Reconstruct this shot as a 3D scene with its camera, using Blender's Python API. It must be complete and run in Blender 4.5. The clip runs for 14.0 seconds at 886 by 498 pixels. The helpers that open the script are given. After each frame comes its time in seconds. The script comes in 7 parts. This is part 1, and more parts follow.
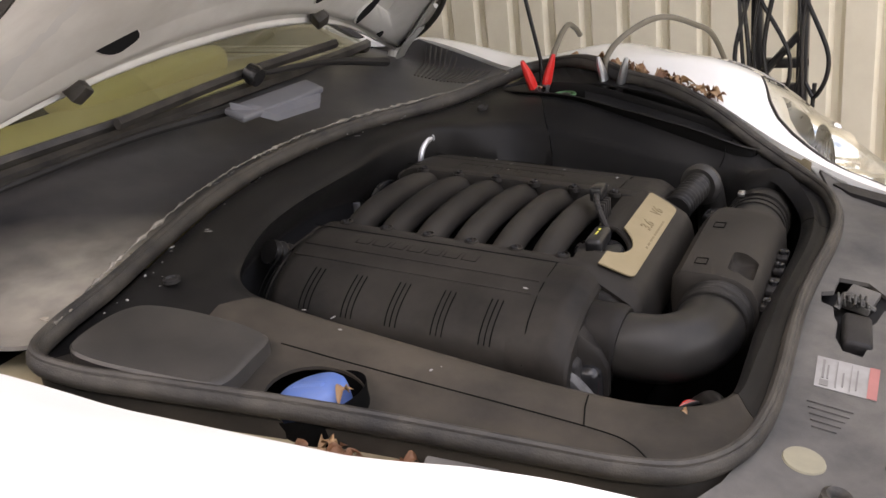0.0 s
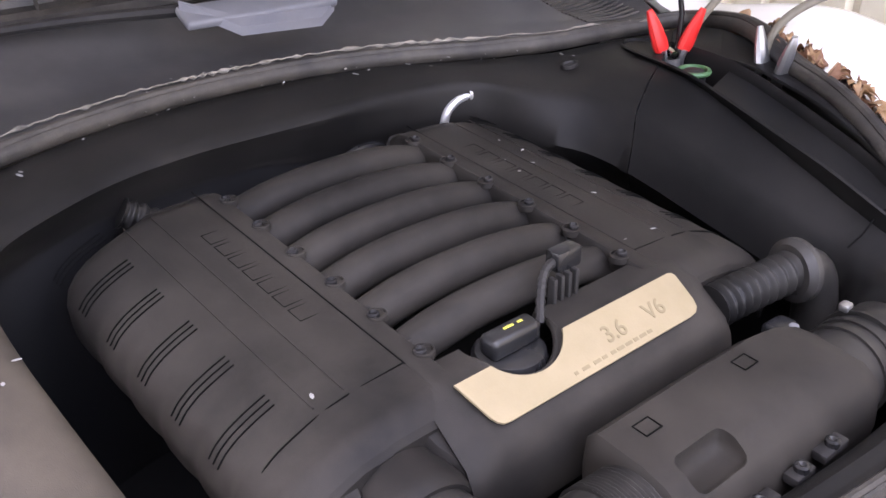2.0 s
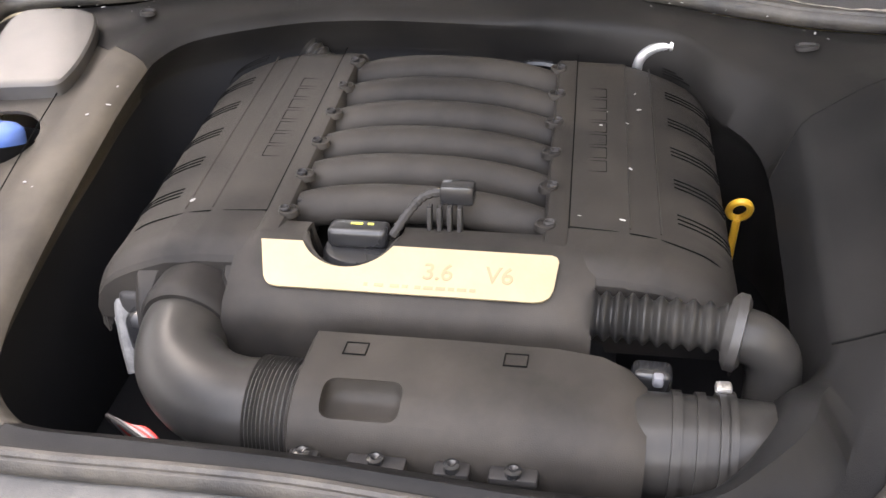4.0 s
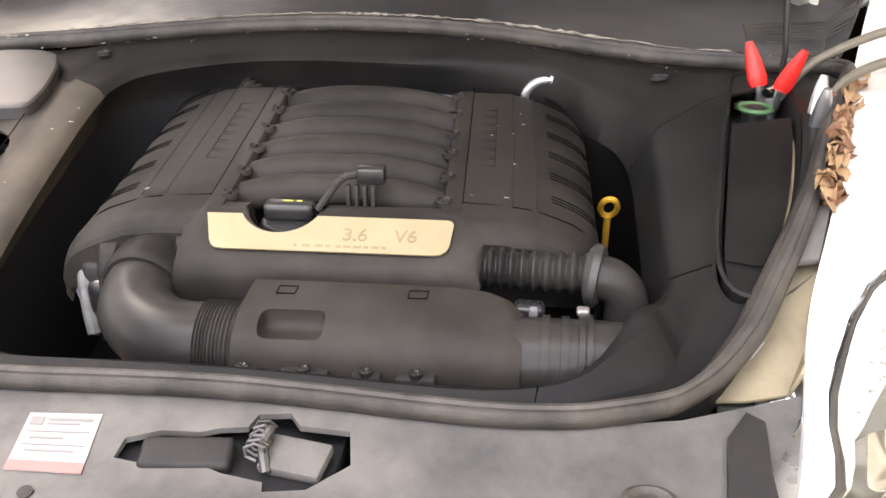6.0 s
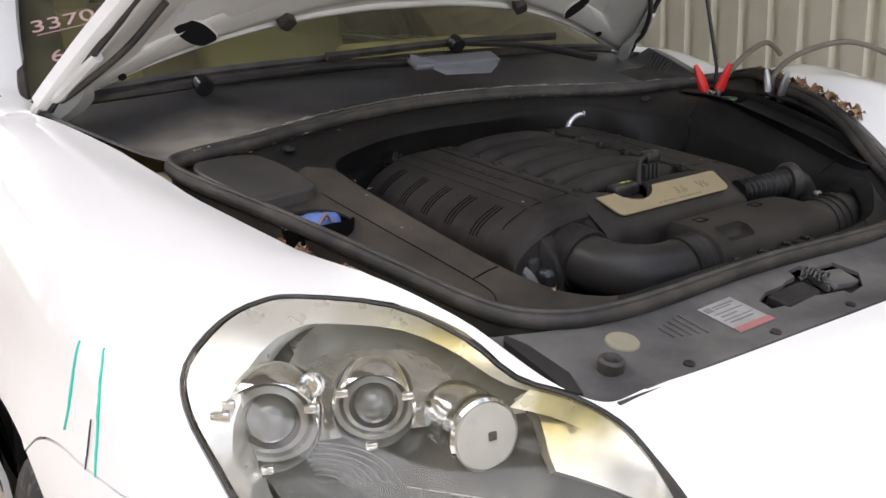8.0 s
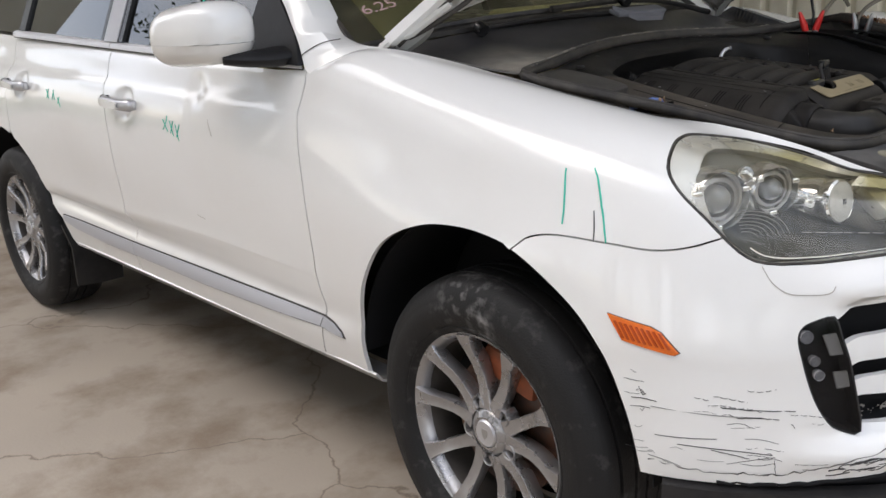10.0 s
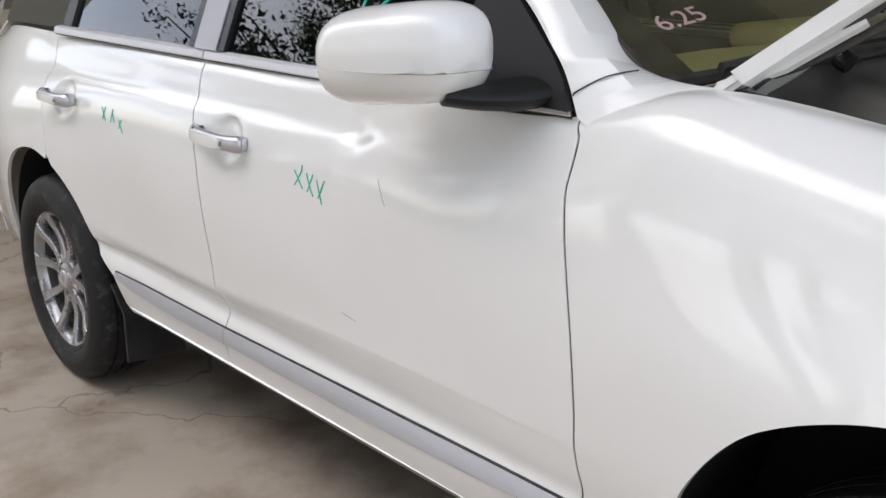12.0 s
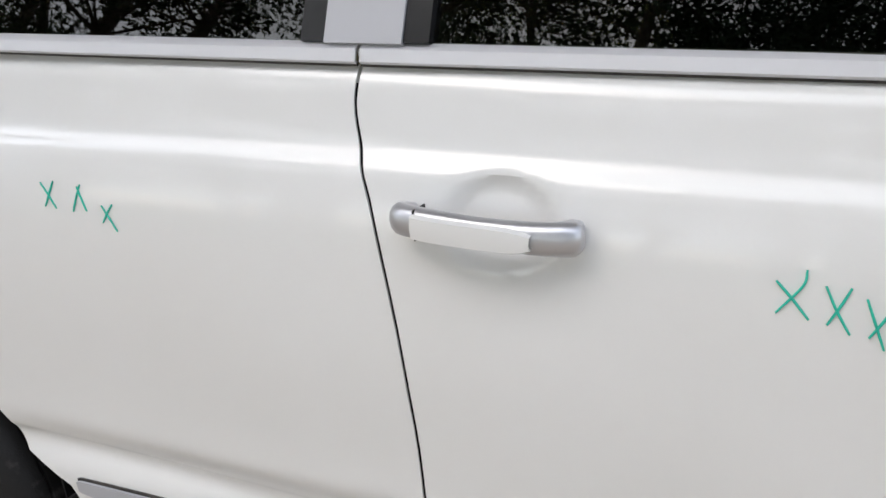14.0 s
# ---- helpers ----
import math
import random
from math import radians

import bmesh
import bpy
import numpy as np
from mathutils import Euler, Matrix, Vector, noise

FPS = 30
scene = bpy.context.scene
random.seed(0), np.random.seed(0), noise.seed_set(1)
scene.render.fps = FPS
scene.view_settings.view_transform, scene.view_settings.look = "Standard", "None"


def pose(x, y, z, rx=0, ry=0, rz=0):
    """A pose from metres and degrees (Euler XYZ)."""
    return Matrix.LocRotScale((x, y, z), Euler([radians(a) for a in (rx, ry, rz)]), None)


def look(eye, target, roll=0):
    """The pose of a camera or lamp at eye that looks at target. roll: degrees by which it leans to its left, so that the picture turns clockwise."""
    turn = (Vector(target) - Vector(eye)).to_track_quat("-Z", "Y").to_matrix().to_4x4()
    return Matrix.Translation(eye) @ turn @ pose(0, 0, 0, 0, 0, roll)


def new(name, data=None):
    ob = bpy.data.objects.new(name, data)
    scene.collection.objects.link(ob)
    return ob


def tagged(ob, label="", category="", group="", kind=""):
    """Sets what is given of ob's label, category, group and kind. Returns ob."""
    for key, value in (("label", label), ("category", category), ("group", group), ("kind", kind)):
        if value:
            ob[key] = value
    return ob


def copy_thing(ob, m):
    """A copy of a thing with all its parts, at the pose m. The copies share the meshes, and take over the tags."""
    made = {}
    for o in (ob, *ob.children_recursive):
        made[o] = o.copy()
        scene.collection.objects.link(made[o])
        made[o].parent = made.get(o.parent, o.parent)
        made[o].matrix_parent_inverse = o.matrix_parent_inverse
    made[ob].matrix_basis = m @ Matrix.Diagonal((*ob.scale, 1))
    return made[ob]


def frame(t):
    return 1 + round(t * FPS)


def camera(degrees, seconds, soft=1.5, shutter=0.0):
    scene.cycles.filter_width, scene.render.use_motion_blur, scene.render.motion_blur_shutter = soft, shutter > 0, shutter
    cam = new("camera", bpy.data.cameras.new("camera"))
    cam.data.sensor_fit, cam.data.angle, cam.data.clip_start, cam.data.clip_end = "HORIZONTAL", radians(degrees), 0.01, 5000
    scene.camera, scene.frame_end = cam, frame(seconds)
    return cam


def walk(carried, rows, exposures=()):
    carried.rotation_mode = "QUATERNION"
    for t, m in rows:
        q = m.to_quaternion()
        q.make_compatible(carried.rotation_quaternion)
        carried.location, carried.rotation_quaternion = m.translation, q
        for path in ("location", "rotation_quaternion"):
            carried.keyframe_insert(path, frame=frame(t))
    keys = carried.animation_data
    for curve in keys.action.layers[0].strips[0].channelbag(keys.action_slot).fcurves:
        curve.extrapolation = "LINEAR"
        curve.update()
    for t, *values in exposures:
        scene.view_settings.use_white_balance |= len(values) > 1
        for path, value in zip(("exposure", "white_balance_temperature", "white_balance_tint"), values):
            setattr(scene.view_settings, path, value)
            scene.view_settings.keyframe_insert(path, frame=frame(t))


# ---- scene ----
from mathutils.bvhtree import BVHTree

cam = camera(50.6, 14.0)
PATH = [
    (0, (0.815, -1.185, 1.615), (-0.13, 0.421, 0.889), -6.7),
    (0.4, (0.666, -1.045, 1.632), (-0.139, 0.605, 0.838), -7.3),
    (0.5, (0.636, -1.023, 1.6), (-0.138, 0.639, 0.803), -7.0),
    (1, (0.643, -0.877, 1.634), (-0.241, 0.717, 0.812), -8.6),
    (1.5, (0.819, -0.697, 1.623), (-0.372, 0.69, 0.812), -5.9),
    (1.6, (0.855, -0.656, 1.631), (-0.376, 0.67, 0.78), -4.9),
    (2, (0.91, -0.486, 1.588), (-0.498, 0.582, 0.653), -1.0),
    (2.5, (0.972, -0.264, 1.598), (-0.629, 0.316, 0.549), -0.7),
    (3, (1.126, -0.048, 1.601), (-0.574, 0.087, 0.557), 1.5),
    (3.4, (1.148, 0.086, 1.608), (-0.56, 0.037, 0.569), 0.2),
    (3.5, (1.146, 0.115, 1.603), (-0.568, 0.034, 0.575), 0.5),
    (4, (1.139, 0.232, 1.604), (-0.515, -0.107, 0.531), -1.3),
    (4.1, (1.127, 0.257, 1.589), (-0.52, -0.113, 0.516), -1.7),
    (4.2, (1.134, 0.303, 1.602), (-0.49, -0.133, 0.519), -3.0),
    (5.2, (1.27, 0.395, 1.585), (-0.29, -0.02, 0.65), -1.8),
    (6.3, (1.39, 0.141, 1.566), (-0.426, 0.068, 0.733), -0.1),
    (6.5, (1.384, -0.002, 1.57), (-0.443, 0.028, 0.756), -0.7),
    (7, (1.401, -0.341, 1.531), (-0.413, 0.137, 0.839), 2.7),
    (7.5, (1.493, -0.657, 1.514), (-0.218, 0.166, 0.887), 1.4),
    (7.6, (1.483, -0.745, 1.501), (-0.197, 0.164, 0.909), 0.4),
    (8, (1.48, -1.102, 1.47), (-0.122, -0.041, 0.914), -2.4),
    (8.5, (1.566, -1.573, 1.46), (0.065, -0.405, 0.841), -1.3),
    (9, (1.592, -1.948, 1.428), (0.191, -0.662, 0.81), -3.4),
    (9.2, (1.593, -2.086, 1.43), (0.146, -0.823, 0.873), -4.5),
    (9.7, (1.575, -2.235, 1.433), (0.128, -0.972, 0.871), -3.7),
    (10.25, (1.425, -2.255, 1.441), (-0.022, -0.994, 0.872), -2.8),
    (10.8, (1.225, -2.18, 1.456), (-0.221, -0.925, 0.876), -2.0),
    (11.3, (0.946, -2.126, 1.476), (-0.498, -0.873, 0.886), -1.2),
    (11.5, (0.802, -2.118, 1.493), (-0.645, -0.872, 0.897), -1.4),
    (12, (0.393, -2.026, 1.441), (-1.04, -0.753, 0.872), -1.1),
    (12.5, (-0.006, -1.973, 1.446), (-1.32, -0.604, 0.815), -2.7),
    (13, (-0.368, -1.974, 1.453), (-1.482, -0.473, 0.741), -4.0),
    (13.5, (-0.763, -1.879, 1.435), (-1.762, -0.281, 0.765), -4.3),
    (14, (-1.185, -1.857, 1.389), (-2.065, -0.182, 0.741), -4.2),
]
EXPOSURES = [(0.0, 2.0, 7000, 18), (0.5, 2.8, 6650, 19), (1.0, 2.95, 6500, 22), (1.5, 2.35, 6400, 22), (2.0, 3.0, 6250, 26), (2.5, 3.55, 6650, 24), (3.0, 3.65, 6800, 19), (3.5, 3.65, 6850, 17), (4.2, 3.55, 6850, 16),
             (6.5, 3.2, 7150, 17), (7.0, 3.05, 7100, 17), (7.5, 2.25, 6700, 16), (8.0, 1.55, 6550, 15), (8.4, 1.2, 6450, 13), (9.0, 1.02, 6450, 12), (11.5, 1.15, 6350, 12), (13.0, 1.02, 6200, 11), (14.0, 1.08, 6250, 10)]
walk(cam, [(t, look(eye, target, roll)) for t, eye, target, roll in PATH],
     exposures=EXPOSURES)

# ---- world, sun, exposure ----
world = bpy.data.worlds.new("sky")
scene.world = world
world.use_nodes = True
wn, wl = world.node_tree.nodes, world.node_tree.links
sky = wn.new("ShaderNodeTexSky")
sky.sky_type, sky.sun_disc = "NISHITA", False
sky.sun_elevation, sky.sun_rotation = radians(52), radians(215)
sky.air_density, sky.dust_density = 1.0, 2.5
cloud_at = wn.new("ShaderNodeTexCoord")
cloud = wn.new("ShaderNodeTexNoise")
cloud.inputs["Scale"].default_value, cloud.inputs["Detail"].default_value = 2.6, 7.0
cloud_ramp = wn.new("ShaderNodeValToRGB")
cloud_ramp.color_ramp.elements[0].position, cloud_ramp.color_ramp.elements[1].position = 0.38, 0.62
veil = wn.new("ShaderNodeMix")
veil.data_type = "RGBA"
veil.inputs["B"].default_value = (8.0, 8.2, 8.6, 1)
wl.new(cloud_at.outputs["Generated"], cloud.inputs["Vector"])
wl.new(cloud.outputs["Fac"], cloud_ramp.inputs["Fac"])
wl.new(cloud_ramp.outputs["Color"], veil.inputs["Factor"])
wl.new(sky.outputs["Color"], veil.inputs["A"])
wl.new(veil.outputs["Result"], wn["Background"].inputs["Color"])
wn["Background"].inputs["Strength"].default_value = 0.145
sun = new("sun", bpy.data.lights.new("sun", "SUN"))
sun.data.energy, sun.data.angle, sun.data.color = 0.8, radians(95), (1.0, 0.96, 0.9)
sun.matrix_world = look((-4, -8, 12), (0, 0, 0))


# ---- materials ----
def mat(name, base, rough=0.5, metal=0.0, coat=0.0, var=0.15, vscale=6.0, bump=0.0, bscale=300.0, dust=None, dust_amount=0.4, dscale=9.0,
        transmission=0.0, ior=1.45, spec=0.5, rvar=0.1, dlo=0.34, dhi=0.72):
    """A principled surface with a coarse stain layer, a fine grain and optional dust that gathers in patches."""
    m = bpy.data.materials.new(name)
    m.use_nodes = True
    n, l = m.node_tree.nodes, m.node_tree.links
    p = n["Principled BSDF"]
    at = n.new("ShaderNodeNewGeometry").outputs["Position"]
    big, fine = n.new("ShaderNodeTexNoise"), n.new("ShaderNodeTexNoise")
    for tex, s, d in ((big, vscale, 6.0), (fine, bscale, 3.0)):
        tex.inputs["Scale"].default_value, tex.inputs["Detail"].default_value = s, d
        l.new(at, tex.inputs["Vector"])
    mix = n.new("ShaderNodeMix")
    mix.data_type = "RGBA"
    mix.inputs["A"].default_value = (*[c * (1 - var) for c in base], 1)
    mix.inputs["B"].default_value = (*[min(1, c * (1 + var)) for c in base], 1)
    l.new(big.outputs["Fac"], mix.inputs["Factor"])
    colour = mix.outputs["Result"]
    if dust:
        lay, ramp, grit = n.new("ShaderNodeMix"), n.new("ShaderNodeValToRGB"), n.new("ShaderNodeTexNoise")
        lay.data_type = "RGBA"
        grit.inputs["Scale"].default_value, grit.inputs["Detail"].default_value = dscale, 9.0
        grit.inputs["Roughness"].default_value = 0.62
        l.new(at, grit.inputs["Vector"])
        ramp.color_ramp.elements[0].position, ramp.color_ramp.elements[1].position = dlo, dhi
        ramp.color_ramp.elements[1].color = (dust_amount,) * 3 + (1,)
        l.new(grit.outputs["Fac"], ramp.inputs["Fac"])
        l.new(ramp.outputs["Color"], lay.inputs["Factor"])
        l.new(colour, lay.inputs["A"])
        lay.inputs["B"].default_value = (*dust, 1)
        colour = lay.outputs["Result"]
    l.new(colour, p.inputs["Base Color"])
    rr = n.new("ShaderNodeMapRange")
    rr.inputs["To Min"].default_value, rr.inputs["To Max"].default_value = max(0.0, rough - rvar), min(1.0, rough + rvar)
    l.new(big.outputs["Fac"], rr.inputs["Value"])
    l.new(rr.outputs["Result"], p.inputs["Roughness"])
    p.inputs["Metallic"].default_value = metal
    p.inputs["Coat Weight"].default_value = coat
    p.inputs["Coat Roughness"].default_value = 0.04
    p.inputs["Transmission Weight"].default_value = transmission
    p.inputs["IOR"].default_value = ior
    p.inputs["Specular IOR Level"].default_value = spec
    if bump:
        b = n.new("ShaderNodeBump")
        b.inputs["Strength"].default_value, b.inputs["Distance"].default_value = bump, 0.002
        l.new(fine.outputs["Fac"], b.inputs["Height"])
        l.new(b.outputs["Normal"], p.inputs["Normal"])
        if coat:
            l.new(b.outputs["Normal"], p.inputs["Coat Normal"])
    return m


PAINT = mat("white_paint", (0.80, 0.795, 0.775), 0.34, coat=1.0, var=0.015, vscale=2.5, bump=0.40, bscale=6.0, dust=(0.62, 0.58, 0.50), dust_amount=0.10, dscale=3.0, spec=0.45, rvar=0.05)
PAINT_INNER = mat("primer_white", (0.74, 0.73, 0.70), 0.5, var=0.06, vscale=4, dust=(0.36, 0.33, 0.28), dust_amount=0.4, dscale=7)
PLASTIC = mat("black_grained_plastic", (0.01568, 0.01496, 0.01568), 0.5, var=0.3, vscale=12, bump=0.25, bscale=900, dust=(0.04987, 0.04631, 0.04275), dust_amount=0.6, dscale=7, rvar=0.12, spec=0.25)
COVER = mat("engine_cover_plastic", (0.01264, 0.01179, 0.01158), 0.5, var=0.25, vscale=10, bump=0.2, bscale=1200, dust=(0.04914, 0.04352, 0.03721), dust_amount=0.8, dscale=5, rvar=0.1, spec=0.14)
TRIM = mat("bay_trim_plastic", (0.008797, 0.008622, 0.008797), 0.40, var=0.3, vscale=8, bump=0.2, bscale=1000, dust=(0.03167, 0.02904, 0.02639), dust_amount=0.6, dscale=4.5, rvar=0.12, spec=0.12)
# Darker copy of the bay trim, the hood's shade put into its colour.
TRIM_BLACK = mat("shaded_black_trim", (0.007745, 0.007745, 0.008201), 0.38, var=0.3, vscale=8, bump=0.15, bscale=1000, dust=(0.02552, 0.02415, 0.02279), dust_amount=0.55, dscale=4.5, rvar=0.1, spec=0.12)
TRIM_DUSTY = mat("dusty_bay_trim", (0.02339, 0.02132, 0.01926), 0.55, var=0.3, vscale=8, bump=0.2, bscale=1000, dust=(0.09289, 0.07911, 0.0619), dust_amount=0.85, dscale=4.5, rvar=0.12, spec=0.15)
LOCK_PANEL = mat("grey_dusty_panel", (0.04791, 0.04791, 0.04928), 0.55, var=0.25, vscale=9, bump=0.2, bscale=700, dust=(0.178, 0.1676, 0.1541), dust_amount=0.8, dscale=6, spec=0.25)
COWL = mat("cowl_plastic", (0.02916, 0.02916, 0.03342), 0.36, var=0.3, vscale=7, bump=0.12, bscale=800, dust=(0.1458, 0.1385, 0.1288), dust_amount=0.5, dscale=3.4, spec=0.25)
SEAL = mat("rubber_seal", (0.016, 0.015, 0.015), 0.55, var=0.3, vscale=30, bump=0.3, bscale=500, dust=(0.12, 0.105, 0.085), dust_amount=0.5, dscale=16)
# Near-black for hollows; their shade is put into the colour.
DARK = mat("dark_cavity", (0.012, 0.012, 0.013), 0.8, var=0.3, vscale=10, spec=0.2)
GLOSS_BLACK = mat("gloss_black_plastic", (0.015, 0.015, 0.016), 0.25, var=0.2)
HOSE = mat("black_hose", (0.01296, 0.0126, 0.0126), 0.34, var=0.25, vscale=14, dust=(0.0468, 0.0432, 0.03888), dust_amount=0.7, dscale=8, spec=0.22)
RUBBER = mat("tyre_rubber", (0.013, 0.0125, 0.0125), 0.6, var=0.3, vscale=14, bump=0.5, bscale=220, dust=(0.16, 0.15, 0.145), dust_amount=0.35, dscale=16, dlo=0.56, dhi=0.74, spec=0.3)
BARREL = mat("dusty_rim_barrel", (0.075, 0.066, 0.058), 0.6, metal=0.3, var=0.35, vscale=20)
ALLOY = mat("silver_alloy", (0.40, 0.395, 0.40), 0.28, metal=0.75, var=0.08, vscale=14, dust=(0.24, 0.21, 0.18), dust_amount=0.4, dscale=18)
CHROME = mat("bright_metal", (0.82, 0.82, 0.81), 0.10, metal=1.0, var=0.06, rvar=0.05)
CAST = mat("cast_metal", (0.42, 0.41, 0.40), 0.45, metal=0.9, var=0.2, vscale=30, bump=0.3, bscale=300)
SATIN = mat("satin_silver_trim", (0.58, 0.58, 0.60), 0.34, metal=0.75, var=0.03, vscale=8)
BELT = mat("bright_belt_strip", (0.70, 0.70, 0.72), 0.46, metal=0.35, var=0.03, vscale=4)
STRIP = mat("grey_satin_strip", (0.47, 0.475, 0.50), 0.46, metal=0.15, var=0.03, vscale=4)
GOLD = mat("champagne_plate", (0.25, 0.205, 0.120), 0.55, metal=0.2, var=0.12, vscale=14, bump=0.1, bscale=500, dust=(0.33, 0.265, 0.17), dust_amount=0.5, dscale=22)
# Darker gold for raised figures: the emboss's shaded edges put into the colour.
GOLD_SHADED = mat("shaded_champagne_emboss", (0.20, 0.16, 0.092), 0.55, metal=0.2, var=0.2, vscale=60)
BLUE = mat("blue_cap", (0.075, 0.15, 0.42), 0.45, var=0.12, vscale=25, dust=(0.2, 0.22, 0.3), dust_amount=0.35, dscale=30)
RED = mat("red_clamp_grip", (0.62, 0.025, 0.02), 0.38, var=0.1, vscale=30)
YELLOW = mat("yellow_ring", (0.62, 0.34, 0.03), 0.4, var=0.15, vscale=40)
ORANGE = mat("amber_lens", (0.72, 0.14, 0.005), 0.15, coat=1.0, var=0.3, vscale=70, bump=0.4, bscale=160)
AMBER_DEEP = mat("deep_amber_rib", (0.42, 0.055, 0.004), 0.15, coat=1.0, var=0.3, vscale=70)
GREEN = mat("green_marker", (0.03, 0.50, 0.36), 0.5, var=0.2, vscale=80)
WIPER_GREY = mat("grey_wiper_cover", (0.13, 0.135, 0.16), 0.45, var=0.12, vscale=18, dust=(0.24, 0.23, 0.22), dust_amount=0.4)
CABLE = mat("grey_cable", (0.13, 0.115, 0.085), 0.5, var=0.3, vscale=40)
BEIGE = mat("beige_interior", (0.62, 0.53, 0.30), 0.6, var=0.08, vscale=9, bump=0.2, bscale=500)
BROWN = mat("dry_leaf", (0.14, 0.065, 0.032), 0.65, var=0.45, vscale=60)
TAN = mat("dry_leaf_tan", (0.27, 0.165, 0.085), 0.6, var=0.3, vscale=60)
LABEL = mat("paper_label", (0.30, 0.295, 0.29), 0.6, var=0.1, vscale=40, dust=(0.17, 0.165, 0.16), dust_amount=0.7, dscale=30)
LABEL_RED = mat("label_red_print", (0.32, 0.13, 0.12), 0.6, var=0.2, vscale=60)
LABEL_INK = mat("label_dark_print", (0.16, 0.155, 0.15), 0.6)
# Near-black for slits, seams and gaps, their shade put into the colour.
DEEP_SHADE = mat("deep_shade", (0.004, 0.004, 0.004), 0.9, spec=0.05)
GUTTER = mat("beige_gutter", (0.32, 0.275, 0.18), 0.6, var=0.15, vscale=10, dust=(0.13, 0.10, 0.065), dust_amount=0.75, dscale=14)
PALE_SCRATCH = mat("pale_scratch", (0.40, 0.37, 0.33), 0.7, var=0.4, vscale=120)
SCRATCH = mat("scraped_dark_mark", (0.045, 0.043, 0.042), 0.7, var=0.4, vscale=120)
# White, hardly metallic cups: the reflectors' bright glints put into the colour.
LAMP_CUP = mat("white_lamp_cup", (0.88, 0.88, 0.89), 0.15, metal=0.35, var=0.25, vscale=120, bump=1.0, bscale=130)
BOWL = mat("dark_ribbed_bowl", (0.026, 0.026, 0.028), 0.5, var=0.6, vscale=45, bump=0.8, bscale=90)
FACE = mat("pale_lamp_face", (0.56, 0.55, 0.51), 0.3, var=0.1, vscale=60)
WOOD_GREEN = mat("pine_needles", (0.035, 0.06, 0.022), 0.7, var=0.4, vscale=0.8)
BARK = mat("bark", (0.10, 0.07, 0.05), 0.9, var=0.35, vscale=8, bump=0.8, bscale=20)
WALL_SHEET = mat("cream_sheet_metal", (0.82, 0.77, 0.62), 0.45, var=0.05, vscale=2, dust=(0.50, 0.43, 0.31), dust_amount=0.3, dscale=5)
ROOF_SHEET = mat("grey_roof_sheet", (0.30, 0.30, 0.29), 0.5, var=0.1, vscale=1.5)
GRASS = mat("grass_ground", (0.10, 0.12, 0.05), 0.9, var=0.4, vscale=0.5, bump=0.8, bscale=12)
CALIPER = mat("rust_orange_caliper", (0.34, 0.085, 0.03), 0.7, var=0.4, vscale=40, dust=(0.16, 0.10, 0.07), dust_amount=0.6, dscale=25)
DISC = mat("brake_disc_metal", (0.12, 0.10, 0.09), 0.45, metal=0.8, var=0.3, vscale=40, dust=(0.20, 0.07, 0.03), dust_amount=0.8, dscale=20)


def drift(m, centre, radius, colour, amount, grain=18.0, sharp=0.0):
    """Dust settled round one spot of a surface, broken up by noise."""
    n, l = m.node_tree.nodes, m.node_tree.links
    p = n["Principled BSDF"]
    old = p.inputs["Base Color"].links[0].from_socket
    at, far, fall, tex, both, lay = (n.new("ShaderNode" + k) for k in ("NewGeometry", "VectorMath", "MapRange", "TexNoise", "Math", "Mix"))
    far.operation, far.inputs[1].default_value = "DISTANCE", centre
    l.new(at.outputs["Position"], far.inputs[0])
    fall.inputs["From Min"].default_value, fall.inputs["From Max"].default_value = radius * .2, radius
    fall.inputs["To Min"].default_value, fall.inputs["To Max"].default_value = amount, 0.0
    l.new(far.outputs["Value"], fall.inputs["Value"])
    tex.inputs["Scale"].default_value, tex.inputs["Detail"].default_value = grain, 8.0
    l.new(at.outputs["Position"], tex.inputs["Vector"])
    grains = tex.outputs["Fac"]
    if sharp:
        edge = n.new("ShaderNodeMapRange")
        edge.inputs["From Min"].default_value, edge.inputs["From Max"].default_value = 0.56 - sharp, 0.64
        l.new(grains, edge.inputs["Value"])
        grains = edge.outputs["Result"]
    both.operation = "MULTIPLY"
    l.new(fall.outputs["Result"], both.inputs[0])
    l.new(grains, both.inputs[1])
    lay.data_type = "RGBA"
    l.new(both.outputs["Value"], lay.inputs["Factor"])
    l.new(old, lay.inputs["A"])
    lay.inputs["B"].default_value = (*colour, 1)
    l.new(lay.outputs["Result"], p.inputs["Base Color"])


drift(PAINT, (.946, -.465, .897), .055, (0.24, 0.13, 0.065), 1.0, 42.0, 0.12)
drift(RUBBER, (.120, -.938, .695), .055, (0.38, 0.37, 0.36), 0.6, 26.0, 0.08)
drift(RUBBER, (.06, -.92, .735), .12, (0.25, 0.24, 0.235), 0.45, 34.0, 0.05)
drift(COWL, (-.11, -.48, 1.21), .22, (0.42, 0.38, 0.32), 1.5)


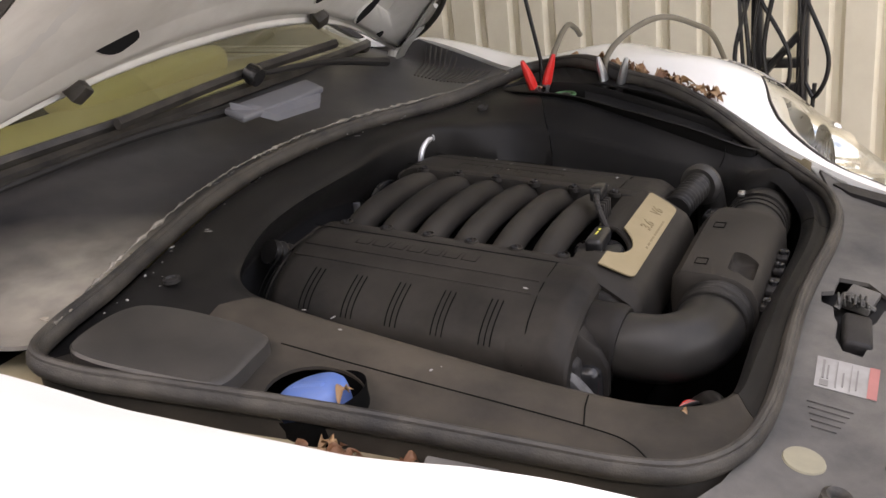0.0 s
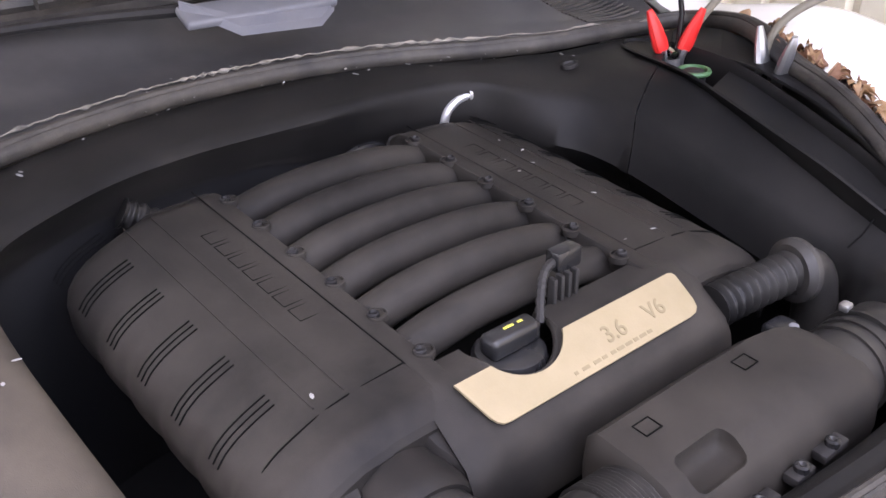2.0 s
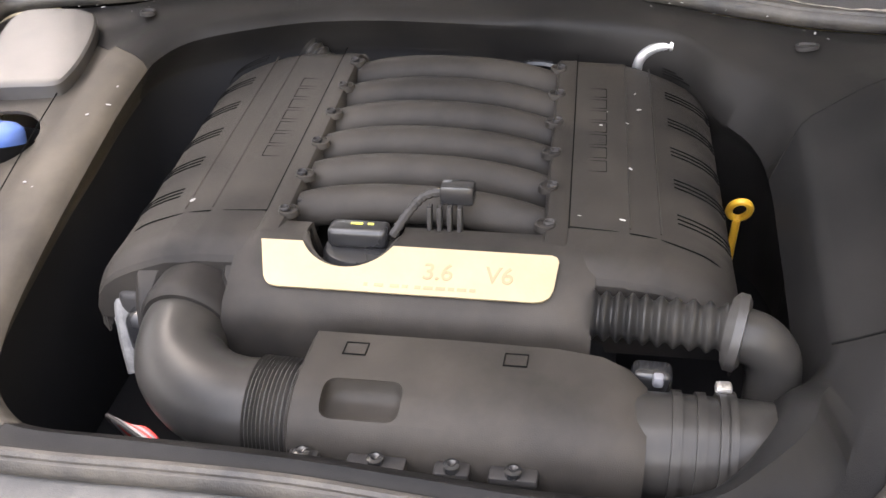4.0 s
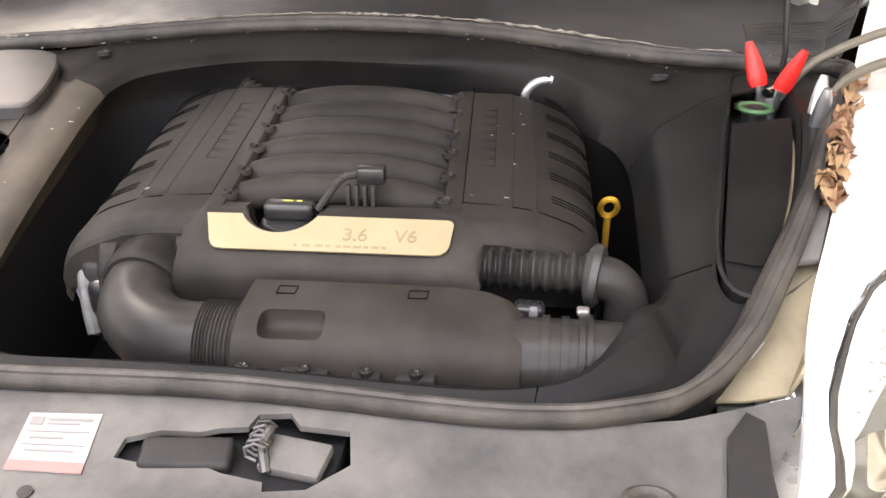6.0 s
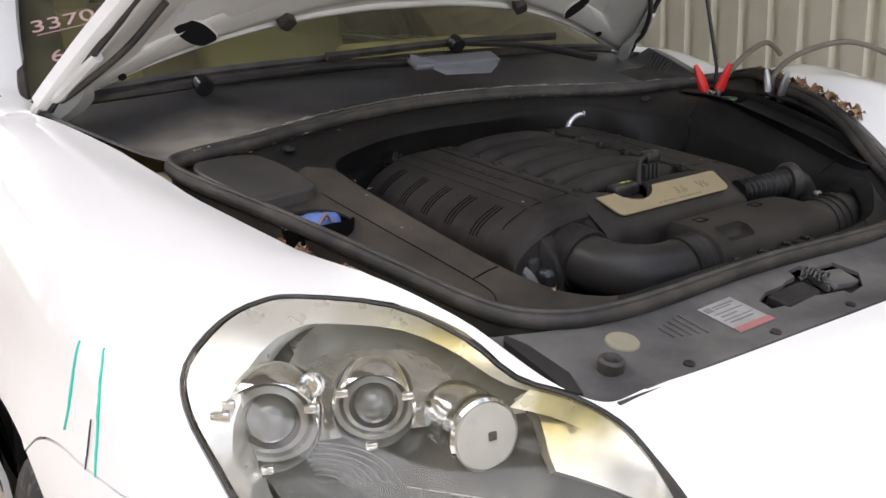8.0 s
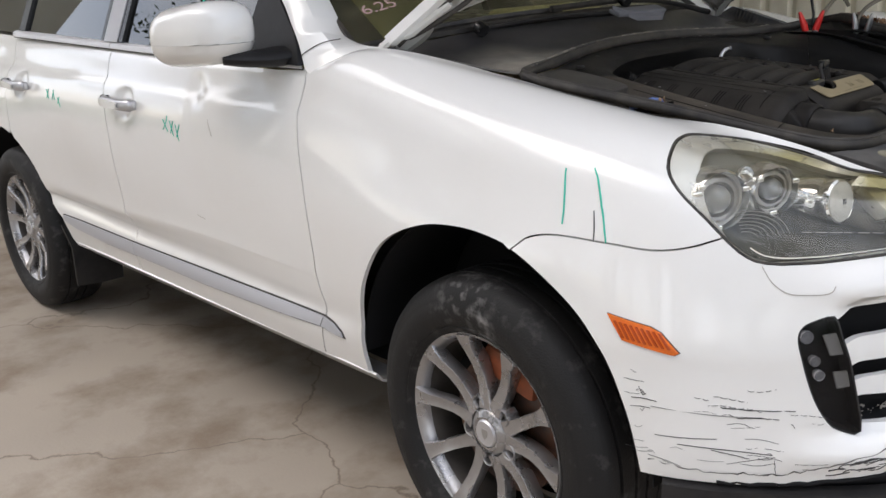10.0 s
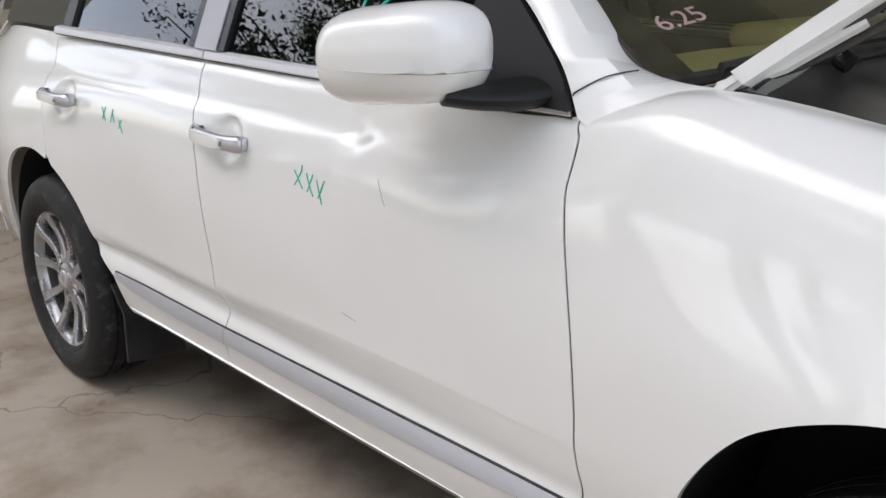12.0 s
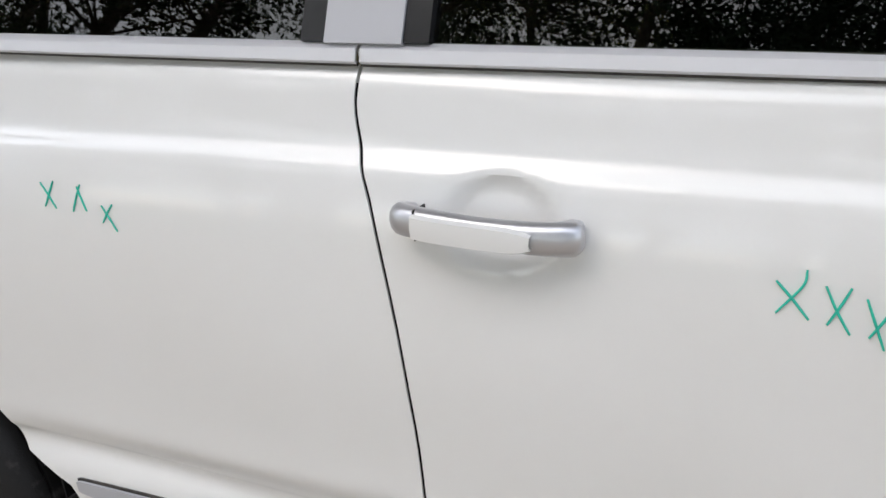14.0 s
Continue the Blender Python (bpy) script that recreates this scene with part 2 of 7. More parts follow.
def glass(name, tint, rough=0.0, haze=None, haze_amount=0.0, base_gloss=0.045):
    """Clear thin glass: a shiny skin over a tinted see-through body, with optional patchy haze."""
    m = bpy.data.materials.new(name)
    m.use_nodes = True
    n, l = m.node_tree.nodes, m.node_tree.links
    n.remove(n["Principled BSDF"])
    clear, shine, both = n.new("ShaderNodeBsdfTransparent"), n.new("ShaderNodeBsdfGlossy"), n.new("ShaderNodeMixShader")
    clear.inputs["Color"].default_value = (*tint, 1)
    shine.inputs["Roughness"].default_value = rough
    facing, power, share = n.new("ShaderNodeLayerWeight"), n.new("ShaderNodeMath"), n.new("ShaderNodeMath")
    facing.inputs["Blend"].default_value = 0.5
    power.operation, power.inputs[1].default_value = "POWER", 4.0
    share.operation, share.inputs[1].default_value, share.inputs[2].default_value = "MULTIPLY_ADD", 0.92, base_gloss
    l.new(facing.outputs["Facing"], power.inputs[0])
    l.new(power.outputs["Value"], share.inputs[0])
    l.new(share.outputs["Value"], both.inputs["Fac"])
    l.new(clear.outputs["BSDF"], both.inputs[1])
    l.new(shine.outputs["BSDF"], both.inputs[2])
    top = both.outputs["Shader"]
    if haze:
        dull, over, tex, ramp = n.new("ShaderNodeBsdfDiffuse"), n.new("ShaderNodeMixShader"), n.new("ShaderNodeTexNoise"), n.new("ShaderNodeValToRGB")
        dull.inputs["Color"].default_value = (*haze, 1)
        tex.inputs["Scale"].default_value, tex.inputs["Detail"].default_value = 9.0, 7.0
        l.new(n.new("ShaderNodeNewGeometry").outputs["Position"], tex.inputs["Vector"])
        ramp.color_ramp.elements[0].position, ramp.color_ramp.elements[1].position = 0.3, 0.75
        ramp.color_ramp.elements[0].color = (haze_amount * 0.3,) * 3 + (1,)
        ramp.color_ramp.elements[1].color = (haze_amount,) * 3 + (1,)
        l.new(tex.outputs["Fac"], ramp.inputs["Fac"])
        l.new(ramp.outputs["Color"], over.inputs["Fac"])
        l.new(top, over.inputs[1])
        l.new(dull.outputs["BSDF"], over.inputs[2])
        top = over.outputs["Shader"]
    l.new(top, n["Material Output"].inputs["Surface"])
    return m


WINDOW = glass("tinted_side_glass", (0.15, 0.16, 0.13), 0.012, base_gloss=0.055)
WINDSCREEN = glass("windscreen_glass", (0.80, 0.82, 0.70), haze=(0.60, 0.55, 0.38), haze_amount=0.06)
LENS = glass("clear_lamp_lens", (0.985, 0.98, 0.96), 0.02, haze=(0.55, 0.50, 0.36), haze_amount=0.035, base_gloss=0.027)
SMOKED = glass("smoked_lens", (0.70, 0.70, 0.71), 0.05, base_gloss=0.012)


def concrete():
    m = mat("concrete", (0.38, 0.325, 0.262), 0.75, var=0.30, vscale=1.1, bump=0.4, bscale=90, dust=(0.21, 0.158, 0.11), dust_amount=0.85, dscale=2.4, dlo=0.46, dhi=0.66)
    n, l = m.node_tree.nodes, m.node_tree.links
    p = n["Principled BSDF"]
    old = p.inputs["Base Color"].links[0].from_socket
    at, wob, add, vor, ramp, mix = (n.new("ShaderNode" + k) for k in ("NewGeometry", "TexNoise", "VectorMath", "TexVoronoi", "ValToRGB", "Mix"))
    wob.inputs["Scale"].default_value, wob.inputs["Detail"].default_value = 3.0, 6.0
    l.new(at.outputs["Position"], wob.inputs["Vector"])
    add.operation = "MULTIPLY_ADD"
    add.inputs[1].default_value = (0.35, 0.35, 0.35)
    l.new(wob.outputs["Color"], add.inputs[0])
    l.new(at.outputs["Position"], add.inputs[2])
    vor.feature = "DISTANCE_TO_EDGE"
    vor.inputs["Scale"].default_value = 0.62
    l.new(add.outputs["Vector"], vor.inputs["Vector"])
    ramp.color_ramp.elements[0].color, ramp.color_ramp.elements[1].color = (1, 1, 1, 1), (0, 0, 0, 1)
    ramp.color_ramp.elements[1].position = 0.0022
    l.new(vor.outputs["Distance"], ramp.inputs["Fac"])
    mix.data_type = "RGBA"
    l.new(ramp.outputs["Color"], mix.inputs["Factor"])
    l.new(old, mix.inputs["A"])
    mix.inputs["B"].default_value = (0.19, 0.152, 0.115, 1)
    l.new(mix.outputs["Result"], p.inputs["Base Color"])
    return m


CONCRETE = concrete()


# ---- shape helpers ----
def part(name, bm, material, parent=None, label="", smooth=35, at=None):
    """Links a bmesh (or a mesh) as one mesh object under a thing or a part."""
    me = bm
    if isinstance(bm, bmesh.types.BMesh):
        me = bpy.data.meshes.new(name)
        bmesh.ops.recalc_face_normals(bm, faces=bm.faces)
        bm.to_mesh(me)
        bm.free()
    if smooth:
        me.polygons.foreach_set("use_smooth", [True] * len(me.polygons))
        me.set_sharp_from_angle(angle=radians(smooth))
    if not me.materials:
        me.materials.append(material)
    ob = new(name, me)
    if at is not None:
        ob.matrix_world = at
    ob.parent = parent
    if label:
        tagged(ob, label)
    return ob


def thing(name, label, category, group="", at=(0, 0, 0)):
    root = new(name)
    root.location = at
    root.empty_display_size = 0.1
    return tagged(root, label, category, group)


def spline(pts, n=8, closed=False):
    """Points along a smooth curve through pts."""
    P = [Vector(p) for p in pts]
    k = len(P)
    out = []
    for i in range(k if closed else k - 1):
        a = P[(i - 1) % k] if closed or i else P[0] * 2 - P[1]
        b, c = P[i], P[(i + 1) % k]
        d = P[(i + 2) % k] if closed or i + 2 < k else P[-1] * 2 - P[-2]
        for j in range(n):
            f = j / n
            out.append(0.5 * (2 * b + (c - a) * f + (2 * a - 5 * b + 4 * c - d) * f * f + (3 * b - a - 3 * c + d) * f ** 3))
    if not closed:
        out.append(P[-1].copy())
    return out


def skin_rings(bm, rings, closed=False, caps=True):
    """Quads between successive rings of vertices."""
    vs = [[bm.verts.new(p) for p in r] for r in rings]
    for i in range(len(vs) if closed else len(vs) - 1):
        a, b = vs[i], vs[(i + 1) % len(vs)]
        for j in range(len(a)):
            k = (j + 1) % len(a)
            bm.faces.new((a[j], a[k], b[k], b[j]))
    if caps and not closed:
        bm.faces.new(vs[0][::-1])
        bm.faces.new(vs[-1])
    return bm


def tube(pts, r, seg=10, closed=False, bm=None, squash=1.0, caps=True):
    """A round bar along pts; r is one radius or one for each point."""
    bm = bm or bmesh.new()
    pts = [Vector(p) for p in pts]
    n = len(pts)
    rad = [r] * n if isinstance(r, (int, float)) else list(r)
    up, rings = None, []
    for i, p in enumerate(pts):
        a = pts[(i - 1) % n] if closed or i else p
        b = pts[(i + 1) % n] if closed or i + 1 < n else p
        d = (b - a).normalized()
        if up is None:
            up = Vector((0, 0, 1)) if abs(d.z) < 0.9 else Vector((1, 0, 0))
        side = d.cross(up).normalized()
        up = side.cross(d).normalized()
        rings.append([p + side * math.cos(2 * math.pi * j / seg) * rad[i] + up * math.sin(2 * math.pi * j / seg) * rad[i] * squash for j in range(seg)])
    return skin_rings(bm, rings, closed, caps)


def box(centre, size, bevel=0.004, m=None, bm=None, segments=2):
    bm = bm or bmesh.new()
    made = bmesh.ops.create_cube(bm, size=1, matrix=(m or Matrix()) @ Matrix.Translation(centre) @ Matrix.Diagonal((*size, 1)))
    if bevel:
        es = list({e for v in made["verts"] for e in v.link_edges})
        bmesh.ops.bevel(bm, geom=es, offset=bevel, segments=segments, affect="EDGES", profile=0.5)
    return bm


def lathe(profile, m=None, seg=32, bm=None, caps=True):
    """Spins (radius, height) pairs about the local z axis."""
    bm = bm or bmesh.new()
    m = m or Matrix()
    rings = [[m @ Vector((r * math.cos(2 * math.pi * j / seg), r * math.sin(2 * math.pi * j / seg), z)) for j in range(seg)] for r, z in profile]
    return skin_rings(bm, rings, False, caps)


def prism(poly, way, bm=None):
    """A solid from a flat or curved outline, pushed along the vector way."""
    bm = bm or bmesh.new()
    a = [bm.verts.new(p) for p in poly]
    b = [bm.verts.new(Vector(p) + Vector(way)) for p in poly]
    bm.faces.new(a[::-1])
    bm.faces.new(b)
    for i in range(len(a)):
        j = (i + 1) % len(a)
        bm.faces.new((a[i], a[j], b[j], b[i]))
    bmesh.ops.recalc_face_normals(bm, faces=bm.faces)
    return bm


def boolean(a, b, how="DIFFERENCE"):
    """The difference, intersection or union of two solid bmeshes, as a new bmesh."""
    obs = []
    for bm in (a, b):
        me = bpy.data.meshes.new("cut")
        bmesh.ops.recalc_face_normals(bm, faces=bm.faces)
        bm.to_mesh(me)
        bm.free()
        obs.append(new("cut", me))
    mod = obs[0].modifiers.new("cut", "BOOLEAN")
    mod.operation, mod.solver, mod.object = how, "EXACT", obs[1]
    bpy.context.view_layer.update()
    done = obs[0].evaluated_get(bpy.context.evaluated_depsgraph_get())
    out = bmesh.new()
    out.from_mesh(done.to_mesh())
    done.to_mesh_clear()
    for o in obs:
        me = o.data
        bpy.data.objects.remove(o)
        bpy.data.meshes.remove(me)
    return out


def mirrored(bm):
    """A copy of a bmesh on the other side of the car."""
    out = bm.copy()
    bmesh.ops.scale(out, vec=(1, -1, 1), verts=out.verts)
    bmesh.ops.reverse_faces(out, faces=out.faces)
    return out


def join(a, b):
    me = bpy.data.meshes.new("join")
    b.to_mesh(me)
    b.free()
    a.from_mesh(me)
    bpy.data.meshes.remove(me)
    return a


def sheet(rows, thick=0.0, bm=None):
    """A surface through a grid of points, closed into a thin solid when thick is given."""
    bm = bm or bmesh.new()
    rows = [[Vector(p) for p in r] for r in rows]
    n, m = len(rows), len(rows[0])
    top = [[bm.verts.new(p) for p in r] for r in rows]
    for i in range(n - 1):
        for j in range(m - 1):
            bm.faces.new((top[i][j], top[i + 1][j], top[i + 1][j + 1], top[i][j + 1]))
    if thick:
        low = []
        for i in range(n):
            low.append([])
            for j in range(m):
                du = rows[min(i + 1, n - 1)][j] - rows[max(i - 1, 0)][j]
                dv = rows[i][min(j + 1, m - 1)] - rows[i][max(j - 1, 0)]
                low[i].append(bm.verts.new(rows[i][j] - du.cross(dv).normalized() * thick))
        for i in range(n - 1):
            for j in range(m - 1):
                bm.faces.new((low[i][j], low[i][j + 1], low[i + 1][j + 1], low[i + 1][j]))
        rim = [(i, 0) for i in range(n)] + [(n - 1, j) for j in range(1, m)] + [(i, m - 1) for i in range(n - 2, -1, -1)] + [(0, j) for j in range(m - 2, 0, -1)]
        for k in range(len(rim)):
            (a, b), (c, d) = rim[k], rim[(k + 1) % len(rim)]
            bm.faces.new((top[a][b], low[a][b], low[c][d], top[c][d]))
    return bm


# ---- the ground and the shed ----
def ground():
    bm = box((-2, -0.2, -0.22), (24, 13, 0.5), 0.01)
    tagged(part("floor", bm, CONCRETE, smooth=0), "stained grey-brown concrete slab with fine cracks", "floor", kind="structure")
    g = bmesh.new()
    k = 40
    rows = []
    for i in range(k + 1):
        rows.append([])
        for j in range(k + 1):
            x, y = (i / k - 0.5) * 600, (j / k - 0.5) * 600
            rows[i].append((x, y, -0.12 + 0.0 * x))
    tagged(part("ground", sheet(rows, bm=g), GRASS, smooth=0), "rough grassy ground round the shed", "ground", kind="structure")


def corrugated(x0, x1, y, z0, z1, pitch=0.15, depth=0.022):
    bm = bmesh.new()
    line, x = [], x0
    while x < x1:
        line += [(x, 0), (x + pitch * 0.62, 0), (x + pitch * 0.70, depth), (x + pitch * 0.92, depth)]
        x += pitch
    rows = [[(px, y + d, z0) for px, d in line], [(px, y + d, z1) for px, d in line]]
    return sheet(rows, 0.012, bm)


def shed():
    tagged(part("wall_north", corrugated(-12, 8.5, 2.3, 0, 3.7), WALL_SHEET, smooth=0), "cream ribbed sheet-metal wall of the shed", "wall", kind="structure")
    bm = box((-9.1, -0.2, 1.85), (0.12, 5.0, 3.7), 0)
    tagged(part("wall_west", bm, WALL_SHEET, smooth=0), "plain cream end wall of the shed", "wall", kind="structure")
    # unseen roof, added and sized to set how much sky light falls in
    bm = box((-5.55, 0.3, 3.78), (12.9, 4.2, 0.10), 0)
    tagged(part("ceiling", bm, ROOF_SHEET, smooth=0), "unseen grey sheet roof over the shed, sized to shape the light", "ceiling", kind="structure")


ground()
shed()


# ---- the car's outer skin: cross sections from the hood line or belt down to the sill ----
STATIONS = [
    (-3.72, 0, -28, ((.70, 1.20), (.78, 1.18), (.83, 1.13), (.865, 1.06), (.885, .95), (.885, .82), (.88, .70), (.87, .60), (.86, .50), (.83, .32))),
    (-3.35, 0, 0, ((.82, 1.275), (.845, 1.23), (.87, 1.16), (.905, 1.10), (.935, 1.0), (.945, .86), (.94, .72), (.93, .62), (.915, .50), (.87, .32))),
    (-2.86, 0, 0, ((.845, 1.268), (.865, 1.228), (.885, 1.165), (.925, 1.115), (.955, 1.02), (.965, .88), (.96, .75), (.955, .62), (.945, .50), (.90, .32))),
    (-2.40, 0, 0, ((.855, 1.254), (.872, 1.222), (.894, 1.155), (.923, 1.115), (.944, 1.03), (.950, .88), (.940, .72), (.916, .61), (.925, .53), (.875, .32))),
    (-1.80, 0, 0, ((.861, 1.236), (.878, 1.21), (.901, 1.150), (.929, 1.109), (.948, 1.03), (.955, .88), (.943, .72), (.912, .595), (.922, .52), (.868, .32))),
    (-1.20, 0, 0, ((.866, 1.219), (.884, 1.197), (.909, 1.136), (.932, 1.099), (.950, 1.02), (.955, .87), (.943, .71), (.912, .58), (.922, .505), (.866, .32))),
    (-0.62, 0, 0, ((.869, 1.209), (.882, 1.188), (.908, 1.130), (.929, 1.088), (.945, 1.00), (.952, .86), (.942, .70), (.918, .57), (.925, .50), (.868, .32))),
    (-0.39, 0, 0, ((.775, 1.262), (.835, 1.250), (.882, 1.195), (.912, 1.12), (.935, 1.02), (.955, .88), (.950, .72), (.930, .58), (.922, .50), (.87, .32))),
    (-0.05, 0, 0, ((.662, 1.196), (.76, 1.203), (.850, 1.165), (.898, 1.09), (.925, 1.00), (.962, .88), (.965, .74), (.955, .60), (.945, .50), (.90, .32))),
    (0.25, 0, 0, ((.572, 1.130), (.71, 1.148), (.825, 1.125), (.883, 1.065), (.913, .985), (.950, .88), (.958, .76), (.955, .62), (.950, .50), (.92, .32))),
    (0.25, -.35, 30, ((.222, 1.107), (.36, 1.112), (.475, 1.092), (.545, 1.045), (.590, .965), (.622, .86), (.645, .76), (.650, .62), (.645, .50), (.60, .33))),
    (0.25, -.35, 60, ((.297, 1.076), (.36, 1.065), (.465, 1.040), (.56, 1.00), (.632, .945), (.672, .86), (.692, .76), (.700, .62), (.700, .50), (.66, .33))),
    (0.25, -.35, 78, ((.525, 1.020), (.560, 1.010), (.610, .985), (.650, .96), (.690, .92), (.715, .86), (.730, .76), (.735, .62), (.735, .50), (.70, .33))),
    (0.25, -.35, 90, ((.547, 1.017), (.580, 1.008), (.620, .985), (.660, .96), (.700, .92), (.728, .86), (.742, .76), (.747, .62), (.747, .50), (.71, .33))),
    (0.25, 0, 90, ((.552, 1.017), (.590, 1.008), (.635, .985), (.675, .96), (.715, .92), (.745, .86), (.760, .76), (.765, .62), (.765, .50), (.73, .33))),
]


CREASE = {-2.86: (.35, .69), -2.40: (1, .669), -1.80: (1, .664), -1.20: (1, .674), -0.62: (.9, .668), -0.39: (.3, .63)}


def with_crease(ox, prof):
    """The section with two points more: a crisp fold low on the doors, over the strip."""
    (ra, za), (rb, zb) = prof[6], prof[7]
    k, z = CREASE.get(ox, (0, 0))
    def mid(f):
        return ra + (rb - ra) * f, za + (zb - za) * f
    p, q = mid(.36), mid(.62)
    p = (p[0] + k * (ra - .004 - p[0]), p[1] + k * (z - p[1]))
    q = (q[0] + k * (rb + .010 - q[0]), q[1] + k * (z * .45 + zb * .55 - q[1]))
    return list(prof[:7]) + [p, q] + list(prof[7:])


def skin_grid(s0, s1, along=10, down=6, off=0.0):
    """The outer skin of the right side between two stations, moved out by off."""
    curves = []
    for ox, oy, a, prof in STATIONS:
        a = radians(a)
        curves.append([Vector((ox + math.sin(a) * r, oy - math.cos(a) * r, z)) for r, z in with_crease(ox, prof)])
    k = len(curves[0])
    lines = [spline([c[j] for c in curves], along) for j in range(k)]
    rows = [spline([lines[j][i] for j in range(k)], down) for i in range(s0 * along, s1 * along + 1)]
    if off:
        moved = []
        for i, r in enumerate(rows):
            moved.append([])
            for j, p in enumerate(r):
                du = rows[min(i + 1, len(rows) - 1)][j] - rows[max(i - 1, 0)][j]
                dv = r[min(j + 1, len(r) - 1)] - r[max(j - 1, 0)]
                moved[i].append(p + dv.cross(du).normalized() * off)
        rows = moved
    return rows


def sculpt(p):
    """The bumper's recess round the air slots and the ledge under it."""
    def ease(v):
        v = min(1.0, max(0.0, v))
        return v * v * (3 - 2 * v)
    top, low = .832 + .13 * (p.y + .725), .594 + .16 * max(0, p.y + .69)
    into = ease((p.y + .735) / .050) * ease((-.395 - p.y) / .095) * ease((top + .016 - p.z) / .026) * ease((p.z - low + .012) / .024)
    ledge = ease((p.y + .84) / .10) * ease((-.20 - p.y) / .2) * math.exp(-((p.z - (low - .040)) / .030) ** 2)
    brow = ease((p.y + .82) / .12) * ease((-.30 - p.y) / .15) * math.exp(-((p.z - (top + .035)) / .022) ** 2)
    return p - SLOT_WAY * (.033 * into) + SLOT_WAY * (.014 * ledge + .007 * brow)


def shell(s0, s1, off=0.0, thick=0.012, dents=(), along=10, carved=False):
    rows = skin_grid(s0, s1, along=along, down=12 if carved else 6, off=off)
    if carved:
        rows = [[sculpt(p) for p in r] for r in rows]
    for c, r, d in dents:
        c = Vector(c)
        for row in rows:
            for p in row:
                q = ((p.x - c.x) / r[0]) ** 2 + ((p.z - c.z) / r[1]) ** 2
                p.y += d * math.exp(-q ** 4 if d > .015 else -q)
    bm = bmesh.new()
    rows = [r[::-1] for r in rows]
    return sheet(rows, thick, bm)


def side_prism(outline, y0=-1.2, y1=-0.3):
    return prism([(x, y0, z) for x, z in outline], (0, y1 - y0, 0))


def grown(poly, d):
    """A flat outline of (a, b) pairs moved outwards by d."""
    n = len(poly)
    area = sum(poly[i][0] * poly[(i + 1) % n][1] - poly[(i + 1) % n][0] * poly[i][1] for i in range(n))
    s = 1 if area > 0 else -1
    out = []
    for i in range(n):
        a, b, c = Vector(poly[i - 1]), Vector(poly[i]), Vector(poly[(i + 1) % n])
        e, f = (b - a), (c - b)
        if e.length < 1e-6 or f.length < 1e-6:
            continue
        n1, n2 = Vector((e.y, -e.x)).normalized() * s, Vector((f.y, -f.x)).normalized() * s
        m = (n1 + n2)
        m = m.normalized() / max(0.5, m.length / 2) if m.length > 1e-6 else n1
        out.append(tuple(b + m * d))
    return out


def curve2(pts, n=6):
    return [(p.x, p.y) for p in spline([(a, b, 0) for a, b in pts], n)]


ARCH_F = curve2([(-.362, .30), (-.357, .44), (-.338, .56), (-.296, .690), (-.220, .800), (-.142, .858), (-.04, .897), (.06, .910), (.155, .906), (.242, .884), (.361, .816), (.428, .757), (.474, .688), (.514, .587), (.531, .482), (.535, .30)], 5)
ARCH_R = [(-2.925 + 0.435 * math.cos(radians(a)), 0.45 + 0.435 * math.sin(radians(a))) for a in range(0, 181, 6)]
SEAM_FRONT = curve2([(-.585, 1.30), (-.575, 1.207), (-.562, 1.178), (-.556, 1.11), (-.540, 1.022), (-.515, .88), (-.508, .76), (-.510, .69), (-.508, .645), (-.502, .605), (-.508, .565), (-.527, .521), (-.556, .432), (-.566, .40)], 4)
SEAM_MID = curve2([(-1.80, 1.32), (-1.803, 1.23), (-1.800, 1.18), (-1.780, 1.125), (-1.757, 1.065), (-1.731, .93), (-1.720, .79), (-1.719, .665), (-1.703, .628), (-1.706, .595), (-1.716, .547), (-1.748, .427), (-1.75, .40)], 4)
SEAM_REAR = curve2([(-2.83, 1.34), (-2.80, 1.15), (-2.78, 1.0), (-2.77, .88)], 4)
SEAM_BUMPER = curve2([(.224, .886), (.240, .900), (.269, .920), (.330, .931), (.436, .930), (.526, .926), (.581, .934), (.624, .950)], 4)
LAMP = [(.705, -.496, 1.030), (.765, -.464, 1.019), (.821, -.448, 1.005), (.862, -.446, .985), (.895, -.447, .964), (.917, -.448, .946), (.928, -.452, .934), (.927, -.484, .924),
        (.894, -.555, .922), (.852, -.626, .920), (.806, -.683, .915), (.760, -.730, .910), (.698, -.783, .910), (.657, -.806, .929), (.597, -.819, .982), (.541, -.825, 1.029), (.505, -.809, 1.065),
        (.478, -.753, 1.096), (.464, -.700, 1.104), (.469, -.651, 1.101), (.518, -.547, 1.078), (.613, -.503, 1.052)]
LAMP_WAY = Vector((0.70, -0.66, 0.27)).normalized()


def lamp_prism(scale=1.0, grow=0.0):
    """A solid through the headlamp's outline, along the way that the lamp faces."""
    side = LAMP_WAY.cross(Vector((0, 0, 1))).normalized()
    up = side.cross(LAMP_WAY)
    mid = sum((Vector(p) for p in LAMP), Vector()) / len(LAMP)
    flat = [((Vector(p) - mid).dot(side), (Vector(p) - mid).dot(up)) for p in LAMP]
    flat = grown([(p.x, p.y) for p in spline([(a, b, 0) for a, b in flat], 3, True)], grow)
    base = mid - LAMP_WAY * 0.35
    return prism([base + side * a + up * b for a, b in flat], LAMP_WAY * 0.7)


car = thing("car", "white mid-size off-road car with its hood open and a scraped bumper", "car")


def two_sides(name, bm, material, label="", smooth=35):
    """The same panel on both sides of the car. Returns the right one."""
    other = mirrored(bm)
    right = part(name, bm, material, car, label, smooth)
    part(name, other, material, car, label, smooth)
    return right


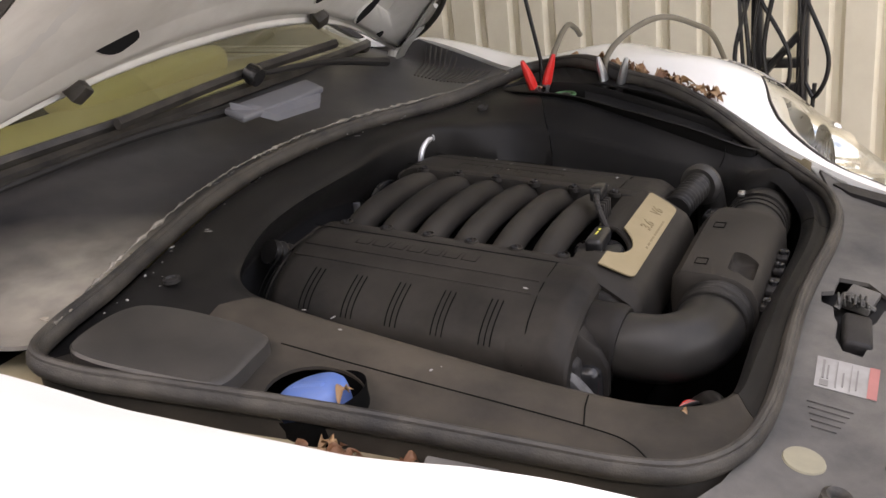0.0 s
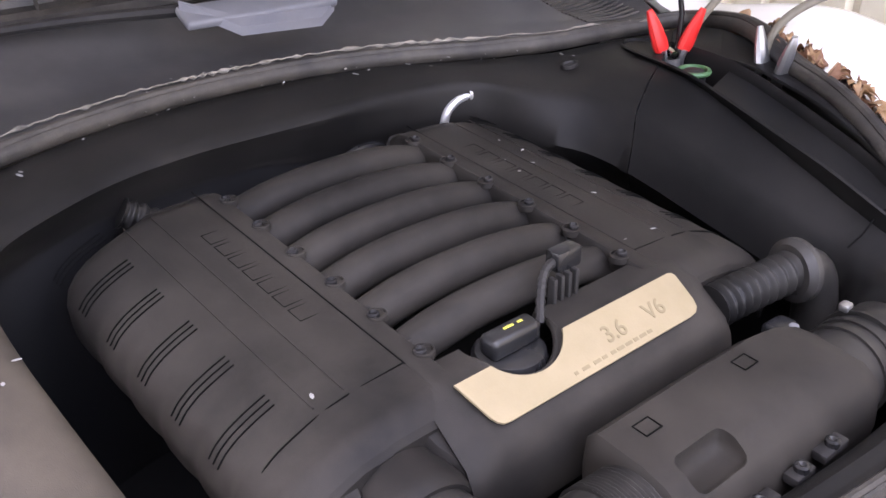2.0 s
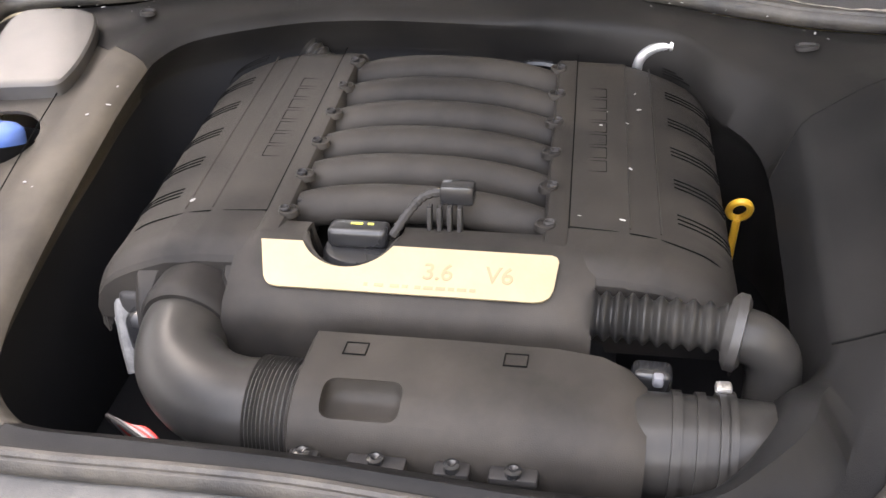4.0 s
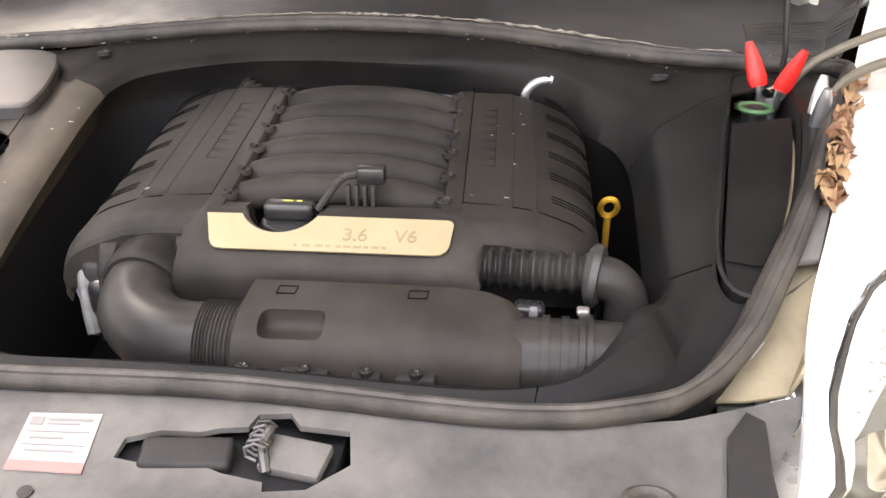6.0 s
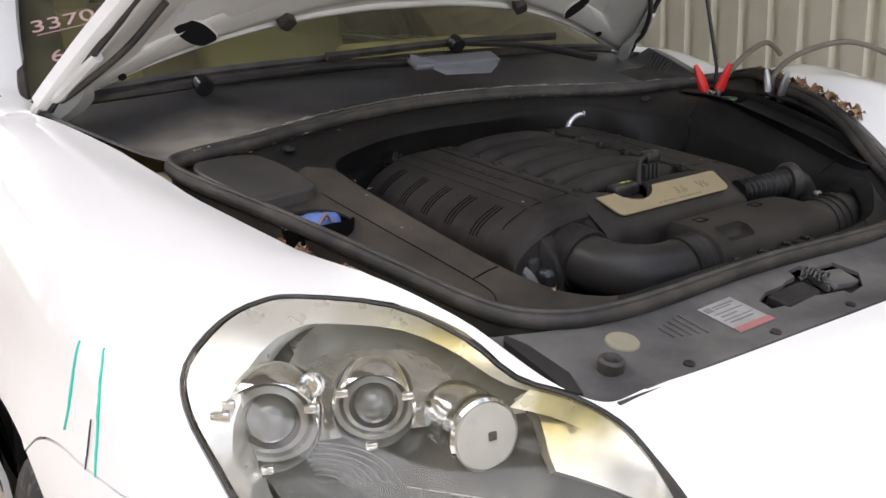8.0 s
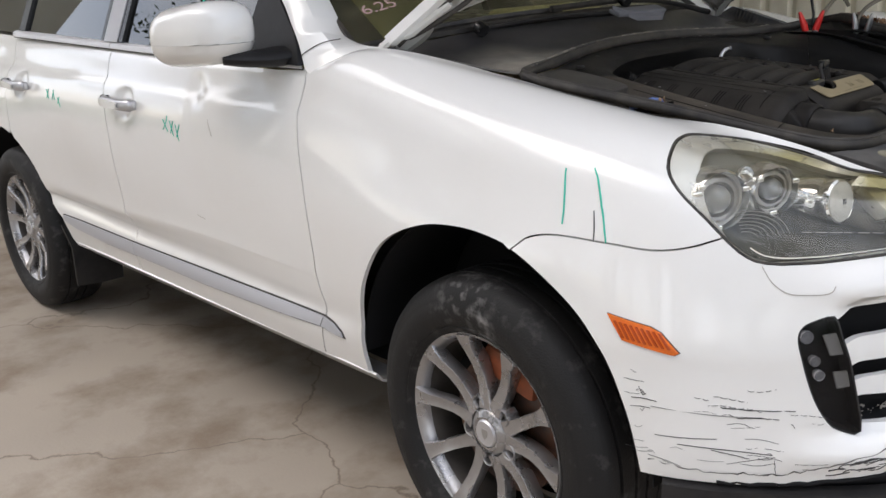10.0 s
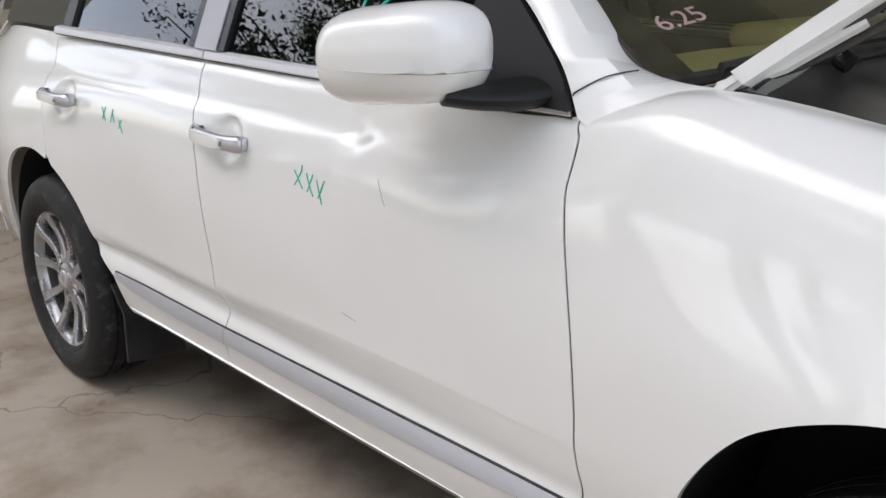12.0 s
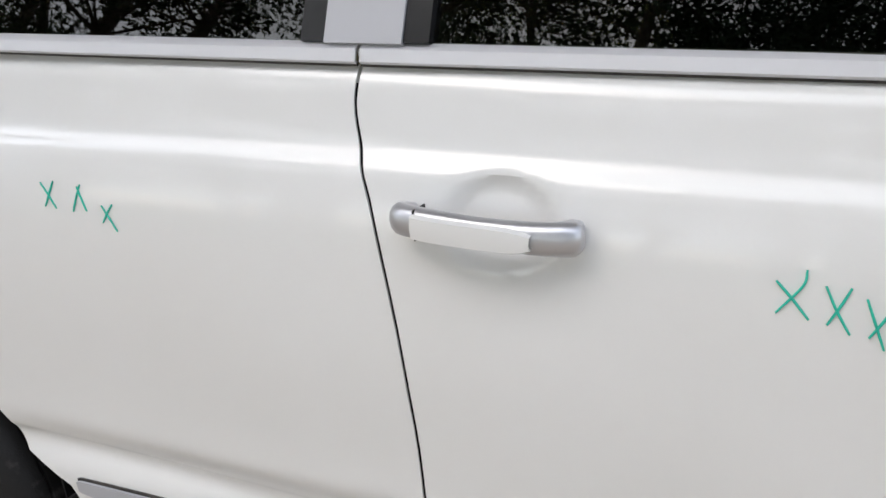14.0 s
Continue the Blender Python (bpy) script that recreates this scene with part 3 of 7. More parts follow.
DENTS_FRONT = (((-1.118, 0, 1.125), (.045, .030), .015), ((-1.135, 0, 1.160), (.026, .020), .008), ((-1.060, 0, 1.122), (.060, .014), -.004), ((-.90, 0, 1.135), (.09, .016), -.0035), ((-1.16, 0, 1.08), (.018, .09), -.003), ((-.98, 0, 1.16), (.16, .045), .008), ((-.86, 0, 1.09), (.13, .05), .007), ((-1.05, 0, .82), (.26, .17), .007),
               ((-1.25, 0, .80), (.10, .05), -.003), ((-1.596, 0, 1.074), (.064, .045), .017))
DENTS_REAR = (((-2.25, 0, .80), (.22, .16), .005), ((-2.05, 0, 1.14), (.12, .03), -.003), ((-2.616, 0, 1.086), (.064, .045), .017))


def body_panels():
    g = 0.0018
    # fender: in front of the door seam, above the bumper seam, round the arch, down to the sill
    fender = [(.753, 1.4), (.753, 1.0205), (.70, .993), (.66, .972)] + SEAM_BUMPER[::-1] + [p for p in ARCH_F[::-1] if p[0] < .22 and p[1] > .47] + [(-.358, .425), (-.559, .425)]
    fender += [p for p in SEAM_FRONT[::-1] if p[1] > .43] + [(-.585, 1.4)]
    bm = boolean(shell(6, 12), side_prism(grown(fender, -g)), "INTERSECT")
    bm = boolean(bm, lamp_prism(grow=0.003))
    # the right fender's inner edge stands further out, so that the gutter beside the seal shows
    right = part("fender", bm.copy(), PAINT, car, "white front fender with green pen marks")
    for v in right.data.vertices:
        x, y = v.co.x, -v.co.y
        d = max(0.0, y - float(np.interp(x, (-.39, -.05, .25, .361, .507, .76), (.775, .662, .572, .542, .4985, .45))))
        wide = float(np.interp(x, (.30, .46, .52, .60), (.12, .10, .045, .02)))
        v.co.y -= float(np.interp(x, (-.12, 0, .1, .45, .55, .62), (0, .014, .028, .026, .013, 0))) * max(0.0, 1 - d / wide) ** 2
        v.co.z += .013 * float(np.interp(x, (.32, .44, .66, .74), (0, 1, 1, .2))) * max(0.0, 1 - d / max(wide, .036)) ** 1.5
    part("fender", mirrored(bm), PAINT, car, "white front fender with green pen marks")
    # bumper: the rest of the front
    bm = shell(8, 14, along=24, carved=True)
    keep = [(.20, .485), (.75, .487), (.80, .497), (.835, .504), (.86, .508), (.891, .518), (.915, .520), (.944, .527), (.981, .537), (1.3, .533), (1.3, 1.4), (.7545, 1.4), (.7545, 1.018), (.70, .989), (.66, .968)] + SEAM_BUMPER[::-1]
    bm = boolean(bm, side_prism(grown(keep, -g), y1=0.02), "INTERSECT")
    cut_arch = list(ARCH_F)
    bm = boolean(bm, side_prism(cut_arch))
    bm = boolean(bm, lamp_prism(grow=0.003))
    for poly in SLOTS:
        bm = boolean(bm, slot_prism(poly))
    return bm


SLOT_WAY = Vector((0.85, -0.52, 0.0)).normalized()
SLOTS = [
    [(.790, -.730, .808), (.815, -.690, .824), (.930, -.500, .842), (.931, -.488, .7935), (.777, -.724, .763)],
    [(.792, -.717, .720), (.944, -.472, .7425), (.946, -.472, .7145), (.798, -.711, .688)],
    [(.806, -.705, .6595), (.948, -.470, .6595), (.938, -.499, .6365), (.905, -.572, .6065), (.814, -.702, .6045)],
]
DRL = [(.763, -.776, .771), (.763, -.770, .795), (.775, -.756, .808), (.803, -.729, .817), (.817, -.724, .783), (.831, -.718, .739), (.841, -.711, .688), (.853, -.704, .603), (.824, -.733, .608),
       (.808, -.747, .627), (.791, -.760, .664), (.775, -.771, .721)]
GRILLE = [(-.379, .790), (-.375, .813), (-.346, .822), (.03, .824), (.03, .690), (-.318, .690), (-.345, .712), (-.366, .748)]


def slot_prism(poly, back=0.2, grow=0.0):
    side = Vector((0, 0, 1)).cross(SLOT_WAY).normalized()
    mid = sum((Vector(p) for p in poly), Vector()) / len(poly)
    if len(poly) > 8:
        poly = [tuple(p) for p in spline(poly, 3, True)]
    flat = grown([((Vector(p) - mid).dot(side), p[2]) for p in poly], grow)
    base = mid - SLOT_WAY * back
    base.z = 0
    return prism([base + side * a + Vector((0, 0, b)) for a, b in flat], SLOT_WAY * 2 * back)


def bumper():
    bm = body_panels()
    bm = boolean(bm, slot_prism(DRL, grow=0.002))
    bm = boolean(bm, prism([(.5, y, z) for y, z in GRILLE], (.8, 0, 0)))
    bm = join(mirrored(bm), bm)
    front = part("front_bumper", bm, PAINT, car, "white front bumper, scraped and cracked along its lower edge")
    grille_line = [(-y, z) for y, z in GRILLE if y < 0][::-1]
    part("grille_backing", prism([(.93, y, z) for y, z in grown([(y, z) for y, z in GRILLE if y < 0] + grille_line, .02)], (.006, 0, 0)), DARK, front, "black mesh behind the centre grille")
    for k in range(3):
        z = .722 + .032 * k
        part("grille_bar", box((.955, 0, z), (.022, .70, .008), .003), PLASTIC, front)
    for s in (1, -1):
        flip = (lambda b: b) if s > 0 else mirrored
        # dark backing behind the air slots, and the running lamp beside them
        part("air_slot", flip(slot_backing()), DARK, front, "black air intake behind the white bars")
        bowl = boolean(shell(10, 13, off=-0.040, thick=0.004), slot_prism(DRL, grow=0.001), "INTERSECT")
        part("bowl", flip(bowl), BOWL, front)
        wall = boolean(boolean(shell(10, 13, off=-0.002, thick=0.040), slot_prism(DRL, grow=0.0015), "INTERSECT"), slot_prism(DRL, grow=-0.0015))
        part("lamp_wall", flip(wall), BOWL, front)
        lens = boolean(shell(10, 13, off=-0.001, thick=0.003, along=16), slot_prism(DRL, grow=-0.001), "INTERSECT")
        o = part("fog_lamp", flip(lens), SMOKED, front, "smoked lens of the small bumper lamp")
        o.visible_shadow = False
        # the pale ends of the bars behind the lens
        for poly in ([(.795, -.738, .779), (.814, -.722, .783), (.828, -.716, .745), (.808, -.733, .743)], [(.815, -.729, .710), (.834, -.713, .713), (.841, -.709, .684), (.822, -.725, .679)]):
            part("bar_end", flip(boolean(shell(10, 13, off=-0.016, thick=0.004), slot_prism(poly), "INTERSECT")), FACE, front)
        for x, y, z, r in ((.763, -.757, .781, .0125), (.778, -.751, .737, .0100), (.786, -.748, .711, .0100)):
            m = look((x, y, z), Vector((x, y, z)) - Vector((.8, -.6, 0)))
            part("reflector", flip(lathe(((r, 0.010), (r, 0.002), (r * .8, -.005), (r * .4, -.011), (.001, -.013)), m, 10, caps=False)), LAMP_CUP, front)
        # white fins that carry the bars on into the bumper's face
        for top, low, tip in (((.931, -.488, .7935), (.944, -.472, .7425), (.987, -.424, .755)), ((.946, -.472, .7145), (.948, -.470, .6595), (.993, -.393, .663))):
            a, b, t = Vector(top), Vector(low), Vector(tip)
            out = SLOT_WAY * .010
            root = [a.lerp(b, f) - Vector((.012, .022, 0)) * .8 for f in (0, .35, .7, 1)]
            rings = []
            for f in (0, .3, .6, .85, 1):
                k = (1 - f) * .98 + .02
                base = t - SLOT_WAY * .004
                ring = [base.lerp(q, k) for q in root]
                ring = [ring[0] - out * k, ring[0] + out * .3 * k, ring[1] + out * k, ring[2] + out * .9 * k, ring[3] - out * .1 * k, ring[3] - out * k]
                rings.append(ring)
            part("fin", flip(skin_rings(bmesh.new(), rings)), PAINT, front)
        # grit and dry scraps caught in the lowest slot
        rng = random.Random(31)
        bm = bmesh.new()
        for k in range(70):
            f = rng.random()
            c = Vector((.826, -.655, .607)).lerp(Vector((.925, -.515, .632)), f) - SLOT_WAY * rng.uniform(.002, .03) + Vector((0, 0, rng.uniform(-.006, .008)))
            d = rng.uniform(.002, .007)
            bmesh.ops.create_cube(bm, size=1, matrix=Matrix.Translation(c) @ Matrix.Rotation(rng.uniform(0, 6), 4, Vector((rng.random(), rng.random(), rng.random() + .01))) @ Matrix.Diagonal((d, d * .6, d * rng.uniform(.15, .5), 1)))
        tagged(part("debris", flip(bm), PALE_SCRATCH, front, "grey grit caught in the lowest slot"), kind="stuff")
    for s in (1, -1):
        poly = [(.463, .803), (.545, .790), (.565, .781), (.598, .747), (.591, .742), (.497, .758)]
        mk = boolean(shell(9, 11, off=0.004, thick=0.012), side_prism(poly), "INTERSECT")
        gk = boolean(shell(9, 11, off=0.0012, thick=0.006), side_prism(grown(poly, .0013)), "INTERSECT")
        if s < 0:
            mk, gk = mirrored(mk), mirrored(gk)
        marker = part("side_marker", mk, ORANGE, front, "amber side marker lens")
        for k in range(9):
            x = .478 + .0105 * k
            rib = boolean(shell(9, 11, off=0.0062, thick=0.006), side_prism([(x, .793 - .012 * k / 8), (x + .004, .793 - .012 * k / 8), (x + .024, .763 - .010 * k / 8), (x + .020, .763 - .010 * k / 8)]), "INTERSECT")
            part("rib", rib if s > 0 else mirrored(rib), AMBER_DEEP, marker)
        part("marker_gasket", gk, SEAL, front)
    return front


def slot_backing():
    return boolean(shell(10, 13, off=-0.060, thick=0.006, carved=True), prism([(.5, -1, .56), (1.2, -1, .56), (1.2, -1, .88), (.5, -1, .88)], (0, 1.0, 0)), "INTERSECT")


def doors():
    g = 0.0023
    dents = DENTS_FRONT
    front = [q for q in SEAM_FRONT if q[1] > .425] + [(-.559, .425), (-1.748, .425)] + [q for q in SEAM_MID[::-1] if q[1] > .43]
    bm = boolean(shell(4, 7, dents=dents, along=40), side_prism(grown(front, -g)), "INTERSECT")
    two_f = two_sides("front_door", bm, PAINT, "white front door, dented below the mirror, marked XXX")
    rear_dents = DENTS_REAR
    tail = [p for p in ARCH_R if p[0] > -2.77 and p[1] > .40]
    rear = [q for q in SEAM_MID if q[1] > .43] + [(-1.748, .425), (-2.37, .415), (-2.40, .44), (-2.425, .53)] + [(x + .002, z) for x, z in tail if z > .58] + SEAM_REAR[::-1]
    bm = boolean(shell(2, 5, dents=rear_dents, along=30), side_prism(grown(rear, -g)), "INTERSECT")
    two_r = two_sides("rear_door", bm, PAINT, "white rear door with small green pen marks")
    quarter = [(-4.4, 1.4)] + SEAM_REAR + [p for p in ARCH_R if p[0] < -2.77] + [(-3.36, .42), (-4.4, .42)]
    bm = boolean(shell(0, 3), side_prism(grown(quarter, -g), y1=0.0), "INTERSECT")
    two_sides("quarter_panel", bm, PAINT, "white rear quarter panel")
    return two_f, two_r


def hollow():
    """The dark inner body: floor pan, wheel houses and the panels behind the outer skin."""
    part("floor_pan", box((-1.5, 0, .46), (3.6, 1.60, .12), .03), DARK, car)
    for s in (1, -1):
        for x0, r in ((.085, .462), (-2.925, .452)):
            bm = bmesh.new()
            rings = []
            for y in (-.900, -.80, -.60):
                rings.append([(x0 + r * math.cos(radians(a)), y * s, .45 + (r if x0 < 0 else .475) * math.sin(radians(a))) for a in range(0, 181, 8)])
            sheet(rings, 0.004, bm)
            bm.faces.new([bm.verts.new(p) for p in rings[-1]])
            part("wheel_house", bm, DARK, car)
        rows = skin_grid(3, 7, along=4, down=3, off=-0.035)
        rows = [[Vector((p.x, p.y * s, p.z)) for p in r] for r in rows]
        part("door_inner", sheet([r[:31] for r in rows if -2.40 < r[12].x < -.40], 0.004), DARK, car)


front_bumper = bumper()
front_door, rear_door = doors()
hollow()


# ---- on the skin: marks, trims, handles ----
SKIN_FINE = [p for r in skin_grid(2, 14, along=24, down=10) for p in r]
SKIN_XZ = np.array([(p.x, p.z) for p in SKIN_FINE])
SKIN_Y = np.array([p.y for p in SKIN_FINE])


def on_skin(x, z, out=0.002, dents=()):
    """The point of the right side's skin at x and z, moved out a little."""
    d = ((SKIN_XZ - (x, z)) ** 2).sum(1)
    near = np.argsort(d)[:4]
    w = 1 / (d[near] + 1e-6)
    y = float((SKIN_Y[near] * w).sum() / w.sum())
    for c, r, k in dents:
        q = ((x - c[0]) / r[0]) ** 2 + ((z - c[2]) / r[1]) ** 2
        y += k * math.exp(-q ** 4 if k > .015 else -q)
    return sculpt(Vector((x, y, z))) + Vector((0, -out, 0)) if x > .6 else Vector((x, y - out, z))


def stroke(pts, width, dents=(), bm=None, out=0.0012):
    """A flat pen or scrape line that lies on the skin."""
    line = spline([(x, z, 0) for x, z in pts], 6)
    path = [on_skin(p.x, p.y, out, dents) for p in line]
    n = len(path)
    return tube(path, [width * (0.35 + 0.65 * math.sin(math.pi * min(1, max(0.0, (i + 1.5) / (n + 2)))) ** 0.4) for i in range(n)], 6, bm=bm, squash=1.0)


def pen_marks():
    for a in ([(.317, 1.055), (.329, 1.005), (.337, .953)], [(.377, 1.060), (.392, 1.042), (.405, 1.016), (.424, .970), (.438, .930)]):
        part("pen_line", stroke(a, .0019), GREEN, fender_right, "green marker stroke on white paint")
    crosses = (([(-1.295, 1.038), (-1.280, 1.022), (-1.263, 1.001)], [(-1.267, 1.051), (-1.270, 1.035), (-1.294, 1.005)]),
               ([(-1.249, 1.037), (-1.238, 1.013), (-1.225, .990)], [(-1.226, 1.037), (-1.234, 1.020), (-1.246, .998)]),
               ([(-1.212, 1.028), (-1.203, 1.003), (-1.194, .978)], [(-1.185, 1.029), (-1.196, 1.008), (-1.208, .989)]))
    for c in crosses:
        for a in c:
            part("pen_line", stroke(a, .0015, DENTS_FRONT), GREEN, front_door, "green marker stroke on white paint")
    small = (([(-2.326, 1.077), (-2.310, 1.060), (-2.295, 1.041)], [(-2.300, 1.080), (-2.308, 1.062), (-2.317, 1.043)]),
             ([(-2.252, 1.075), (-2.243, 1.058), (-2.234, 1.041)], [(-2.246, 1.078), (-2.254, 1.058), (-2.261, 1.039)]),
             ([(-2.205, 1.051), (-2.190, 1.033), (-2.178, 1.016)], [(-2.184, 1.054), (-2.195, 1.040), (-2.204, 1.027)]))
    for c in small:
        for a in c:
            part("pen_line", stroke(a, .0015, DENTS_REAR), GREEN, rear_door, "green marker stroke on white paint")
    for a, w in (([(-1.015, 1.058), (-1.0, 1.030), (-.988, 1.009)], .0009), ([(-1.155, .747), (-1.13, .742), (-1.107, .739)], .0009)):
        part("scratch", stroke(a, w, DENTS_FRONT, out=.0004), PALE_SCRATCH, front_door)
    part("scratch", stroke([(.400, .985), (.408, .955), (.412, .930)], .0012), SCRATCH, fender_right)


def scrapes():
    lines = (((.514, .702), (.525, .698)), ((.501, .682), (.540, .682)), ((.529, .671), (.539, .656)), ((.516, .646), (.564, .646)), ((.515, .628), (.553, .631)),
             ((.654, .668), (.702, .659)), ((.553, .636), (.724, .630)), ((.662, .647), (.768, .644)), ((.686, .627), (.747, .627)), ((.761, .619), (.769, .611)),
             ((.561, .578), (.661, .583)), ((.600, .565), (.740, .557)), ((.548, .533), (.605, .518)), ((.653, .560), (.709, .547)), ((.743, .548), (.746, .513)), ((.677, .533), (.744, .554)))
    rng = random.Random(4)
    for (x0, z0), (x1, z1) in lines:
        mid = ((x0 + x1) / 2, (z0 + z1) / 2 + rng.uniform(-.003, .003))
        part("scrape", stroke([(x0, z0), mid, (x1, z1)], rng.uniform(.0005, .0010), out=.0007), SCRATCH, front_bumper)
    for k in range(34):
        x, z = rng.uniform(.50, .80), rng.choice((rng.gauss(.64, .02), rng.gauss(.55, .02)))
        d = rng.uniform(.006, .05)
        part("scrape", stroke([(x, z), (x + d / 2, z + rng.uniform(-.003, .003)), (x + d, z + rng.uniform(-.008, .006))], rng.uniform(.0003, .0006), out=.0005), SCRATCH, front_bumper)


def door_gaps():
    """Near-black tubes laid in the gaps between doors and fender, standing in for their shade."""
    for line, dents in ((SEAM_FRONT, ()), (SEAM_MID, ())):
        pts = [on_skin(x, z, -.0045, dents) for x, z in line if .43 < z < 1.23]
        right = tube(pts, .0032, 6)
        left = mirrored(right.copy())
        part("door_gap", right, DEEP_SHADE, car)
        part("door_gap", left, DEEP_SHADE, car)


door_gaps()
fender_right = [o for o in car.children if o.name.startswith("fender") and o.data.vertices[0].co.y < 0][0]
pen_marks()
scrapes()


def lip():
    """The cracked edge and the black spoiler under the bumper."""
    crack = [(.546, -.920, .524), (.641, -.875, .513), (.708, -.832, .517), (.753, -.796, .518), (.811, -.748, .541), (.871, -.688, .568), (.922, -.613, .589), (.960, -.528, .597), (.986, -.456, .598)]
    rng = random.Random(8)
    pts = [sculpt(p) + Vector((0, 0, rng.uniform(-.003, .003))) + Vector((.002, -.002, 0)) for p in spline(crack, 7)]
    part("crack", tube(pts, [rng.uniform(.0004, .0015) for _ in pts], 6), SCRATCH, front_bumper, "dark ragged crack in the bumper")
    # the torn lower edge, gaping wider towards the nose
    torn = spline([(.66, .490, 0), (.72, .492, 0), (.78, .498, 0), (.835, .506, 0), (.891, .519, 0), (.944, .527, 0), (.981, .539, 0)], 6)
    n = len(torn) - 1
    part("torn_edge", tube([on_skin(p.x, p.y + rng.uniform(-.003, .003), .001) for p in torn], [.0015 + .003 * (k / n) + rng.uniform(0, .002) for k in range(n + 1)], 8, squash=1.0), DARK, front_bumper, "dark torn edge low on the bumper")
    for k in range(26):
        x = rng.uniform(.80, .95)
        z = float(np.interp(x, (.80, .95), (.525, .565))) + rng.uniform(-.016, .012)
        part("scrape", stroke([(x, z), (x + rng.uniform(.004, .014), z + rng.uniform(.0, .008)), (x + rng.uniform(.016, .03), z + rng.uniform(.004, .014))], rng.uniform(.0005, .0018), out=.0006), SCRATCH, front_bumper)
    # black sheet added so that the gap under the bumper looks deep in shade
    back = boolean(shell(10, 14, off=-.022, thick=.006), prism([(.70, -1.1, .42), (1.2, -1.1, .42), (1.2, -1.1, .575), (.70, -1.1, .575)], (0, 1.1, 0)), "INTERSECT")
    part("bumper_core", join(mirrored(back), back), DARK, front_bumper, "added black backing behind the torn edge")
    rows = skin_grid(10, 14, along=8, down=6)
    sec = []
    for r in rows:
        low = [p for p in r if p.z < .50]
        out = Vector((low[0].x - .25, low[0].y + .35 * (low[0].y < -.36), 0)).normalized()
        sec.append([low[0] + Vector((0, 0, .004)) - out * .012, low[0] + out * .010, low[0] + Vector((0, 0, -.035)) + out * .012, low[0] + Vector((0, 0, -.06)) - out * .03])
    bm = sheet(sec, .006)
    bm = join(mirrored(bm), bm)
    part("spoiler_lip", bm, PLASTIC, front_bumper, "black plastic lip, scuffed")
    # washer cover outline
    w = [on_skin(x, z, .0006) for x, z in ((.693, .905), (.711, .878), (.735, .860), (.760, .857), (.781, .858), (.790, .863), (.792, .872))]
    part("washer_cover_edge", tube(spline(w, 4), .0009, 5), PALE_SCRATCH, front_bumper)


lip()


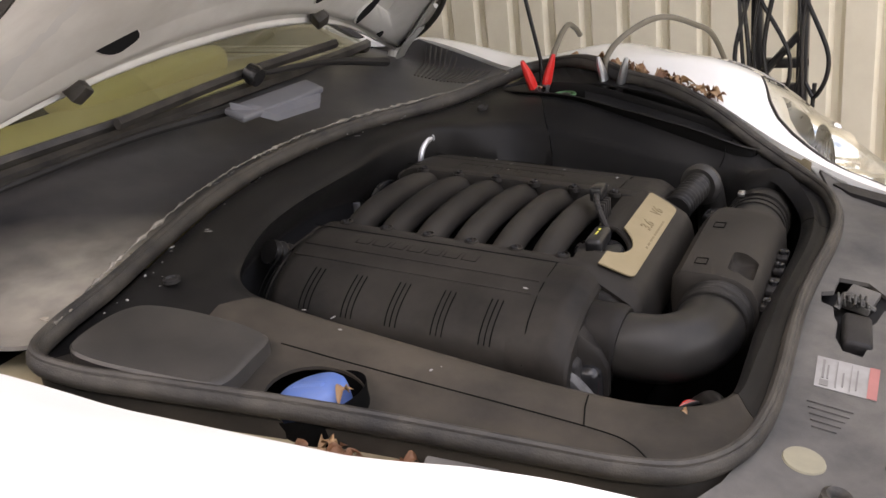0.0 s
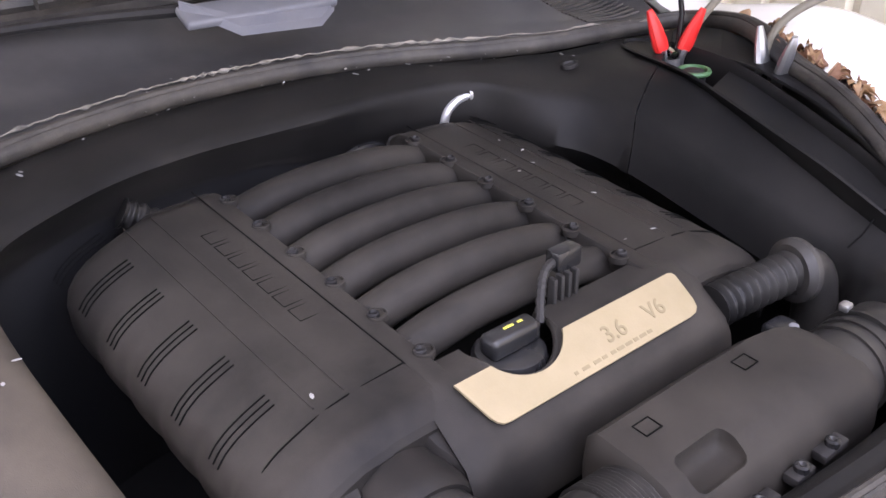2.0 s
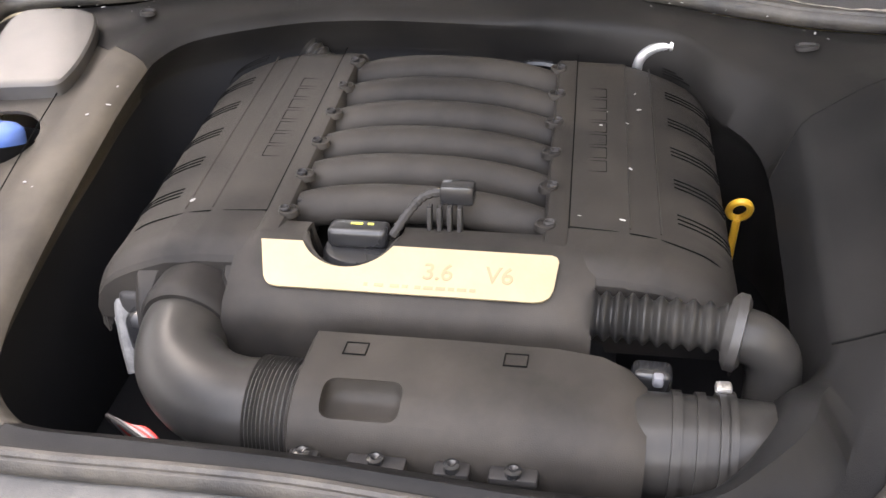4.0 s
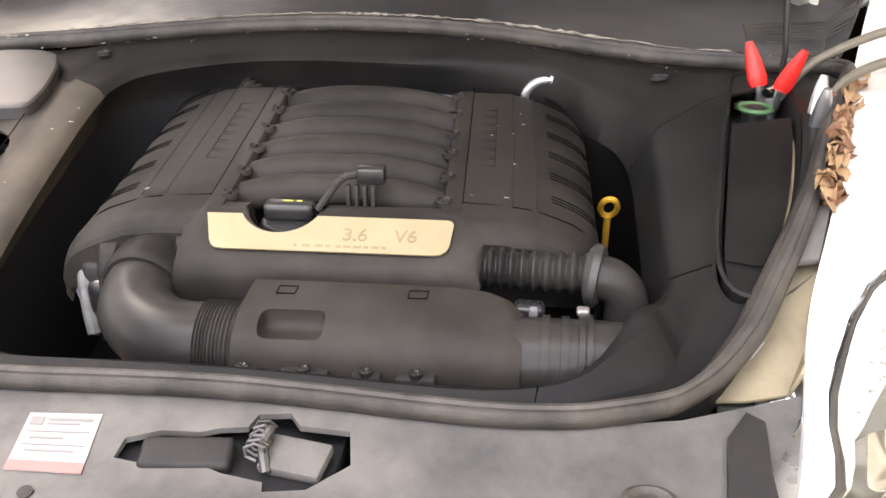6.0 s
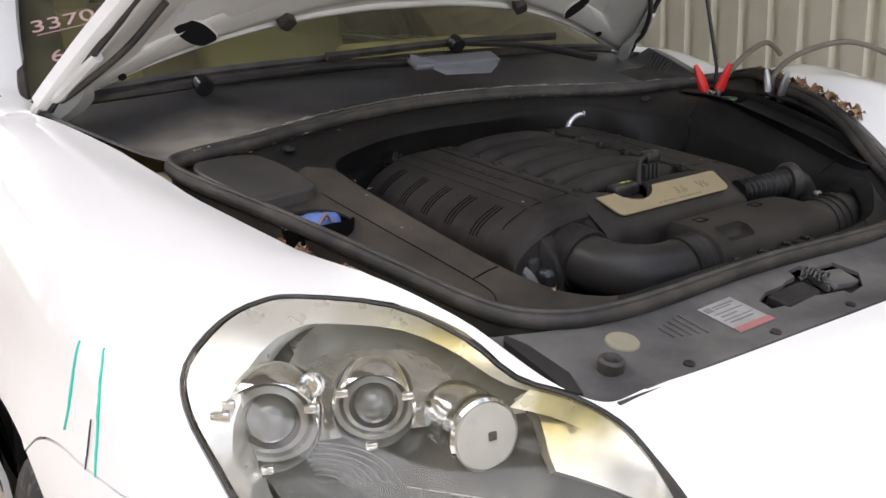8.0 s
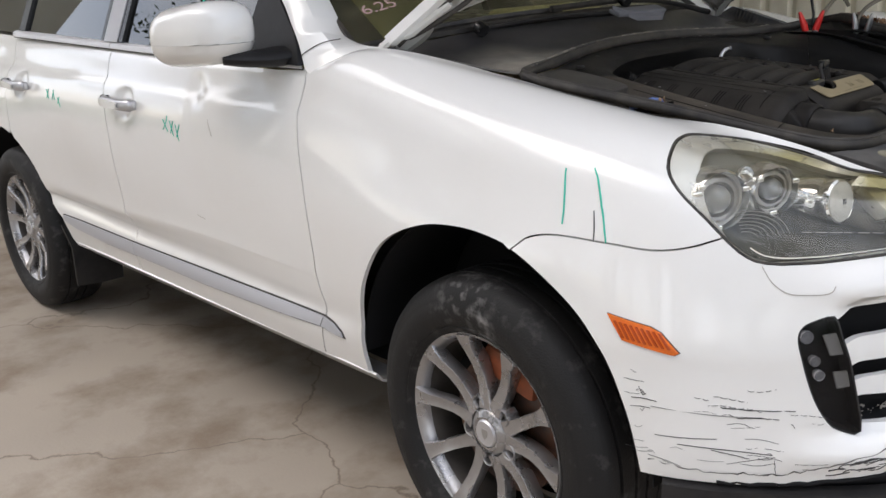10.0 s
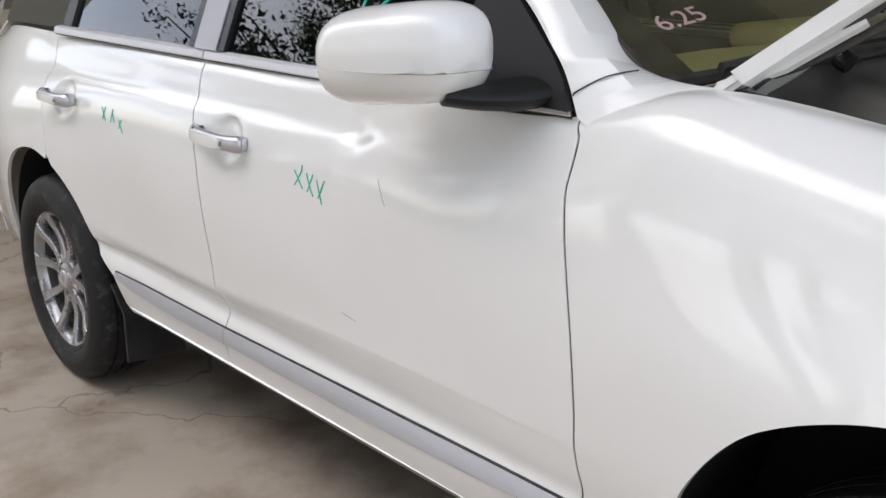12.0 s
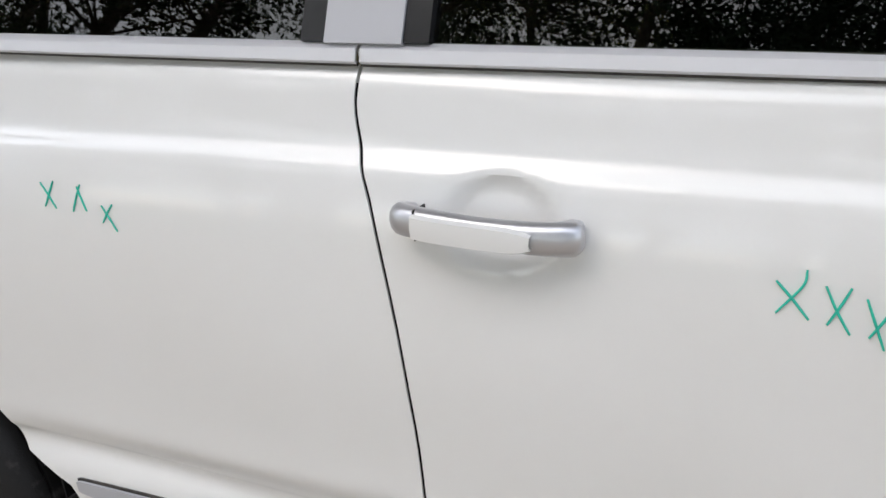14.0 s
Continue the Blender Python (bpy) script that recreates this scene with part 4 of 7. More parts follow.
# ---- headlamps ----
def headlamp(s):
    flip = (lambda b: b) if s > 0 else mirrored
    rng = random.Random(17)
    housing = boolean(shell(9, 13, off=-0.110, thick=0.005), lamp_prism(grow=-0.002), "INTERSECT")
    lamp = part("headlamp", flip(housing), mat_housing, car, "headlamp with three round projectors behind a yellowed clear lens")
    lens = boolean(shell(9, 13, off=-0.001, thick=0.003, along=16), lamp_prism(grow=-0.0015), "INTERSECT")
    o = part("lens", flip(lens), LENS, lamp, "clear lens, yellowed and hazy along its upper edge")
    o.visible_shadow = False
    ring = [Vector(p) for p in spline(LAMP, 3, True)]
    part("gasket", flip(tube([p - LAMP_WAY * .003 for p in ring], [.0024 + .005 * max(0.0, min(1.0, (p.x - .86) / .06)) for p in ring], 6, True)), SEAL, lamp)
    mid = sum(ring, Vector()) / len(ring)
    # wide satin frame inside the rim, broadest along the top, and the bright plate behind the projectors
    def inset(p, k, deep):
        v = p - mid
        up = max(0.0, min(1.0, (v.z + .01) / .06)) * max(.35, min(1.0, (.86 - p.x) / .2))
        rear = max(0.0, min(1.0, (.64 - p.x) / .10))
        low = max(0.0, min(1.0, (-v.z - .03) / .03)) * (1 - rear)
        return p - v * (k * (.05 + .015 * rear + .15 * up) * (1 - .75 * low)) - LAMP_WAY * deep
    rows = [[p - LAMP_WAY * .004 - (p - mid).normalized() * .005 for p in ring], [inset(p, .5, .008) for p in ring], [inset(p, 1, .016) for p in ring], [inset(p, 1.06, .030) for p in ring], [inset(p, 1.1, .072) for p in ring]]
    part("bezel", flip(skin_rings(bmesh.new(), rows, caps=False)), BEZEL, lamp, "satin silver frame inside the lamp, yellowed at the top")
    back = [p - (p - mid) * .16 - LAMP_WAY * .078 for p in ring]
    part("reflector_plate", flip(prism([p for p in back if p.z > .950 - .21 * (p.x - .58) and p.x < .745], -LAMP_WAY * .003)), RIPPLED, lamp, "rippled bright reflector")
    bed = [p - (p - mid) * .03 - LAMP_WAY * .086 for p in ring]
    rows = [bed + bed[:1]] + [[p.lerp(mid - LAMP_WAY * .092, f) for p in bed + bed[:1]] for f in (.3, .6, .98)]
    part("lower_reflector", flip(sheet(rows, .002)), SMOKY, lamp, "dark glossy lower reflector", 20)
    # satin panel from the drum to the tip, under the rim's upper edge
    low_edge = sorted([p for p in ring if p.z < .934 and p.x > .70], key=lambda p: p.x)
    top_edge = sorted([p for p in ring if p.x > .715 and p.y > -.495 and p.z > .936], key=lambda p: p.x)
    rows = []
    for p in top_edge:
        q = Vector([float(np.interp(p.x, [v.x for v in low_edge], [v[k] for v in low_edge])) for k in range(3)])
        far = float(np.interp(p.x, (.72, .77, .82, .93), (.07, .20, .42, .34)))
        rows.append([p.lerp(q, f) - LAMP_WAY * (.012 + d) for f, d in ((.02, 0), (.14, .006), (far * .6, .016), (far, .026), (far + .04, .045), (far + .06, .074))])
    part("satin_panel", flip(sheet(rows, .002)), BEZEL, lamp, "satin panel running to the tip")
    trim_line = [p.lerp(Vector((.80, -.52, .945)), .12) - LAMP_WAY * .050 for p in ring if p.z < .940 and p.x < .90]
    part("bright_edge", flip(tube(trim_line, .0016, 5)), CHROME, lamp)
    for k in range(9):
        a, b = (Vector((.705, -.655, .940)).lerp(Vector((.885, -.520, .938)), f) for f in (k / 9, k / 9 + rng.uniform(.05, .1)))
        part("bright_edge", flip(tube([a - LAMP_WAY * .03, b - LAMP_WAY * .03], .0007, 5)), CAST, lamp)
    for k in range(7):
        # fine raised lines of the lower reflector
        r = .030 + .011 * k
        arc = [Vector((.640, -.735, .930)) + Vector((.55, .75, 0)) * (r * math.cos(q)) + Vector((0, 0, 1)) * (r * .6 * math.sin(q)) - LAMP_WAY * .052 for q in [.2 + .16 * v for v in range(11)]]
        part("reflector_line", flip(tube(arc, .0008, 4)), CAST, lamp)
    face = Vector((.86, -.50, .02)).normalized()
    for c, r, deep, way in (((.580, -.747, 1.000), .052, .05, face), ((.629, -.641, 1.006), .043, .045, face), ((.706, -.546, .976), .044, .05, Vector((.985, -.12, .10)))):
        m = Matrix.Translation(Vector(c)) @ way.to_track_quat("Z", "Y").to_matrix().to_4x4()
        if r == .044:
            drum = part("projector", flip(lathe(((r, -.075), (r, -.030), (r * .95, -.026), (r * .95, -.014), (r, -.010), (r, .004), (r * .93, .008), (r * .90, .006), (.0008, .006)), m, 32)), CHROME, lamp, "bright drum with a pale round face")
            part("drum_face", flip(lathe(((r * .88, .0065), (r * .86, .009), (.0008, .011)), m, 28)), FACE, drum)
            part("drum_mark", flip(box((.006, 0, .0115), (.010, .010, .002), .0005, m)), SCRATCH, drum)
            continue
        unit = part("projector", flip(lathe(((r * 1.12, -deep), (r * 1.12, .0), (r * 1.04, .006), (r * .98, .0), (r * .86, -.02), (r * .80, -.024)), m, 28, caps=False)), CHROME, lamp)
        part("projector_lens", flip(lathe(((r * .56, -.030), (r * .56, -.018), (r * .50, -.008), (r * .36, .000), (r * .18, .004), (.0008, .005)), m, 24)), GLASS_BALL, unit)
        part("projector_collar", flip(lathe(((r * .84, -.028), (r * .80, -.016), (r * .66, -.012), (r * .58, -.022)), m, 24, caps=False)), CAST, unit)
        for q in range(3):
            part("collar_tab", flip(box((r * .98 * math.cos(q * 2.1 + .4), r * .98 * math.sin(q * 2.1 + .4), .004), (.014, .010, .008), .002, m)), CHROME, unit)
    m = Matrix.Translation(Vector((.552, -.790, 1.004))) @ face.to_track_quat("Z", "Y").to_matrix().to_4x4()
    part("lamp_bracket", flip(join(box((0, .014, 0), (.022, .010, .024), .002, m), box((0, -.012, 0), (.022, .012, .024), .002, m))), CHROME, lamp)
    for c, r in (((.600, -.700, 1.045), .015), ((.655, -.585, .955), .012)):
        m = Matrix.Translation(Vector(c)) @ face.to_track_quat("Z", "Y").to_matrix().to_4x4()
        part("small_reflector", flip(lathe(((r, .004), (r, -.004), (r * .6, -.014), (.0008, -.018)), m, 14, caps=False)), CHROME, lamp)
    return lamp


RIPPLED = mat("rippled_reflector", (0.50, 0.50, 0.485), 0.14, metal=0.9, var=0.3, vscale=40, bump=1.0, bscale=70, rvar=0.06)
mat_housing = mat("lamp_housing", (0.16, 0.16, 0.155), 0.25, metal=0.4, var=0.2, vscale=25)
BEZEL = mat("silver_bezel", (0.78, 0.77, 0.73), 0.30, metal=0.65, var=0.06, vscale=30, bump=0.12, bscale=420)
drift(BEZEL, (.60, -.53, 1.07), .15, (0.30, 0.27, 0.12), 2.0)
drift(BEZEL, (.76, -.47, 1.01), .12, (0.30, 0.27, 0.13), 1.7)
SMOKY = mat("smoky_reflector", (0.055, 0.056, 0.053), 0.32, metal=0.45, var=0.75, vscale=30, bump=0.4, bscale=20)
GLASS_BALL = mat("projector_glass", (0.15, 0.155, 0.155), 0.04, metal=0.25, coat=1.0, var=0.1)
for side in (1, -1):
    headlamp(side)


# ---- wheels ----
def wheel_meshes():
    """The meshes of one wheel, its axle along y with the outside towards -y."""
    m = Matrix.Rotation(radians(-90), 4, "X")
    half = [(.245, -.10), (.256, -.114), (.262, -.118), (.264, -.1165), (.268, -.1205), (.300, -.128), (.322, -.1275), (.325, -.1255), (.329, -.1255), (.345, -.119), (.362, -.107), (.371, -.092), (.3745, -.080), (.376, -.066), (.369, -.0655), (.369, -.0585), (.378, -.058), (.379, -.022), (.371, -.0215), (.371, -.0145), (.379, -.014)]
    tyre = lathe(half + [(r, -y) for r, y in half[::-1]], m, 96, caps=False)
    rim = lathe(((.226, -.074), (.230, -.088), (.235, -.097), (.241, -.1035), (.2465, -.106), (.249, -.100), (.249, -.09)), m, 72, caps=False)
    drum = lathe(((.248, .105), (.248, .098), (.236, .09), (.220, .06), (.222, -.06), (.228, -.080)), m, 72, caps=False)
    spokes = []
    for k in range(10):
        # five pairs, each pair parting round a bolt hole
        a = radians(36 * k + 30)
        bend = radians(9 if k % 2 == 0 else -9)
        line = []
        for f in (0, .12, .26, .42, .6, .8, .93, 1):
            r = .058 + .182 * f
            y = -.080 + .016 * math.sin(min(1, f * 1.15) * math.pi) - .022 * f
            w = .0115 + .0055 * f + .010 * (1 - f) ** 4 + .007 * max(0, f - .85) / .15
            b = a - bend * .5 * (1 - f) ** 2
            c, s = math.cos(b), math.sin(b)
            ring = []
            for u, v in ((-1, .014), (-1.02, -.002), (-.90, -.0065), (-.55, -.005), (.55, -.005), (.90, -.0065), (1.02, -.002), (1, .014), (.55, .034), (-.55, .034)):
                ring.append((r * c - u * w * s, y + v, r * s + u * w * c))
            line.append(ring)
        spokes.append(skin_rings(bmesh.new(), line))
    hub = lathe(((.058, -.050), (.058, -.078), (.052, -.0865), (.044, -.0895), (.040, -.093), (.035, -.0925), (.034, -.085), (.001, -.085)), m, 48)
    rings, nuts = [], []
    for k in range(5):
        a = radians(72 * k + 48)
        at = Matrix.Translation((.069 * math.cos(a), 0, .069 * math.sin(a)))
        rings.append(lathe(((.0235, -.052), (.0235, -.078), (.0205, -.0845), (.0175, -.083), (.0160, -.074), (.0155, -.056)), at @ m, 20, caps=False))
        nuts.append(lathe(((.010, -.045), (.010, -.066), (.007, -.070), (.0008, -.070)), at @ m, 6))
    cap = lathe(((.0335, -.080), (.0335, -.0925), (.030, -.0965), (.024, -.0955), (.0008, -.097)), m, 32)
    crest = prism([(x, -.0955, z) for x, z in ((-.009, .012), (.009, .012), (.0095, .002), (.006, -.008), (0, -.014), (-.006, -.008), (-.0095, .002))], (0, -.0022, 0))
    disc = lathe(((.07, -.030), (.165, -.030), (.165, -.003), (.07, -.003)), m, 56)
    caliper = box((.0, -.005, .150), (.17, .085, .075), .014, Matrix.Rotation(radians(12), 4, "Y"))
    barrel = lathe(((.215, .08), (.20, .08), (.0008, .07)), m, 40)
    return [("tyre", tyre, RUBBER, "black road tyre with grey scuffs"), ("rim", rim, ALLOY, "silver alloy rim"), ("rim_barrel", drum, BARREL, "dusty inner side of the rim"), ("hub", hub, ALLOY, ""), ("hub_cap", cap, SATIN, "round cap with a worn badge"), ("cap_crest", crest, CAST, "worn shield on the hub cap"),
            ("brake_disc", disc, DISC, "rusty brake disc"), ("brake_caliper", caliper, CALIPER, "rust-orange brake caliper"), ("inner_barrel", barrel, DARK, "")] + [("spoke", b, ALLOY, "") for b in spokes] + [("wheel_bolt", b, CAST, "") for b in nuts] + [("bolt_well", b, ALLOY, "") for b in rings]


def wheels():
    meshes = []
    for name, bm, m, label in wheel_meshes():
        me = bpy.data.meshes.new(name)
        bmesh.ops.recalc_face_normals(bm, faces=bm.faces)
        bm.to_mesh(me)
        bm.free()
        meshes.append((name, me, m, label))
    for x, y, z, turn in ((.088, -.815, .407, -2), (-2.905, -.825, .407, 0), (.088, .815, .407, 178), (-2.905, .825, .407, 180)):
        hub = new("wheel")
        hub.parent = car
        hub.matrix_world = pose(x, y, z, 0, 0, turn)
        tagged(hub, "alloy wheel with a scuffed black tyre")
        for name, me, m, label in meshes:
            ob = part(name, me, m, None, label, 40)
            ob.parent = hub
            ob.matrix_parent_inverse = Matrix()


wheels()


# ---- greenhouse ----
SAIL = mat("matt_black_plastic", (0.012, 0.012, 0.013), 0.5, var=0.2, vscale=20, bump=0.15, bscale=900, spec=0.35)


def lean(z, s=1):
    return s * (-.862 + (z - 1.24) * .43)


RAIL = spline([(-.575, 0, 1.212), (-.608, 0, 1.270), (-.648, 0, 1.312), (-.757, 0, 1.398), (-1.00, 0, 1.535), (-1.35, 0, 1.640), (-1.9, 0, 1.682), (-2.5, 0, 1.665), (-3.0, 0, 1.60), (-3.45, 0, 1.43), (-3.62, 0, 1.29)], 8)


def rail_z(x):
    return float(np.interp(-x, [-p.x for p in RAIL], [p.z for p in RAIL]))


def belt_z(x):
    return float(np.interp(-x, (.55, 1.2, 1.8, 2.4, 2.86, 3.4), (1.209, 1.219, 1.236, 1.254, 1.268, 1.278)))


def side_pane(x0, x1, s, low=.016, high=.028, out=0.0, thick=.004, n=14):
    rows = []
    for i in range(n + 1):
        x = x0 + (x1 - x0) * i / n
        a, b = belt_z(x) + low, max(belt_z(x) + low + .004, rail_z(x) - high)
        rows.append([(x, lean(a + (b - a) * f) * s - out * s, a + (b - a) * f) for f in (0, .25, .5, .75, 1)])
    return sheet(rows, thick)


def greenhouse():
    doors = {1: (front_door, rear_door)}
    lefts = [o for o in car.children if o.name.split(".")[0] in ("front_door", "rear_door") and o.data.vertices[0].co.y > 0]
    doors[-1] = ([o for o in lefts if o.name.startswith("front")][0], [o for o in lefts if o.name.startswith("rear")][0])
    for s in (1, -1):
        fd, rd = doors[s]
        flip = (lambda b: b) if s > 0 else mirrored
        for door, x0, x1 in ((fd, -.80, -1.715), (rd, -1.87, -2.70), (None, -2.76, -3.35)):
            o = part("window_glass", side_pane(x0, x1, s), WINDOW, door or car, "dark tinted side glass reflecting trees")
            o.visible_shadow = False
        # black frames round the panes and the silver pillar cover
        for door, x0, x1 in ((fd, -1.703, -1.742), (rd, -1.842, -1.885), (rd, -2.695, -2.765)):
            part("window_frame", side_pane(x0, x1, s, low=.024, high=.012, out=.004, thick=.012, n=2), GLOSS_BLACK, door)
        part("pillar_cover", side_pane(-1.738, -1.848, s, low=.024, high=.02, out=.010, thick=.010, n=2), STRIP, rd, "satin grey pillar cover")
        for door, x0, x1 in ((fd, -.592, -1.797), (rd, -1.803, -2.80)):
            rows = []
            for i in range(25):
                x = x0 + (x1 - x0) * i / 24
                z = belt_z(x)
                rows.append([(x, s * -.868, z + .0040), (x, s * -.872, z + .006), (x, s * -.868, z + .0185), (x, s * -.862, z + .0225), (x, s * -.850, z + .0235)])
            part("belt_seal", tube([(r[0][0], s * -.8695, r[0][2] - .0025) for r in rows], .0028, 6), SEAL, door)
            part("belt_trim", sheet(rows, .004), BELT, door, "satin silver strip along the window sill")
        # roof rail frame in black, outer pillar in paint
        top = [Vector((p.x, lean(p.z, s), p.z)) for p in RAIL if p.x < -.65]
        part("window_surround", tube(top, .014, 8), GLOSS_BLACK, car)
        outer = [(-.575, -.868, 1.214), (-.608, -.857, 1.275), (-.648, -.845, 1.318), (-.757, -.808, 1.405), (-1.00, -.738, 1.545), (-1.35, -.688, 1.652), (-1.9, -.668, 1.695), (-2.5, -.672, 1.678), (-3.0, -.70, 1.612), (-3.45, -.775, 1.44), (-3.62, -.80, 1.30)]
        inner = [(-.400, -.765, 1.262), (-.505, -.742, 1.262), (-.580, -.735, 1.288), (-.695, -.715, 1.400), (-.95, -.655, 1.552), (-1.30, -.600, 1.668), (-1.9, -.575, 1.712), (-2.5, -.575, 1.700), (-3.0, -.60, 1.645), (-3.5, -.66, 1.48), (-3.72, -.68, 1.32)]
        rows = []
        for i, (a, b) in enumerate(zip(spline(outer, 6), spline(inner, 6))):
            bulge = min(1.0, i / 9)
            a, b = a - Vector((0, 0, .003 * (1 - bulge))), b - Vector((0, 0, .004 * (1 - bulge)))
            mid = (a + b) / 2 + Vector((.016, -.020, .014)) * bulge + Vector((0, 0, .006)) * (1 - bulge)
            rows.append([a + Vector((0, .014, -.004)), a, a * .72 + mid * .28 + Vector((0, -.004, .004)) * bulge, mid, b * .8 + mid * .2 + Vector((0, 0, .004)), b, b + Vector((-.012, .006, -.010))])
        rows.insert(0, [p + Vector((.030, 0, -.016)) for p in rows[0]])
        part("roof_pillar", flip(sheet(rows, .006)), PAINT, car, "white roof pillar")
        joint = spline([(-.590, -.8685, 1.246), (-.586, -.8665, 1.252), (-.558, -.8395, 1.2725), (-.538, -.8185, 1.2805), (-.522, -.790, 1.284)], 5)
        part("pillar_joint", flip(tube(joint, .0013, 6)), SEAL, car)
        # black corner of the door that carries the mirror
        tri = [(-.585, 1.222), (-.612, 1.268), (-.652, 1.308), (-.760, 1.392), (-.86, 1.452), (-.885, 1.25), (-.87, 1.235)]
        bm = prism([(x, lean(z) + .006, z) for x, z in tri], (0, -.024, 0))
        part("mirror_base", flip(bm), SAIL, fd, "black triangular mirror mount")
    # windscreen, roof, tail
    rows = []
    for i in range(13):
        f = i / 12
        row = []
        for j in range(17):
            g = j / 8 - 1
            lo = Vector((-.36 - .16 * abs(g) ** 2.2, .75 * g, 1.292 - .040 * g * g))
            hi = Vector((-1.25 - .07 * g * g, .605 * g, 1.702 - .035 * g * g))
            p = lo.lerp(hi, f)
            p.z += .030 * math.sin(math.pi * f)
            row.append(p)
        rows.append(row)
    o = part("windscreen", sheet(rows, .005), WINDSCREEN, car, "windscreen with chalk writing in one lower corner")
    o.visible_shadow = False
    for s in (1, -1):
        strip = [[p.lerp(q, f) + Vector((-.004, 0, -.009)) for f in (0, .35, .7, 1)] for p, q in ((r[0 if s > 0 else -1], r[1 if s > 0 else -2]) for r in rows)]
        part("glass_border", sheet(strip if s < 0 else [r[::-1] for r in strip], .002), SAIL, car, "black printed border of the windscreen")
    strip = [[p + Vector((-.004, 0, -.009)) for p in rows[0]], [p.lerp(q, .4) + Vector((-.004, 0, -.009)) for p, q in zip(rows[0], rows[1])]]
    part("glass_border", sheet(strip, .002), SAIL, car)
    edge = [r[0] for r in rows][::-1] + rows[0] + [r[-1] for r in rows]
    part("windscreen_seal", tube([p + Vector((.004, 0, .004)) for p in edge], .012, 6), SEAL, car)
    rows = []
    for i in range(15):
        x = -1.25 - 1.95 * i / 14
        zc = float(np.interp(-x, (1.25, 1.9, 2.5, 3.0, 3.2), (1.702, 1.748, 1.738, 1.682, 1.64)))
        rows.append([(x - .05 * g * g, .60 * g, zc - .036 * g * g) for g in (-1, -.75, -.5, -.25, 0, .25, .5, .75, 1)])
    part("roof", sheet([r[::-1] for r in rows], .01), PAINT, car, "white roof")
    rows = [[(x - .06 * (1 - g * g), w * g, z) for g in (-1, -.6, -.2, .2, .6, 1)] for x, w, z in ((-3.20, .60, 1.64), (-3.45, .63, 1.53), (-3.66, .66, 1.40), (-3.80, .69, 1.28))]
    o = part("rear_window", sheet([r[::-1] for r in rows], .005), WINDOW, car)
    rows = skin_grid(0, 1, along=2, down=3)[0]
    back = []
    for p in [Vector((-3.80, -.69, 1.28))] + [q for q in rows if q.z < 1.19]:
        back.append([(p.x - .10 * (1 - g * g) * min(1, (1.30 - p.z) * 8), p.y * -g, p.z) for g in (-1, -.66, -.33, 0, .33, .66, 1)])
    part("tailgate", sheet(back, .01), PAINT, car, "white tailgate and rear bumper")


greenhouse()


def mirror(s):
    flip = (lambda b: b) if s > 0 else mirrored
    door = front_door if s > 0 else [o for o in car.children if o.name.startswith("front_door") and o.data.vertices[0].co.y > 0][0]
    def shell_part(z0, z1, grow=0.0):
        rings = []
        for i in range(23):
            t = -1 + 2 * i / 22
            t = max(-.995, min(.995, t))
            x = -.826 + .148 * t
            k = (1 - abs(t) ** 4.2) ** (1 / 2.6)
            h, d = .083 * k + grow, .102 * k * (1 if t < .2 else 1 - .25 * (t - .2)) + grow
            zc = 1.310 + .012 * t
            yc = -1.018 + .018 * t
            ring = []
            for j in range(28):
                a = 2 * math.pi * j / 28
                ca, sa = math.cos(a), math.sin(a)
                y = yc + d * math.copysign(abs(ca) ** .75, ca)
                z = zc + h * math.copysign(abs(sa) ** .72, sa)
                ring.append((x, y, min(max(z, z0), z1)))
            rings.append(ring)
        return skin_rings(bmesh.new(), rings)
    m = part("door_mirror", flip(shell_part(1.2885, 2)), PAINT, door, "white mirror housing, scuffed")
    part("lower_shell", flip(shell_part(0, 1.2882, -.0006)), PAINT, m)
    arm = [(-.745, -1.01, 1.250), (-.715, -.965, 1.244), (-.695, -.915, 1.242), (-.690, -.862, 1.244)]
    n = len(spline(arm, 5))
    part("mirror_arm", flip(tube(spline(arm, 5), [.048 + .020 * k / (n - 1) for k in range(n)], 16, squash=.40)), SAIL, m, "black mirror foot")
    part("mirror_glass", flip(box((-.9735, -1.030, 1.305), (.004, .105, .085), .0015)), CHROME, m)


for side in (1, -1):
    mirror(side)


